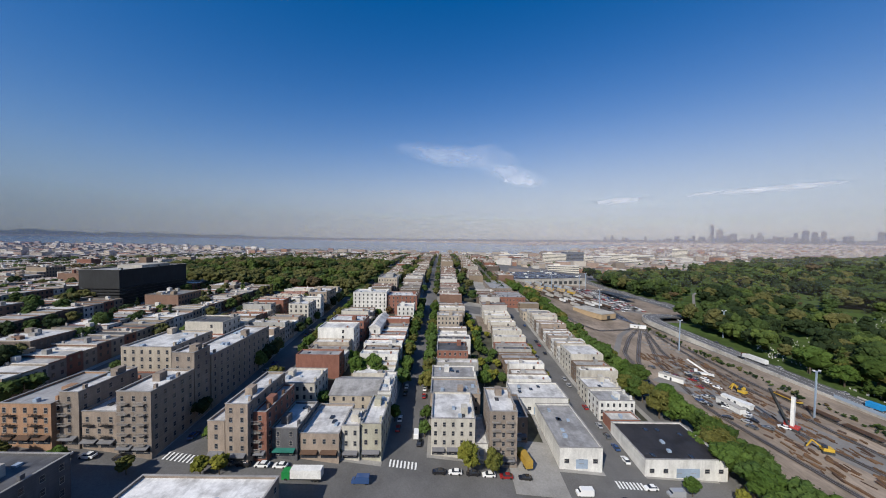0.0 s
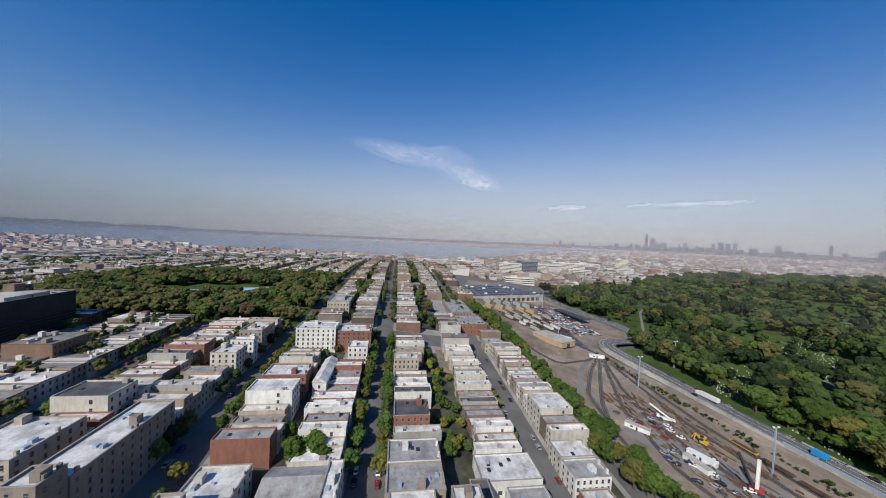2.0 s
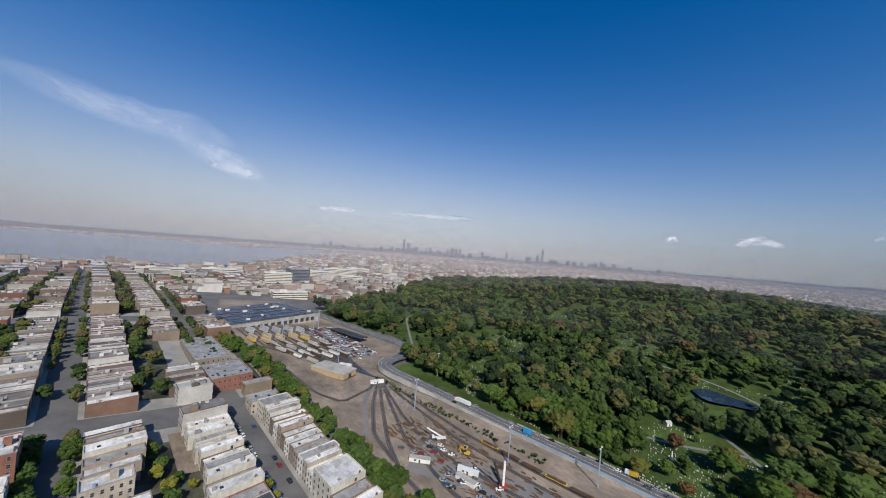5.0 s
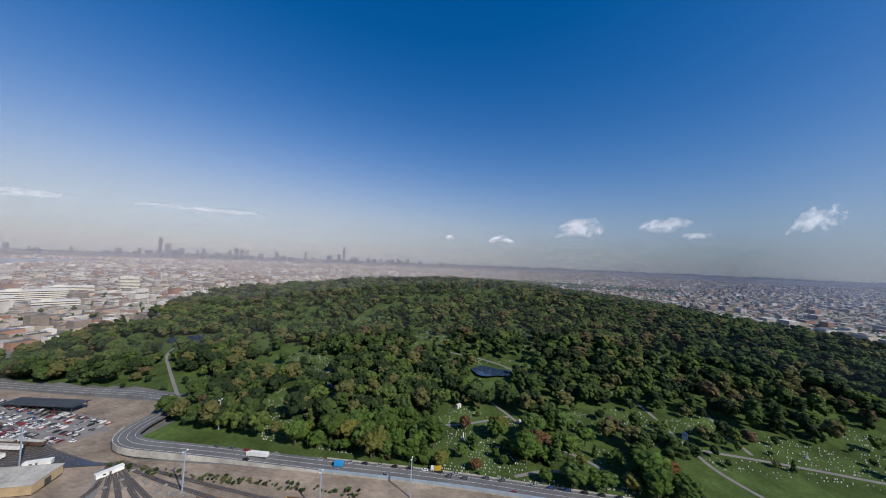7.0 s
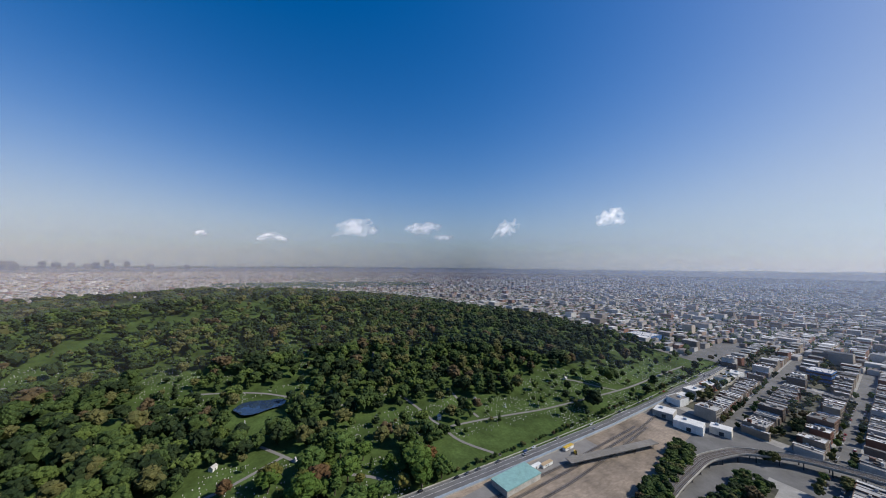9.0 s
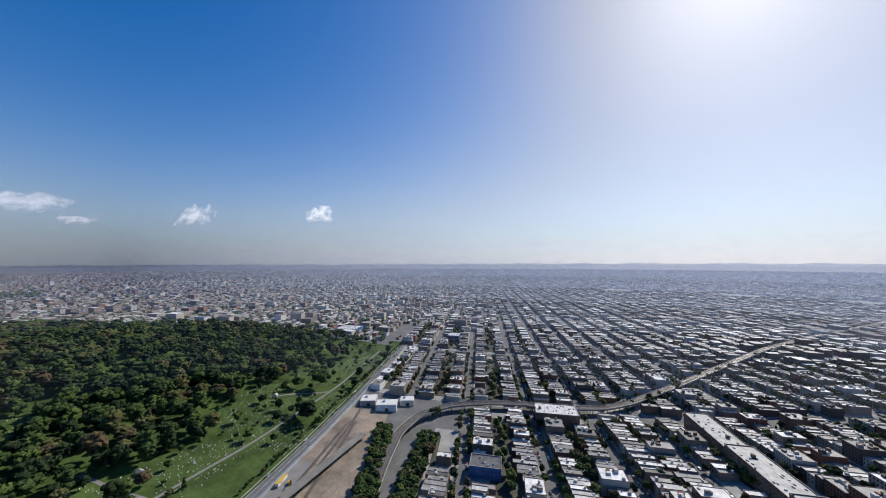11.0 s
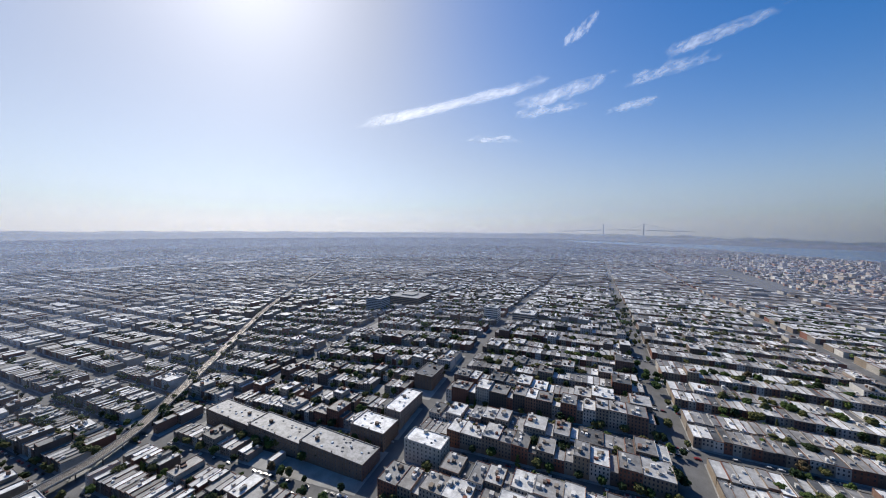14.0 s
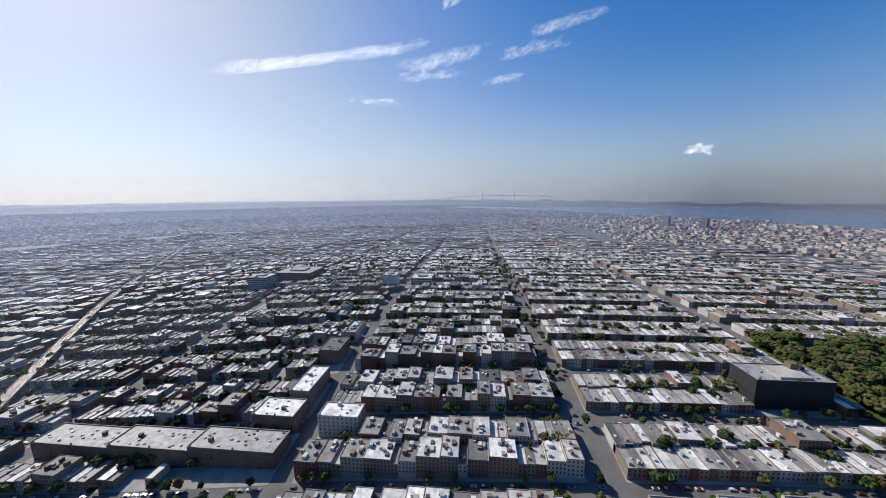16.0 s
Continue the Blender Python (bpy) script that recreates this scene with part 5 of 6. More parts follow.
# spoil, sleepers and rail stacks
yrng = np.random.default_rng(3)
heap = Soup()
for _ in range(420):
    y = yrng.uniform(-30, 130)
    x = float(np.interp(y, [-30, 130], [178, 172])) + yrng.uniform(-18, 26)
    a_ = yrng.uniform(-0.5, 0.2)
    L = yrng.uniform(1, 6)
    z = on(x, y)
    bar(heap, (x, y, z + 0.2), (x + L * math.sin(a_), y + L * math.cos(a_), z + yrng.uniform(0.2, 0.9)), yrng.uniform(0.3, 0.9))
heap.thing("rail_stacks", M_RUST, "scattered rusty rails, sleepers and scrap in the yard", "scrap", "stuff")
pile = Soup()
for _ in range(90):
    y = yrng.uniform(60, 190)
    x = float(np.interp(y, [60, 190], [172, 198])) + yrng.uniform(-16, 8)
    r = yrng.uniform(0.6, 2.2)
    pile.add(ICO_V * (r, r, r * 0.5) * yrng.uniform(0.7, 1.2, (len(ICO_V), 1)) + (x, y, on(x, y)), ICO_F)
pile.thing("rubble_heaps", M_PATH, "grey heaps of rubble and gravel", "rubble", "stuff")
simple_thing("tarpaulin_stack", "bright blue covered stack beside the road", "stack", 243, 65, 10, [("cover", [(-1.6, 1.6, -3, 3, 0, 2.6)], M_BLUE), ("base", [(-1.7, 1.7, -3.1, 3.1, -0.4, 0)], M_DARK)], 1.4)

for x, y, L, D, H, rz, n in PALE:
    e = simple_thing("commercial_building", "large pale commercial building with bands of windows", "building", x, y, rz, [("wall", [(-L / 2, L / 2, -D / 2, D / 2, -4, H)], M_PALE), ("roof", [(-L / 2 + .6, L / 2 - .6, -D / 2 + .6, D / 2 - .6, H, H + 0.4)], M_ROOFPALE),
                     *[("window_band", [(-L / 2 - .1, L / 2 + .1, -D / 2 - .1, D / 2 + .1, H * (k + .35) / n, H * (k + .72) / n)], M_GLASS) for k in range(n)], ("penthouse", [(-L * .3, -L * .1, -D / 4, D / 5, H + .4, H + 4)], M_PALE)], 0.0, "pale commercial buildings")
for k in range(9):
    x, y, L = 239 + 0.6 * (k % 3), -506 - 22.5 * k, (19, 16, 20)[k % 3]
    H = (7.5, 5.5, 9.0, 6.5)[k % 4]
    m = (M_WHITE, M_PALE, M_CONC, M_WHITE, M_CARGO)[k % 5]
    simple_thing("commercial_building", "low " + ("white", "cream", "grey", "white", "brick-red")[k % 5] + " commercial building with a flat roof", "building", x, y, -4,
                 [("wall", [(-8, 8, -L / 2, L / 2, -2, H)], m), ("roof", [(-7.6, 7.6, -L / 2 + .4, L / 2 - .4, H, H + .15)], M_ROOFPALE if k % 3 else M_DECK), ("parapet", [(-8, -7.6, -L / 2, L / 2, H, H + .7)], m), ("parapet", [(7.6, 8, -L / 2, L / 2, H, H + .7)], m),
                  ("shop_front", [(8.0, 8.1, -L / 2 + 1, L / 2 - 1, 0.4, 2.8)], M_GLASS), ("roof_unit", [(-3, 0.5, -3, 0, H + .15, H + 1.8)], M_FENCE)], 0.1, "low commercial buildings")
for x, y, L, D, H, m, lab in ((203, -450, 26, 17, 8, M_WHITE, "white workshop with a flat pale roof"), (231, -458, 20, 20, 6.5, M_CONC, "grey workshop with a flat pale roof"), (182, -470, 18, 14, 7, M_PALE, "cream workshop with a flat pale roof")):
    simple_thing("workshop", lab, "building", x, y, 14, [("wall", [(-L / 2, L / 2, -D / 2, D / 2, -2, H)], m), ("roof", [(-L / 2 + .4, L / 2 - .4, -D / 2 + .4, D / 2 - .4, H, H + .2)], M_ROOFPALE), ("door", [(-3, 1, D / 2, D / 2 + .1, 0, 4)], M_DARK), ("roof_unit", [(2, 5, -3, 0, H + .2, H + 2)], M_FENCE)], 0.1, "workshops by the tracks")
# bus depot with dark panels on its roof
de = empty("bus_depot", 166, 448, gz(190, 400), 13)
tagged(de, "huge low depot with dark solar panels on its roof", "depot")
M_PANEL = surface("dark solar panels", [(0.02, 0.025, 0.05)], None, 0.5, 0.05, 0.3, rough=0.25, spec=0.5)
s_ = Soup()
s_.box(-68, 68, -52, 52, -14, 9)
s_.thing("wall", M_CONC, parent=de)
s_ = Soup()
s_.box(-67, 67, -51, 51, 9, 9.3)
dr = s_.thing("roof", plain("dark roof", (0.10, 0.10, 0.11), 0.8), parent=de)
for i in range(7):
    for j in range(5):
        s_ = Soup()
        s_.box(-64 + i * 18.4, -64 + i * 18.4 + 15.5, -47 + j * 19, -47 + j * 19 + 15, 9.5, 9.9, bottom=True)
        s_.thing("solar_panel", M_PANEL, parent=dr)
for i in range(16):
    s_ = Soup()
    x, y = yrng.uniform(-62, 60), yrng.uniform(-48, 46)
    s_.box(x, x + yrng.uniform(2, 5), y, y + 2.5, 9.3, 11.4)
    s_.thing("roof_unit", M_WHITE, parent=dr)
for i in range(14):
    s_ = Soup()
    s_.box(-60 + i * 8.8, -55 + i * 8.8, -52.2, -51.9, 0, 5)
    s_.thing("bay_door", M_DARK, parent=de)

# the elevated railway
el = [(x, y, float(np.interp(i, [0, 2, 4], [1.0, 4.0, 7.5]))) for i, (x, y) in enumerate(ELEVATED)]
ee = empty("elevated_railway", 0, 0, 0)
tagged(ee, "elevated railway on steel columns curving over the streets", "elevated railway")
pts = ribbon("deck", el, 10.5, 1.3, M_DECK, "", "", "", parent=ee)
for off in (-5.3, 5.3):
    ribbon("parapet", [(x, y, h + 0.9) for x, y, h in el], 0.35, 1.3, M_CONC, "", "", "", parent=ee, side=off)
for off in (-3.9, -2.5, -0.7, 0.7, 2.5, 3.9):
    ribbon("rail", [(x, y, h + 0.28) for x, y, h in el], 0.18, 0.25, M_RAIL, "", "", "", parent=ee, side=off)
for off in (-3.2, 0.0, 3.2):
    ribbon("track_bed", [(x, y, h + 0.08) for x, y, h in el], 2.4, 0.1, M_BALLAST, "", "", "", parent=ee, side=off)
col = 0
for i in range(16, len(pts) - 1, 3):
    x, y, z = pts[i]
    if near(x, y) > 900:
        break
    d = pts[i + 1] - pts[i - 1]
    nn = np.array([-d[1], d[0]]) / math.hypot(d[0], d[1])
    for off in (-4, 4):
        s_ = Soup()
        cx_, cy_ = x + nn[0] * off, y + nn[1] * off
        s_.box(cx_ - 0.35, cx_ + 0.35, cy_ - 0.35, cy_ + 0.35, gz(cx_, cy_) - 1, z - 1.2)
        s_.thing("column", M_DARK, parent=ee)

# ---------------------------------------------------------------- buildings that can be told apart
WALLS = {"cream": (0.55, 0.52, 0.46), "white": (0.70, 0.69, 0.66), "tan": (0.34, 0.275, 0.225), "taupe": (0.27, 0.225, 0.19), "brown": (0.20, 0.145, 0.11), "red": (0.27, 0.125, 0.092), "olive": (0.46, 0.44, 0.35), "slate": (0.12, 0.12, 0.13),
         "orange": (0.36, 0.22, 0.14), "buff": (0.44, 0.385, 0.32), "bluegreen": (0.22, 0.31, 0.38), "blue": (0.06, 0.16, 0.38), "netting": (0.035, 0.037, 0.04), "bluegrey": (0.17, 0.19, 0.23), "grey": (0.38, 0.37, 0.35)}
ROOFC = {"silver": (0.62, 0.61, 0.59), "grey": (0.32, 0.315, 0.31), "dark": (0.11, 0.11, 0.115), "black": (0.035, 0.033, 0.035), "white_roof": (0.76, 0.75, 0.73)}


def brick_mat(name, c):
    """A wall with courses of brick or sheets of render, streaked below the roof edge."""
    m, nt, b = mat(name, 0.85, 0, 0.25)
    bt = nt.nodes.new("ShaderNodeTexBrick")
    bt.inputs["Scale"].default_value = 1.6
    bt.inputs["Mortar Size"].default_value = 0.025
    for key, k_ in (("Color1", 1.0), ("Color2", 0.82), ("Mortar", 0.9)):
        bt.inputs[key].default_value = (*[v * k_ for v in c], 1)
    g = nt.nodes.new("ShaderNodeNewGeometry")
    mp = nt.nodes.new("ShaderNodeMapping")
    mp.inputs["Rotation"].default_value = (radians(90), 0, radians(45))
    nt.links.new(g.outputs["Position"], mp.inputs[0])
    nt.links.new(mp.outputs[0], bt.inputs["Vector"])
    n1, n2 = noise_tex(nt, 0.5, 6, 0.7, (1, 1, 0.3)), noise_tex(nt, 0.09, 4, 0.6)
    col = mix(nt, bt.outputs[0], ramp(nt, n1, [(0.3, (0.72, 0.71, 0.70)), (0.7, (1.12, 1.12, 1.1))]), 1.0, 'MULTIPLY')
    col = mix(nt, col, ramp(nt, n2, [(0.3, (0.82, 0.82, 0.82)), (0.7, (1.1, 1.1, 1.1))]), 1.0, 'MULTIPLY')
    nt.links.new(col, b.inputs["Base Color"])
    return m


def roof_mat(name, c):
    """Rolled roofing: seams, patches and ponding stains."""
    m, nt, b = mat(name, 0.6, 0, 0.3)
    n1, n2, n3 = noise_tex(nt, 0.9, 6, 0.7), noise_tex(nt, 0.16, 5, 0.65), noise_tex(nt, 0.5, 2, 0.5, (1, 0.15, 1))
    col = mix(nt, c, ramp(nt, n1, [(0.3, (0.75, 0.75, 0.76)), (0.7, (1.12, 1.12, 1.12))]), 0.8, 'MULTIPLY')
    col = mix(nt, col, ramp(nt, n2, [(0.38, (0.58, 0.57, 0.56)), (0.55, (1.0, 1.0, 1.0)), (0.75, (1.18, 1.17, 1.15))]), 0.9, 'MULTIPLY')
    col = mix(nt, col, ramp(nt, n3, [(0.42, (0.8, 0.8, 0.8)), (0.46, (1.0, 1.0, 1.0))]), 0.6, 'MULTIPLY')
    nt.links.new(col, b.inputs["Base Color"])
    bump(nt, b, n1, 0.3, 0.03)
    return m


WALL_M = {k_: brick_mat(k_ + " masonry", c) for k_, c in WALLS.items()}
ROOF_M = {k_: roof_mat(k_ + " roofing", c) for k_, c in ROOFC.items()}
M_FRAME = plain("window frame paint", (0.27, 0.25, 0.23), 0.5)
M_IRON = plain("black iron", (0.03, 0.03, 0.032), 0.5)
WIN_MESH = {}


def window_mesh(w, h):
    """A sash window that faces -y: frame, two panes set back, sill."""
    if (w, h) not in WIN_MESH:
        s_ = Soup()
        t = 0.07
        s_.box(-w / 2 - t, -w / 2, -0.06, 0.1, -t, h + t, slot=1, bottom=True)
        s_.box(w / 2, w / 2 + t, -0.06, 0.1, -t, h + t, slot=1, bottom=True)
        s_.box(-w / 2, w / 2, -0.06, 0.1, h, h + t, slot=1, bottom=True)
        s_.box(-w / 2, w / 2, -0.05, 0.1, h / 2 - 0.04, h / 2 + 0.04, slot=1, bottom=True)
        s_.box(-w / 2 - t, w / 2 + t, -0.14, 0.1, -t - 0.06, 0, slot=1, bottom=True)
        s_.quad((-w / 2, -0.02, 0), (w / 2, -0.02, 0), (w / 2, -0.02, h / 2), (-w / 2, -0.02, h / 2))
        s_.quad((-w / 2, -0.025, h / 2), (w / 2, -0.025, h / 2), (w / 2, -0.025, h), (-w / 2, -0.025, h))
        WIN_MESH[(w, h)] = s_.mesh("window", M_GLASS, M_FRAME)
    return WIN_MESH[(w, h)]


def put_window(parent, x, y, z, face, w=1.1, h=1.6):
    o = new("window", window_mesh(w, h))
    o.parent = parent
    o.matrix_basis = pose(x, y, z, 0, 0, {"s": 0, "e": 90, "n": 180, "w": -90}[face])


def facade(parent, W, D, h, face, storeys, pitch=2.7, skip=0, w=0.95, hh=1.5):
    """Windows over one face of a box W by D centred on the origin."""
    span = W if face in "sn" else D
    n = max(1, int((span - 1.0) / pitch))
    fh = h / storeys
    for k in range(skip, storeys):
        for i in range(n):
            c = (i + 0.5 - n / 2) * span / n
            z = k * fh + fh * 0.30
            x, y = {"s": (c, -D / 2), "n": (c, D / 2), "e": (W / 2, c), "w": (-W / 2, c)}[face]
            put_window(parent, x, y, z, face, w, min(hh, fh * 0.62))


hrng = np.random.default_rng(17)
M_AWN = {k_: plain(k_ + " awning", c, 0.7) for k_, c in {"green": (0.02, 0.14, 0.11), "grey": (0.16, 0.16, 0.17), "red": (0.25, 0.04, 0.03), "brown": (0.10, 0.06, 0.04)}.items()}


def shell(e, W, D, h, deep, wall, roof, cornice=True):
    s_ = Soup()
    p, t = 0.32, 0.7
    ring = [(-1, -1), (1, -1), (1, 1), (-1, 1)]
    v = [(a_ * W / 2, b_ * D / 2, z_) for z_ in (-deep, h + t) for a_, b_ in ring] + [(a_ * (W / 2 - p), b_ * (D / 2 - p), z_) for z_ in (h + t, h - 0.3) for a_, b_ in ring]
    f = [(4 * k_ + i, 4 * k_ + (i + 1) % 4, 4 * k_ + 4 + (i + 1) % 4, 4 * k_ + 4 + i) for k_ in range(3) for i in range(4)]
    s_.add(v, f)
    s_.thing("wall", wall, parent=e)
    s_ = Soup()
    s_.box(-W / 2 + p, W / 2 - p, -D / 2 + p, D / 2 - p, h - 0.2, h + 0.08)
    s_.thing("roof", roof, parent=e)
    if cornice:
        s_ = Soup()
        o = 0.14
        z0_, z1_ = h + t, h + t + 0.14
        v = [(a_ * (W / 2 + o), b_ * (D / 2 + o), z_) for z_ in (z0_, z1_) for a_, b_ in ring] + [(a_ * (W / 2 - p - 0.06), b_ * (D / 2 - p - 0.06), z_) for z_ in (z1_, z0_) for a_, b_ in ring]
        s_.add(v, [(4 * k_ + i, 4 * k_ + (i + 1) % 4, (4 * k_ + 4 + (i + 1) % 4) % 16, (4 * k_ + 4 + i) % 16) for k_ in range(4) for i in range(4)])
        s_.thing("coping", M_TRIM, parent=e)


def box_part(e, name, m, *b_):
    s_ = Soup()
    s_.box(*b_, bottom=True)
    return s_.thing(name, m, parent=e)


def building(kind, label, x0, x1, y0, y1, h, wall, roof, storeys):
    x, y, W, D = (x0 + x1) / 2, (y0 + y1) / 2, x1 - x0, y1 - y0
    zs = ground_z([x0, x1, x0, x1], [y0, y0, y1, y1])
    e = empty(kind, x, y, float(zs.mean()))
    tagged(e, label, kind.replace("_", " "))
    deep = float(zs.mean() - zs.min()) + 1.5
    shell(e, W, D, h, deep, WALL_M[wall], ROOF_M[roof])
    d = near(x, y)
    sideface = "e" if x < CX else "w"
    front = "s" if y > -60 else "n"
    if wall == "netting":
        for k in range(7):
            for dx, dy, nx, ny in ((0, -D / 2 - 0.5, W, 0.5), (W / 2 + 0.5, 0, 0.5, D)):
                box_part(e, "scaffold_lift", M_IRON, dx - nx / 2 - 0.1, dx + nx / 2 + 0.1, dy - ny / 2 - 0.1, dy + ny / 2 + 0.1, k * 2, k * 2 + 0.12)
        box_part(e, "stair_tower", WALL_M["brown"], -W / 2 + 6, -W / 2 + 12, D / 2 - 20, D / 2 - 14, h, h + 7)
        box_part(e, "rooftop_plant", M_CONC, -6, 12, -10, 14, h, h + 2.6)
    elif storeys > 1 and d < 420:
        facade(e, W, D, h, front, storeys, 2.9 if W > 20 else 2.5, 1 if kind in ("shop_building",) else 0)
        facade(e, W, D, h, sideface, storeys, 3.6 if D > 18 else 3.0, 0)
    else:
        fh = h / storeys
        for k in range(storeys):
            if storeys > 1:
                box_part(e, "window_band", M_GLASS, -W / 2 - 0.05, W / 2 + 0.05, -D / 2 - 0.05, D / 2 + 0.05, k * fh + fh * 0.35, k * fh + fh * 0.75)
        if storeys == 1:
            facade(e, W, D, h, front, 1, 4.5, 0, 1.6, 1.4)
    # roof furniture
    n = int(W * D / 90) + 1
    for i in range(min(n, 7) if d < 230 else min(n, 18)):
        cx_, cy_ = hrng.uniform(-W / 2 + 1.2, max(-W / 2 + 1.3, W / 2 - 3)), hrng.uniform(-D / 2 + 1.2, max(-D / 2 + 1.3, D / 2 - 3.4))
        if i == 0 and storeys > 2:
            box_part(e, "stair_bulkhead", WALL_M[wall], cx_, cx_ + 2.4, cy_, cy_ + 3.0, h, h + 2.7)
        elif hrng.random() < 0.5:
            box_part(e, "roof_unit", M_FENCE, cx_, cx_ + hrng.uniform(0.8, 1.6), cy_, cy_ + hrng.uniform(0.8, 2.0), h, h + hrng.uniform(0.6, 1.3))
        else:
            box_part(e, "skylight", M_GLASS, cx_, cx_ + 1.4, cy_, cy_ + 2.0, h, h + 0.45)
    for i in range(2 if storeys > 2 else 0):
        box_part(e, "chimney", M_RUST if wall == "red" else WALL_M[wall], W / 2 - 1.0, W / 2 - 0.2, -D / 2 + 2 + i * D * 0.5, -D / 2 + 2.9 + i * D * 0.5, h, h + 2.0)
    if "balcon" in label or "fire escape" in label:
        fh = h / storeys
        for k in range(1, storeys):
            for c in ((-W * 0.22,) if W < 9 else (-W * 0.28, W * 0.22)):
                bl = Soup()
                bl.box(c - 1.4, c + 1.4, -D / 2 - 1.1, -D / 2, k * fh + 0.1, k * fh + 0.22, bottom=True)
                for q in range(8):
                    xx = c - 1.4 + q * 0.4
                    bl.box(xx - 0.03, xx + 0.03, -D / 2 - 1.1, -D / 2 - 1.04, k * fh + 0.2, k * fh + 1.1)
                bl.box(c - 1.4, c + 1.4, -D / 2 - 1.12, -D / 2 - 1.04, k * fh + 1.05, k * fh + 1.15, bottom=True)
                bl.thing("balcony" if "balcon" in label else "fire_escape", M_IRON if "fire" in label else M_FRAME, parent=e)
    if "shop" in label or kind in ("apartment_house", "tenement") and abs(y0) < 14 and y0 < 14 and y > -30:
        tone = "green" if "green" in label else ("brown" if "arched" in label else "grey")
        n = max(1, int(W / 5))
        for i in range(n):
            c = (i + 0.5 - n / 2) * W / n
            w_ = W / n * 0.42
            box_part(e, "shop_window", M_GLASS, c - w_, c + w_, -D / 2 - 0.06, -D / 2 + 0.1, 0.4, 2.6)
            aw = Soup()
            aw.add([(c - w_, -D / 2, 3.1), (c + w_, -D / 2, 3.1), (c + w_, -D / 2 - 1.4, 2.55), (c - w_, -D / 2 - 1.4, 2.55), (c - w_, -D / 2, 2.9), (c + w_, -D / 2, 2.9), (c + w_, -D / 2 - 1.4, 2.3), (c - w_, -D / 2 - 1.4, 2.3)],
                   [(3, 2, 1, 0), (7, 6, 2, 3), (4, 5, 6, 7), (0, 4, 7, 3), (2, 6, 5, 1)])
            aw.thing("awning", M_AWN[tone], parent=e)
    if kind in ("garage", "warehouse", "workshop"):
        box_part(e, "roller_door", M_FENCE, -W * 0.12, W * 0.16, -D / 2 - 0.07, -D / 2 + 0.1, 0, min(3.4, h - 1))
    if "school" in kind or "office" in kind or "hospital" == kind:
        box_part(e, "penthouse", WALL_M["grey"], -W * 0.2, W * 0.2, -D * 0.2, D * 0.2, h, h + 3)
    return e


for q in HEROES:
    building(*q)

# the grey-roofed hall with a pitched roof, and the long white gabled house
for x0, x1, y0, y1, h, ridge, lab, rm, wm in ((-34, -14, 29, 47, 6.5, 3.0, "hall with a low grey pitched roof and buff walls", "grey", "buff"), (-33, -26, 97, 129, 9, 2.4, "long white gabled house beside a lawn", "silver", "white")):
    x, y, W, D = (x0 + x1) / 2, (y0 + y1) / 2, x1 - x0, y1 - y0
    e = empty("hall", x, y, gz(x, y))
    tagged(e, lab, "hall")
    s_ = Soup()
    s_.box(-W / 2, W / 2, -D / 2, D / 2, -5, h)
    s_.thing("wall", WALL_M[wm], parent=e)
    s_ = Soup()
    o = 0.4
    if W > D:
        v = [(-W / 2 - o, -D / 2 - o, h), (W / 2 + o, -D / 2 - o, h), (W / 2 + o, D / 2 + o, h), (-W / 2 - o, D / 2 + o, h), (-W / 2 - o, 0, h + ridge), (W / 2 + o, 0, h + ridge)]
        s_.add(v, [(0, 1, 5, 4), (2, 3, 4, 5)])
        s_.add(v, [(1, 2, 5), (3, 0, 4)])
    else:
        v = [(-W / 2 - o, -D / 2 - o, h), (W / 2 + o, -D / 2 - o, h), (W / 2 + o, D / 2 + o, h), (-W / 2 - o, D / 2 + o, h), (0, -D / 2 - o, h + ridge), (0, D / 2 + o, h + ridge)]
        s_.add(v, [(1, 2, 5, 4), (3, 0, 4, 5)])
        s_.add(v, [(0, 1, 4), (2, 3, 5)])
    s_.thing("roof", ROOF_M[rm], parent=e)
    facade(e, W, D, h, "s", 2, 3.2)
    facade(e, W, D, h, "e", 2, 3.2)

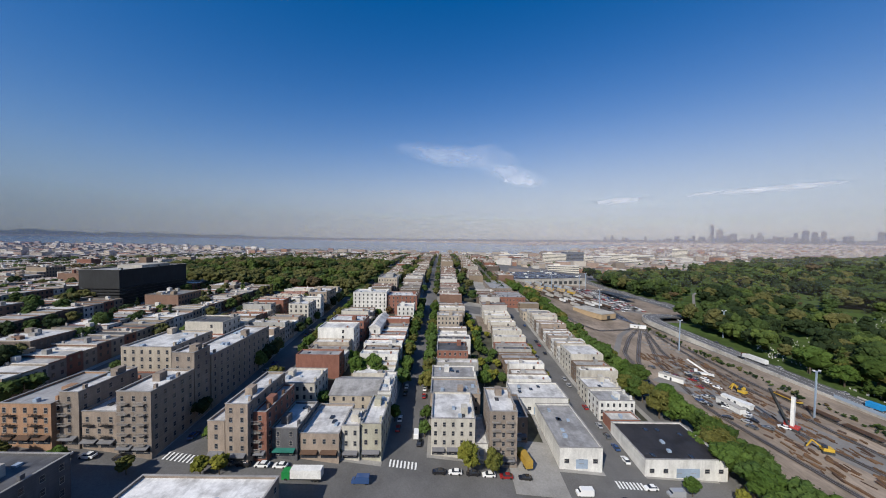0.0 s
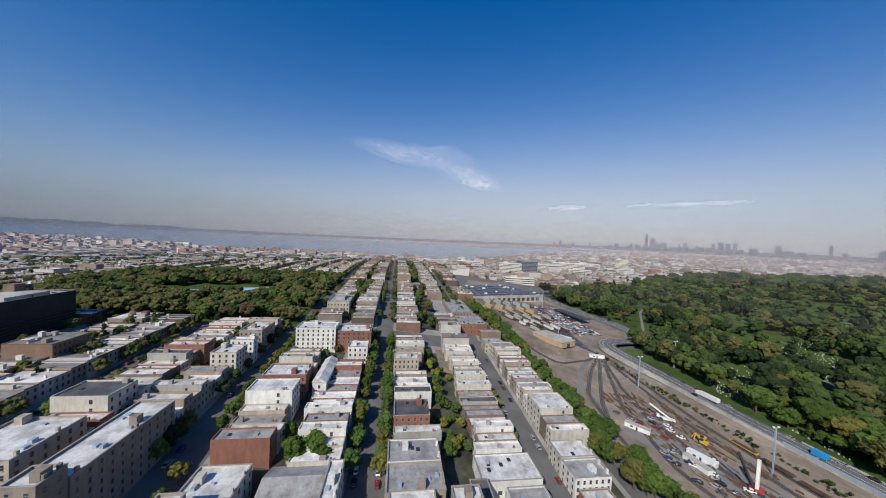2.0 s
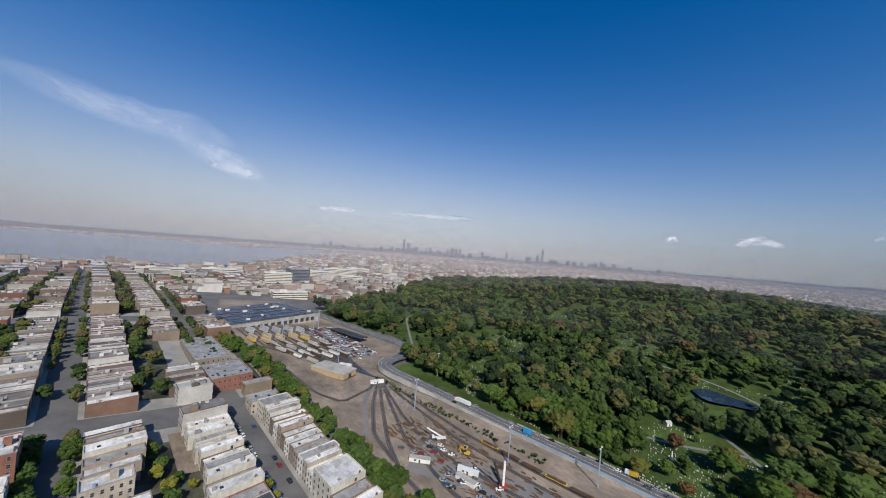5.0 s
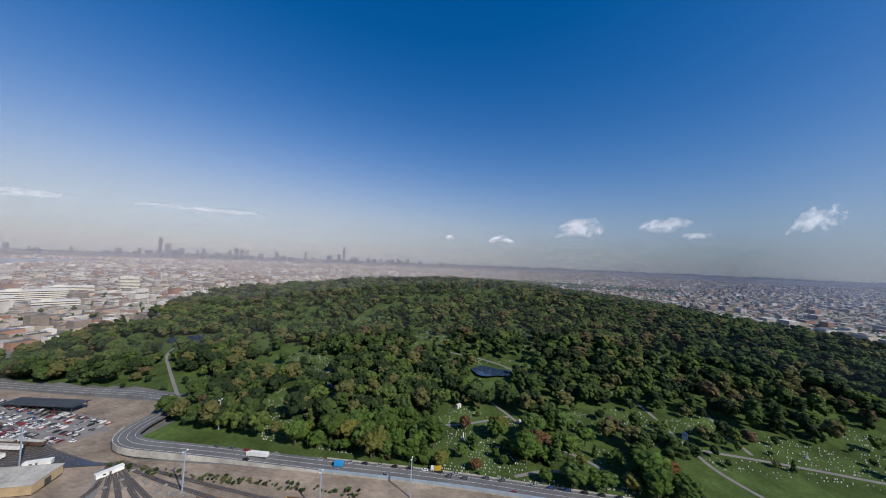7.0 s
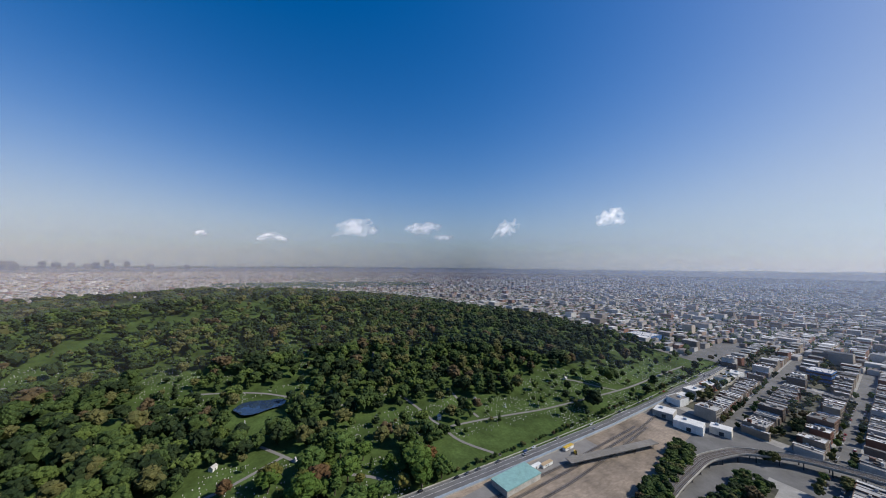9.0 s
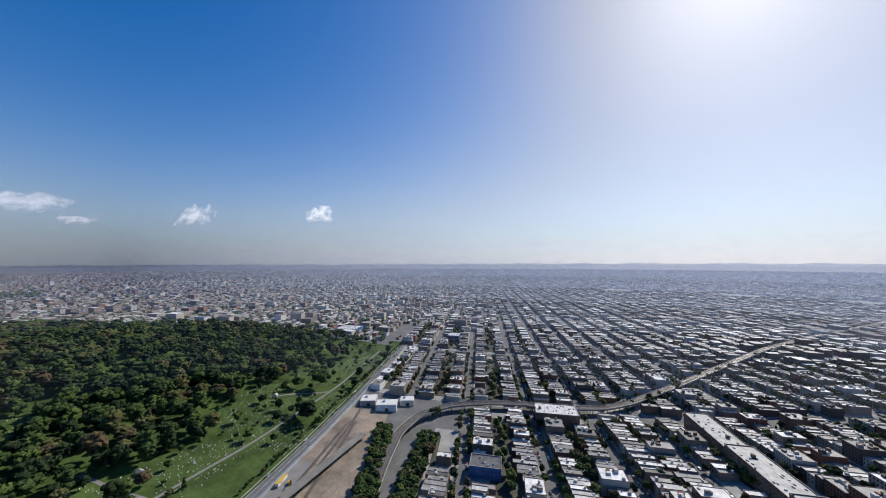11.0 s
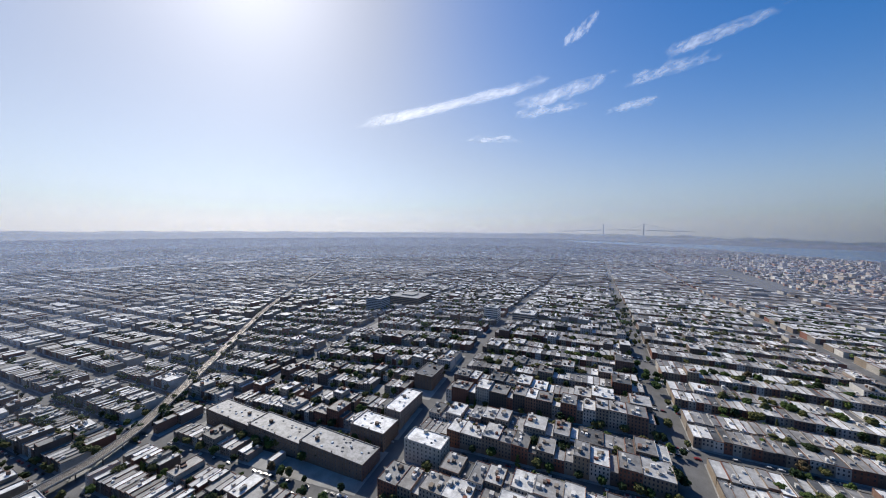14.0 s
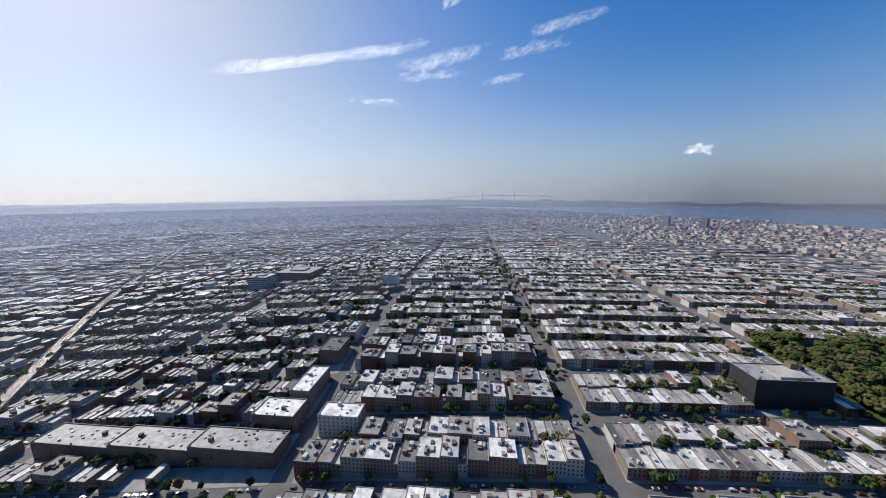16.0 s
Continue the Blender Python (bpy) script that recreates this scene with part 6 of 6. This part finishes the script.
# the nearer row houses, each a thing of its own
TONES = ["cream", "tan", "red", "white", "buff", "taupe", "grey", "buff", "cream", "white", "brown"]
RTONES = ["silver", "silver", "grey", "white_roof", "silver", "white_roof", "dark", "silver", "grey"]
for a, b_, y0, y1, h, side in NEAR_HOUSES:
    x, y, W, D = (a + b_) / 2, (y0 + y1) / 2, b_ - a, y1 - y0
    wt, rt = TONES[int(hrng.integers(0, len(TONES)))], RTONES[int(hrng.integers(0, len(RTONES)))]
    zs = ground_z([a, b_, a, b_], [y0, y0, y1, y1])
    e = empty("row_house", x, y, float(zs.mean()))
    tagged(e, {"cream": "cream", "tan": "tan brick", "red": "red brick", "white": "white stuccoed", "buff": "buff brick", "taupe": "grey-brown brick", "grey": "grey stuccoed", "brown": "brown brick"}[wt] + " row house with a flat " + {"silver": "silver", "grey": "grey", "white_roof": "white", "dark": "dark"}[rt] + " roof", "row house", "row houses")
    h = h + hrng.choice([0, 0, 0, 1.2, 2.6, -1.0])
    shell(e, W, D, h, float(zs.mean() - zs.min()) + 1.5, WALL_M[wt], ROOF_M[rt], False)
    storeys = max(2, int(round(h / 3.2)))
    fh = h / storeys
    face, back = ("w", "e") if side else ("e", "w")
    seen = "e" if x < 10 else "w"
    for k in range(storeys):
        for i in range(2 if D < 9 else 4):
            n_ = 2 if D < 9 else 4
            c = (i + 0.5 - n_ / 2) * D / n_
            put_window(e, W / 2 if seen == "e" else -W / 2, c, k * fh + fh * 0.3, seen, 0.95, 1.5)
    if y1 > 60 and hrng.random() < 0.3 or D > 9:
        for k in range(storeys):
            put_window(e, W * 0.2, -D / 2, k * fh + fh * 0.3, "s", 1.1, 1.6)
    cx_, cy_ = hrng.uniform(-W / 2 + 1.5, W / 2 - 4), hrng.uniform(-D / 2 + 0.6, D / 2 - 2.2)
    box_part(e, "roof_hatch", M_TRIM, cx_, cx_ + hrng.uniform(1, 2.8), cy_, cy_ + 1.5, h, h + hrng.uniform(0.5, 2.4))
    if hrng.random() < 0.7:
        box_part(e, "chimney", WALL_M["red"], W * 0.3, W * 0.3 + 0.8, -D / 2 + 0.05, -D / 2 + 0.6, h, h + 1.7)
    if hrng.random() < 0.35:
        box_part(e, "skylight", M_GLASS, -W * 0.3, -W * 0.3 + 1.3, -0.6, 0.8, h, h + 0.4)

# the cleared lot of bare earth, the little lawn, zebra crossings and stop lines
s_ = Soup()
s_.add(*draped(np.linspace(42, 67, 5), np.linspace(143, 181, 6), 0.5))
s_.thing("cleared_lot", M_DIRT, "cleared building lot of bare orange earth", "ground", kind="structure")
s_ = Soup()
s_.add(*draped(np.linspace(-24, -11, 4), np.linspace(112, 132, 4), 0.5))
s_.thing("lawn", M_GRASS, "small bright lawn beside a white house", "lawn", kind="structure")
s_ = Soup()
s_.add(*draped(np.linspace(37, 55, 4), np.linspace(-2, 24, 5), 0.35))
s_.thing("parking_yard", M_WALK, "concrete yard beside the warehouse", "ground", kind="structure")
for sx_, wid, yy in ((0, 10, 5), (79.2, 11, 6), (-68, 11, -4), (79.2, 11, -12)):
    n = int(wid / 1.25)
    ze = empty("zebra_crossing", sx_, yy, gz(sx_, yy))
    tagged(ze, "white zebra crossing across the side street", "road marking", "zebra crossings")
    for i in range(n):
        x = -wid / 2 + i * 1.25
        z1, z2 = gz(sx_ + x, yy - 1.6) - gz(sx_, yy), gz(sx_ + x, yy + 1.6) - gz(sx_, yy)
        s_ = Soup()
        s_.quad((x, -1.6, z1 + 0.12), (x + 0.6, -1.6, z1 + 0.12), (x + 0.6, 1.6, z2 + 0.12), (x, 1.6, z2 + 0.12))
        s_.thing("stripe", M_LINE, parent=ze)

# ---------------------------------------------------------------- vehicles
M_TYRE = plain("tyre rubber", (0.02, 0.02, 0.02), 0.9)
CAR_M = {}
for nm, c in {"white": (0.75, 0.75, 0.74), "black": (0.015, 0.015, 0.018), "silver": (0.42, 0.43, 0.44), "grey": (0.14, 0.145, 0.15), "red": (0.25, 0.02, 0.02), "blue": (0.03, 0.07, 0.18)}.items():
    m, _nt, b = mat(nm + " car paint", 0.25, 0.3 if nm in ("silver", "grey") else 0.0, 0.5)
    b.inputs["Base Color"].default_value = (*c, 1)
    b.inputs["Coat Weight"].default_value = 0.6
    CAR_M[nm] = m
CARS = {}


def loft(s_, secs):
    """Cross sections (y, half width, z0, z1) joined into a body."""
    v = []
    for y, w, z0, z1 in secs:
        v += [(-w, y, z0), (w, y, z0), (w * 0.94, y, z1), (-w * 0.94, y, z1)]
    f = []
    for i in range(len(secs) - 1):
        o = i * 4
        f += [(o + j, o + (j + 1) % 4, o + 4 + (j + 1) % 4, o + 4 + j) for j in range(4)]
    f += [(3, 2, 1, 0), tuple(len(v) - 4 + j for j in range(4))]
    s_.add(v, f)


def wheel_mesh():
    s_ = Soup()
    a = np.linspace(0, 2 * math.pi, 13)[:-1]
    v = np.concatenate([np.c_[np.full(12, -0.12), np.cos(a) * 0.33, np.sin(a) * 0.33], np.c_[np.full(12, 0.12), np.cos(a) * 0.33, np.sin(a) * 0.33]])
    k_ = np.arange(12)
    s_.add(v, np.stack([k_, (k_ + 1) % 12, (k_ + 1) % 12 + 12, k_ + 12], 1))
    s_.add(np.r_[v[12:], [[0.12, 0, 0]]], [(i, (i + 1) % 12, 12) for i in range(12)])
    s_.add(np.r_[v[:12], [[-0.12, 0, 0]]], [((i + 1) % 12, i, 12) for i in range(12)])
    return s_.mesh("wheel", M_TYRE)


WHEEL = wheel_mesh()


def car(x, y, rz, tone, kind="car", lift=0.08):
    z = gz(x, y) + lift
    key = (tone, kind)
    if key in CARS:
        return copy_thing(CARS[key], pose(x, y, z, 0, 0, rz))
    e = empty(kind, x, y, z, rz)
    tagged(e, {"car": f"{tone} saloon car parked at the kerb", "van": f"{tone} delivery van at the kerb"}[kind], kind, kind + "s in the streets")
    s_ = Soup()
    if kind == "car":
        loft(s_, [(-2.25, 0.78, 0.35, 0.72), (-2.1, 0.88, 0.25, 0.92), (-0.9, 0.91, 0.22, 0.98), (1.1, 0.91, 0.22, 0.96), (2.0, 0.88, 0.25, 0.82), (2.25, 0.74, 0.35, 0.62)])
        s_.thing("body", CAR_M[tone], parent=e)
        s_ = Soup()
        loft(s_, [(-1.9, 0.80, 0.9, 0.94), (-1.25, 0.80, 0.94, 1.36), (0.35, 0.80, 0.94, 1.40), (1.15, 0.80, 0.92, 0.96)])
        s_.thing("glasshouse", M_GLASS, parent=e)
        s_ = Soup()
        loft(s_, [(-1.2, 0.72, 1.36, 1.41), (-0.4, 0.74, 1.39, 1.46), (0.3, 0.72, 1.38, 1.43)])
        s_.thing("roof", CAR_M[tone], parent=e)
        axles = (-1.4, 1.4)
    else:
        loft(s_, [(-2.8, 0.95, 0.4, 2.2), (-2.7, 1.0, 0.3, 2.3), (1.3, 1.0, 0.3, 2.3), (1.9, 0.98, 0.3, 1.35), (2.7, 0.92, 0.35, 1.15)])
        s_.thing("body", CAR_M[tone], parent=e)
        s_ = Soup()
        s_.add([(-0.9, 1.42, 2.05), (0.9, 1.42, 2.05), (0.86, 1.95, 1.42), (-0.86, 1.95, 1.42)], [(3, 2, 1, 0)])
        s_.thing("windscreen", M_GLASS, parent=e)
        axles = (-1.8, 1.8)
    for ax in axles:
        for wx_ in (-0.84, 0.84):
            o = new("wheel", WHEEL)
            o.parent = e
            o.location = (wx_, ax, 0.33)
    CARS[key] = e
    return e


TINTS = ["black", "white", "silver", "grey", "white", "black", "red", "grey", "silver", "blue"]
vr = np.random.default_rng(31)
# parked along the near side of the avenue and in the side streets
for x, tone in ((12, "black"), (17.5, "white"), (23.5, "black"), (29, "white"), (35, "red"), (41.5, "black"), (85, "white"), (-60, "black"), (-54.5, "grey"), (-49.5, "black"), (-44, "white"), (-38.5, "white"), (-84, "black"), (-93, "white"), (-99.5, "white")):
    car(x, ave_a(x) + 7.2, 90, tone)
for x, tone in ((60, "white"), (92, "silver"), (-12.5, "blue")):
    car(x, ave_a(x) + (2.5 if tone != "silver" else 5), 90, tone, "van")
car(72, -1.5, 90, "black")
car(3, 20, 2, "white", "van")
for y in np.arange(16, 176, 6.2):
    for x in (-4.4, 4.4):
        if vr.random() < 0.62:
            car(x, y, 0, TINTS[int(vr.integers(0, 10))])
for y in np.arange(18, 195, 7.0):
    for x in (75.2, 83.4):
        if vr.random() < 0.45:
            car(x, y, 0, TINTS[int(vr.integers(0, 10))])
for y in np.arange(5, 170, 7.5):
    if vr.random() < 0.45:
        car(-71.5, y, 0, TINTS[int(vr.integers(0, 10))])
for y in np.arange(-700, 180, 11.0):
    xr = float(np.interp(y, [-740, -620, -500, -380, -250, -140, -30, 23, 76, 150, 180], [271, 262, 257, 252, 250, 249, 249, 246, 241, 233, 227]))
    hr = float(np.interp(y, [-740, 76, 150, 190], [.5, 1, 2.2, 4.2]))
    if vr.random() < 0.6:
        car(xr + 5.6, y, 0, TINTS[int(vr.integers(0, 10))], "car", hr + 0.1)
    if vr.random() < 0.25:
        car(xr + vr.choice([-5.0, -1.6, 2.0]), y + 4, 0, TINTS[int(vr.integers(0, 10))], "car", hr + 0.1)
for _ in range(34):
    x, y = vr.uniform(150, 178), vr.uniform(45, 110)
    car(x, y, vr.uniform(20, 60), TINTS[int(vr.integers(0, 10))], "car", 0.5)
for _ in range(24):
    x, y = vr.uniform(200, 236), vr.uniform(255, 345)
    car(x, y, vr.choice([8, 98]), TINTS[int(vr.integers(0, 10))], "car", 0.5)


def lorry(name, label, x, y, rz, length, box_m, cab_m, lift=0.1):
    e = empty(name, x, y, gz(x, y) + lift, rz)
    tagged(e, label, name.replace("_", " "))
    box_part(e, "body", box_m, -1.25, 1.25, -length / 2, length / 2 - 2.6, 0.9, 3.6)
    box_part(e, "cab", cab_m, -1.2, 1.2, length / 2 - 2.4, length / 2, 0.6, 2.9)
    box_part(e, "windscreen", M_GLASS, -1.05, 1.05, length / 2 - 0.1, length / 2 + 0.04, 1.7, 2.6)
    box_part(e, "chassis", M_DARK, -1.0, 1.0, -length / 2, length / 2 - 0.2, 0.5, 0.9)
    for ax in (-length / 2 + 1.4, -length / 2 + 2.6, length / 2 - 1.3):
        for wx_ in (-1.05, 1.05):
            o = new("wheel", WHEEL)
            o.parent = e
            o.matrix_basis = pose(wx_, ax, 0.5) @ Matrix.Scale(1.5, 4)


lorry("box_truck", "white-sided truck with a green cab on the avenue", -30, ave_a(-30) + 3, 90, 12, M_WHITE, plain("green cab paint", (0.02, 0.22, 0.06), 0.4))
lorry("articulated_lorry", "long white articulated lorry on the road", 236, 124, 4, 16, M_WHITE, M_WHITE, 1.9)
lorry("box_truck", "yellow box truck parked by the cemetery", 254.5, -4, 0, 7.5, M_YEL, M_WHITE, 0.9)
lorry("school_bus", "yellow school bus parked in the yard", 43, 12, 10, 9, plain("bus yellow", (0.42, 0.27, 0.05), 0.5), plain("bus yellow", (0.42, 0.27, 0.05), 0.5), 0.4)
# cars far along the streets, too many to tell apart
pc = Soup()
for x in STREETS[2:22]:
    for y in np.arange(-720, 180, 6.3):
        xx = x + float(warp(y))
        if near(xx, y) > 800 or (-12 < y and xx > -80) or taken(xx, y) or min(abs(y - a_) for a_ in AVES) < 10:
            continue
        for off in (-4.3, 4.3):
            if vr.random() < 0.55:
                z = gz(xx + off, y)
                pc.box(xx + off - 0.9, xx + off + 0.9, y - 2.2, y + 2.2, z + 0.25, z + 0.95)
                pc.box(xx + off - 0.78, xx + off + 0.78, y - 1.4, y + 0.9, z + 0.95, z + 1.42)
for lx in (207, 213, 222, 228, 237, 243):
    for ly in np.arange(262, 376, 2.9):
        if vr.random() < 0.66:
            z = gz(lx, ly) + 0.4
            pc.box(lx - 2.2, lx + 2.2, ly - 0.9, ly + 0.9, z + 0.25, z + 0.95)
            pc.box(lx - 1.4, lx + 0.9, ly - 0.78, ly + 0.78, z + 0.95, z + 1.42)
M_FARCAR = surface("car paints", [(0.6, 0.6, 0.6), (0.03, 0.03, 0.035), (0.3, 0.31, 0.32), (0.1, 0.1, 0.11), (0.02, 0.02, 0.02), (0.2, 0.03, 0.03)], island, 1, 0.1, 0.1, rough=0.3, rel=0, spec=0.5)
pc.thing("parked_cars", M_FARCAR, "lines of parked cars along the far streets", "cars", "stuff")

# ---------------------------------------------------------------- haze painted on shells, and clouds
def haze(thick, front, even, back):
    """Haze painted on a clear shell: tones for sun before, above and behind."""
    m = bpy.data.materials.new("painted haze shell")
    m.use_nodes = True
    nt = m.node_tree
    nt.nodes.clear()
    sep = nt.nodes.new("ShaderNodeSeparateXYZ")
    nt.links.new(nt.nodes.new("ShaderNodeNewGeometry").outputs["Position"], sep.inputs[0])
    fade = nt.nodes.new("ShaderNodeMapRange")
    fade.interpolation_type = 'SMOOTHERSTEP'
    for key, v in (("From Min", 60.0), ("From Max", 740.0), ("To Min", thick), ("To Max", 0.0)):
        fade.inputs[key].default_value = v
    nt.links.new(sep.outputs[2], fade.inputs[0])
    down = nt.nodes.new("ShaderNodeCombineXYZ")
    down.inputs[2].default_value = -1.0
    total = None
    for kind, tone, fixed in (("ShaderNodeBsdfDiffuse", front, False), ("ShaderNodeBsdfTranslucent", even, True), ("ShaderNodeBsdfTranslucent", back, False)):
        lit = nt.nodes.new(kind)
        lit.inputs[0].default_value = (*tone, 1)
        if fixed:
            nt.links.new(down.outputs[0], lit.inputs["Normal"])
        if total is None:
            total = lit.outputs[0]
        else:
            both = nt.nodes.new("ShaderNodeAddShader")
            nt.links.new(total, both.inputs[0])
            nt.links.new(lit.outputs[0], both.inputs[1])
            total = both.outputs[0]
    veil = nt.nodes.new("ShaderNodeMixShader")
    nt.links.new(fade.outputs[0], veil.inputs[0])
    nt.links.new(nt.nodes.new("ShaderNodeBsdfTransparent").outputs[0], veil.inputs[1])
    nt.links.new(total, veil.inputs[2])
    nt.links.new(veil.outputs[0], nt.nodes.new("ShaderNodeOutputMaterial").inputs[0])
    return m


# rings added round the place to pale and tint what lies beyond them
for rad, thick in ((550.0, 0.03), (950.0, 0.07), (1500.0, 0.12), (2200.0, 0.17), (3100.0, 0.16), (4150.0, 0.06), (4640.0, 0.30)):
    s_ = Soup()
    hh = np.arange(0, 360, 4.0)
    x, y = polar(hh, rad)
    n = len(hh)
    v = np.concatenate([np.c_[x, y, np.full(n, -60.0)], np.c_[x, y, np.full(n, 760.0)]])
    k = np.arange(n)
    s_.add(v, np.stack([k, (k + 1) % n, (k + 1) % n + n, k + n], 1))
    ob = s_.thing("haze_layer", haze(thick, *(((0.22, 0.195, 0.195), (0.26, 0.255, 0.27), (0.27, 0.25, 0.23)) if rad > 4500 else ((0.35, 0.32, 0.32), (0.17, 0.20, 0.27), (0.08, 0.11, 0.17)))), "see-through shell painted to imitate haze in the air", "haze", kind="structure")
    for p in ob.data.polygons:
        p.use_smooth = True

def cloud_mat(name, scale, gain, sharp, cut):
    """Cloud in the air: dense in the middle of its sheet, torn by noise towards the edges."""
    m = bpy.data.materials.new(name)
    m.use_nodes = True
    nt = m.node_tree
    nt.nodes.clear()

    def calc(op, a, b_=None):
        n = nt.nodes.new("ShaderNodeMath")
        n.operation = op
        for i, v in enumerate((a, b_)):
            if isinstance(v, (int, float)):
                n.inputs[i].default_value = v
            elif v is not None:
                nt.links.new(v, n.inputs[i])
        return n.outputs[0]

    su = nt.nodes.new("ShaderNodeSeparateXYZ")
    nt.links.new(nt.nodes.new("ShaderNodeUVMap").outputs[0], su.inputs[0])
    ex = calc('MULTIPLY', calc('MULTIPLY', su.outputs[0], calc('SUBTRACT', 1.0, su.outputs[0])), 4.0)
    ey = calc('MULTIPLY', calc('MULTIPLY', su.outputs[1], calc('SUBTRACT', 1.0, su.outputs[1])), 4.0)
    edge = calc('MULTIPLY', calc('POWER', ex, 0.6), calc('POWER', ey, 0.9))
    stretch = nt.nodes.new("ShaderNodeMapping")
    stretch.inputs["Scale"].default_value = scale
    nt.links.new(nt.nodes.new("ShaderNodeUVMap").outputs[0], stretch.inputs[0])
    tex = nt.nodes.new("ShaderNodeTexNoise")
    tex.noise_dimensions = '4D'
    tex.inputs["Scale"].default_value, tex.inputs["Detail"].default_value, tex.inputs["Roughness"].default_value = 1.0, 7.0, 0.62
    nt.links.new(stretch.outputs[0], tex.inputs["Vector"])
    nt.links.new(calc('MULTIPLY', nt.nodes.new("ShaderNodeObjectInfo").outputs["Random"], 60.0), tex.inputs["W"])
    wisp = tex.outputs[0]
    dens = calc('MULTIPLY', calc('SUBTRACT', calc('ADD', edge, calc('MULTIPLY', calc('SUBTRACT', wisp, 0.5), gain)), cut), sharp)
    lim = nt.nodes.new("ShaderNodeClamp")
    nt.links.new(calc('MULTIPLY', dens, calc('MINIMUM', calc('MULTIPLY', edge, 4.0), 1.0)), lim.inputs[0])
    lim.inputs[2].default_value = 0.95
    both, veil = nt.nodes.new("ShaderNodeAddShader"), nt.nodes.new("ShaderNodeMixShader")
    for n, kind in enumerate(("ShaderNodeBsdfDiffuse", "ShaderNodeBsdfTranslucent")):
        lit = nt.nodes.new(kind)
        lit.inputs[0].default_value = (0.76, 0.755, 0.76, 1)
        nt.links.new(lit.outputs[0], both.inputs[n])
    nt.links.new(lim.outputs[0], veil.inputs[0])
    nt.links.new(nt.nodes.new("ShaderNodeBsdfTransparent").outputs[0], veil.inputs[1])
    nt.links.new(both.outputs[0], veil.inputs[2])
    nt.links.new(veil.outputs[0], nt.nodes.new("ShaderNodeOutputMaterial").inputs[0])
    return m


M_CIRRUS = cloud_mat("thin ice cloud", (7.0, 2.2, 1.0), 2.6, 0.5, 0.55)
M_CUMULUS = cloud_mat("fair-weather cloud", (4.2, 2.6, 1.0), 3.0, 1.15, 0.40)


def streak(pts, half, d=4750.0, turn=0.0, m=None, label="thin white wisp of high cloud"):
    """A sheet of thin cloud along points given as heading and elevation, so many degrees wide."""
    me = bpy.data.meshes.new("cloud_streak")
    v, f, uvs = [], [], []
    n = len(pts)
    mid = sum(p[0] for p in pts) / n
    for i, (h, e) in enumerate(pts):
        far = d * (1 + turn * radians(h - mid))
        for s_ in (-1, -0.33, 0.33, 1):
            el = e + s_ * half
            x, y = polar(h + s_ * half * 0.3, far * math.cos(radians(el)))
            v.append((x, y, 140 + far * math.sin(radians(el))))
    for i in range(n - 1):
        for j in range(3):
            f.append((i * 4 + j, i * 4 + j + 1, i * 4 + j + 5, i * 4 + j + 4))
            uvs += [(i / (n - 1), j / 3), (i / (n - 1), (j + 1) / 3), ((i + 1) / (n - 1), (j + 1) / 3), ((i + 1) / (n - 1), j / 3)]
    me.from_pydata(v, [], f)
    layer = me.uv_layers.new(name="UVMap")
    for k_, c in enumerate(uvs):
        layer.data[k_].uv = c
    me.materials.append(m or M_CIRRUS)
    tagged(new("cloud", me), label, "cloud", "clouds")


M_LONG = cloud_mat("long ice cloud", (9.0, 1.6, 1.0), 1.8, 0.6, 0.34)
streak([(-131.5, 17.3), (-127, 18.6), (-123.7, 19.4), (-117.9, 20.8), (-109, 22.5), (-103, 23.5), (-97.5, 24.5)], 1.15, m=M_LONG)
streak([(-107, 20.4), (-100, 21.4), (-93.6, 22.7), (-88, 23.2)], 1.7)
streak([(-104.5, 19.4), (-98, 20.0), (-91, 20.3)], 1.2)
streak([(-113, 16.0), (-107, 16.2), (-101.5, 15.7)], 0.8)
streak([(-88, 22.0), (-82.2, 22.9), (-74, 23.2)], 1.2)
streak([(-84, 24.4), (-78.5, 25.3), (-69, 25.9)], 1.2)
streak([(-97, 28.4), (-94, 29.6), (-90.5, 31.2)], 1.4)
streak([(-90, 18.6), (-86, 19.2), (-82, 19.4)], 0.9)
M_FEATHER = cloud_mat("feathered ice cloud", (3.2, 1.6, 1.0), 2.6, 0.36, 0.40)
streak([(-13, 14.6), (-8, 15.0), (-2, 13.9), (4, 13.2), (9, 13.6), (14, 12.6)], 2.3, m=M_FEATHER)
streak([(5, 12.4), (9, 11.6), (13, 10.4), (18, 9.4)], 2.2, m=M_FEATHER)
streak([(9, 9.6), (14, 9.3), (18, 8.8)], 1.1)
streak([(24, 5.2), (28, 5.5), (34, 5.6)], 0.8)
streak([(35, 5.6), (42, 6.0), (48, 6.0), (55, 6.2)], 0.6)
for hd, el, wide, tall in ((82.4, 4.6, 1.8, 1.2), (91.6, 4.5, 5.2, 1.6), (104.2, 6.7, 8.4, 3.6), (116.0, 6.9, 7.2, 3.0), (119.9, 5.4, 4.0, 1.4), (131.0, 7.0, 5.2, 3.6), (147.4, 8.3, 5.6, 3.2), (-58.7, 6.9, 3.8, 1.8)):
    streak([(hd - wide / 2, el - tall * 0.1), (hd - wide / 4, el), (hd, el + tall * 0.08), (hd + wide / 4, el), (hd + wide / 2, el - tall * 0.15)], tall / 2, 4450.0, 0.8 if 0 < hd < 125 else (-0.8 if hd > 0 else 0.8), M_CUMULUS, "small white fair-weather cloud")
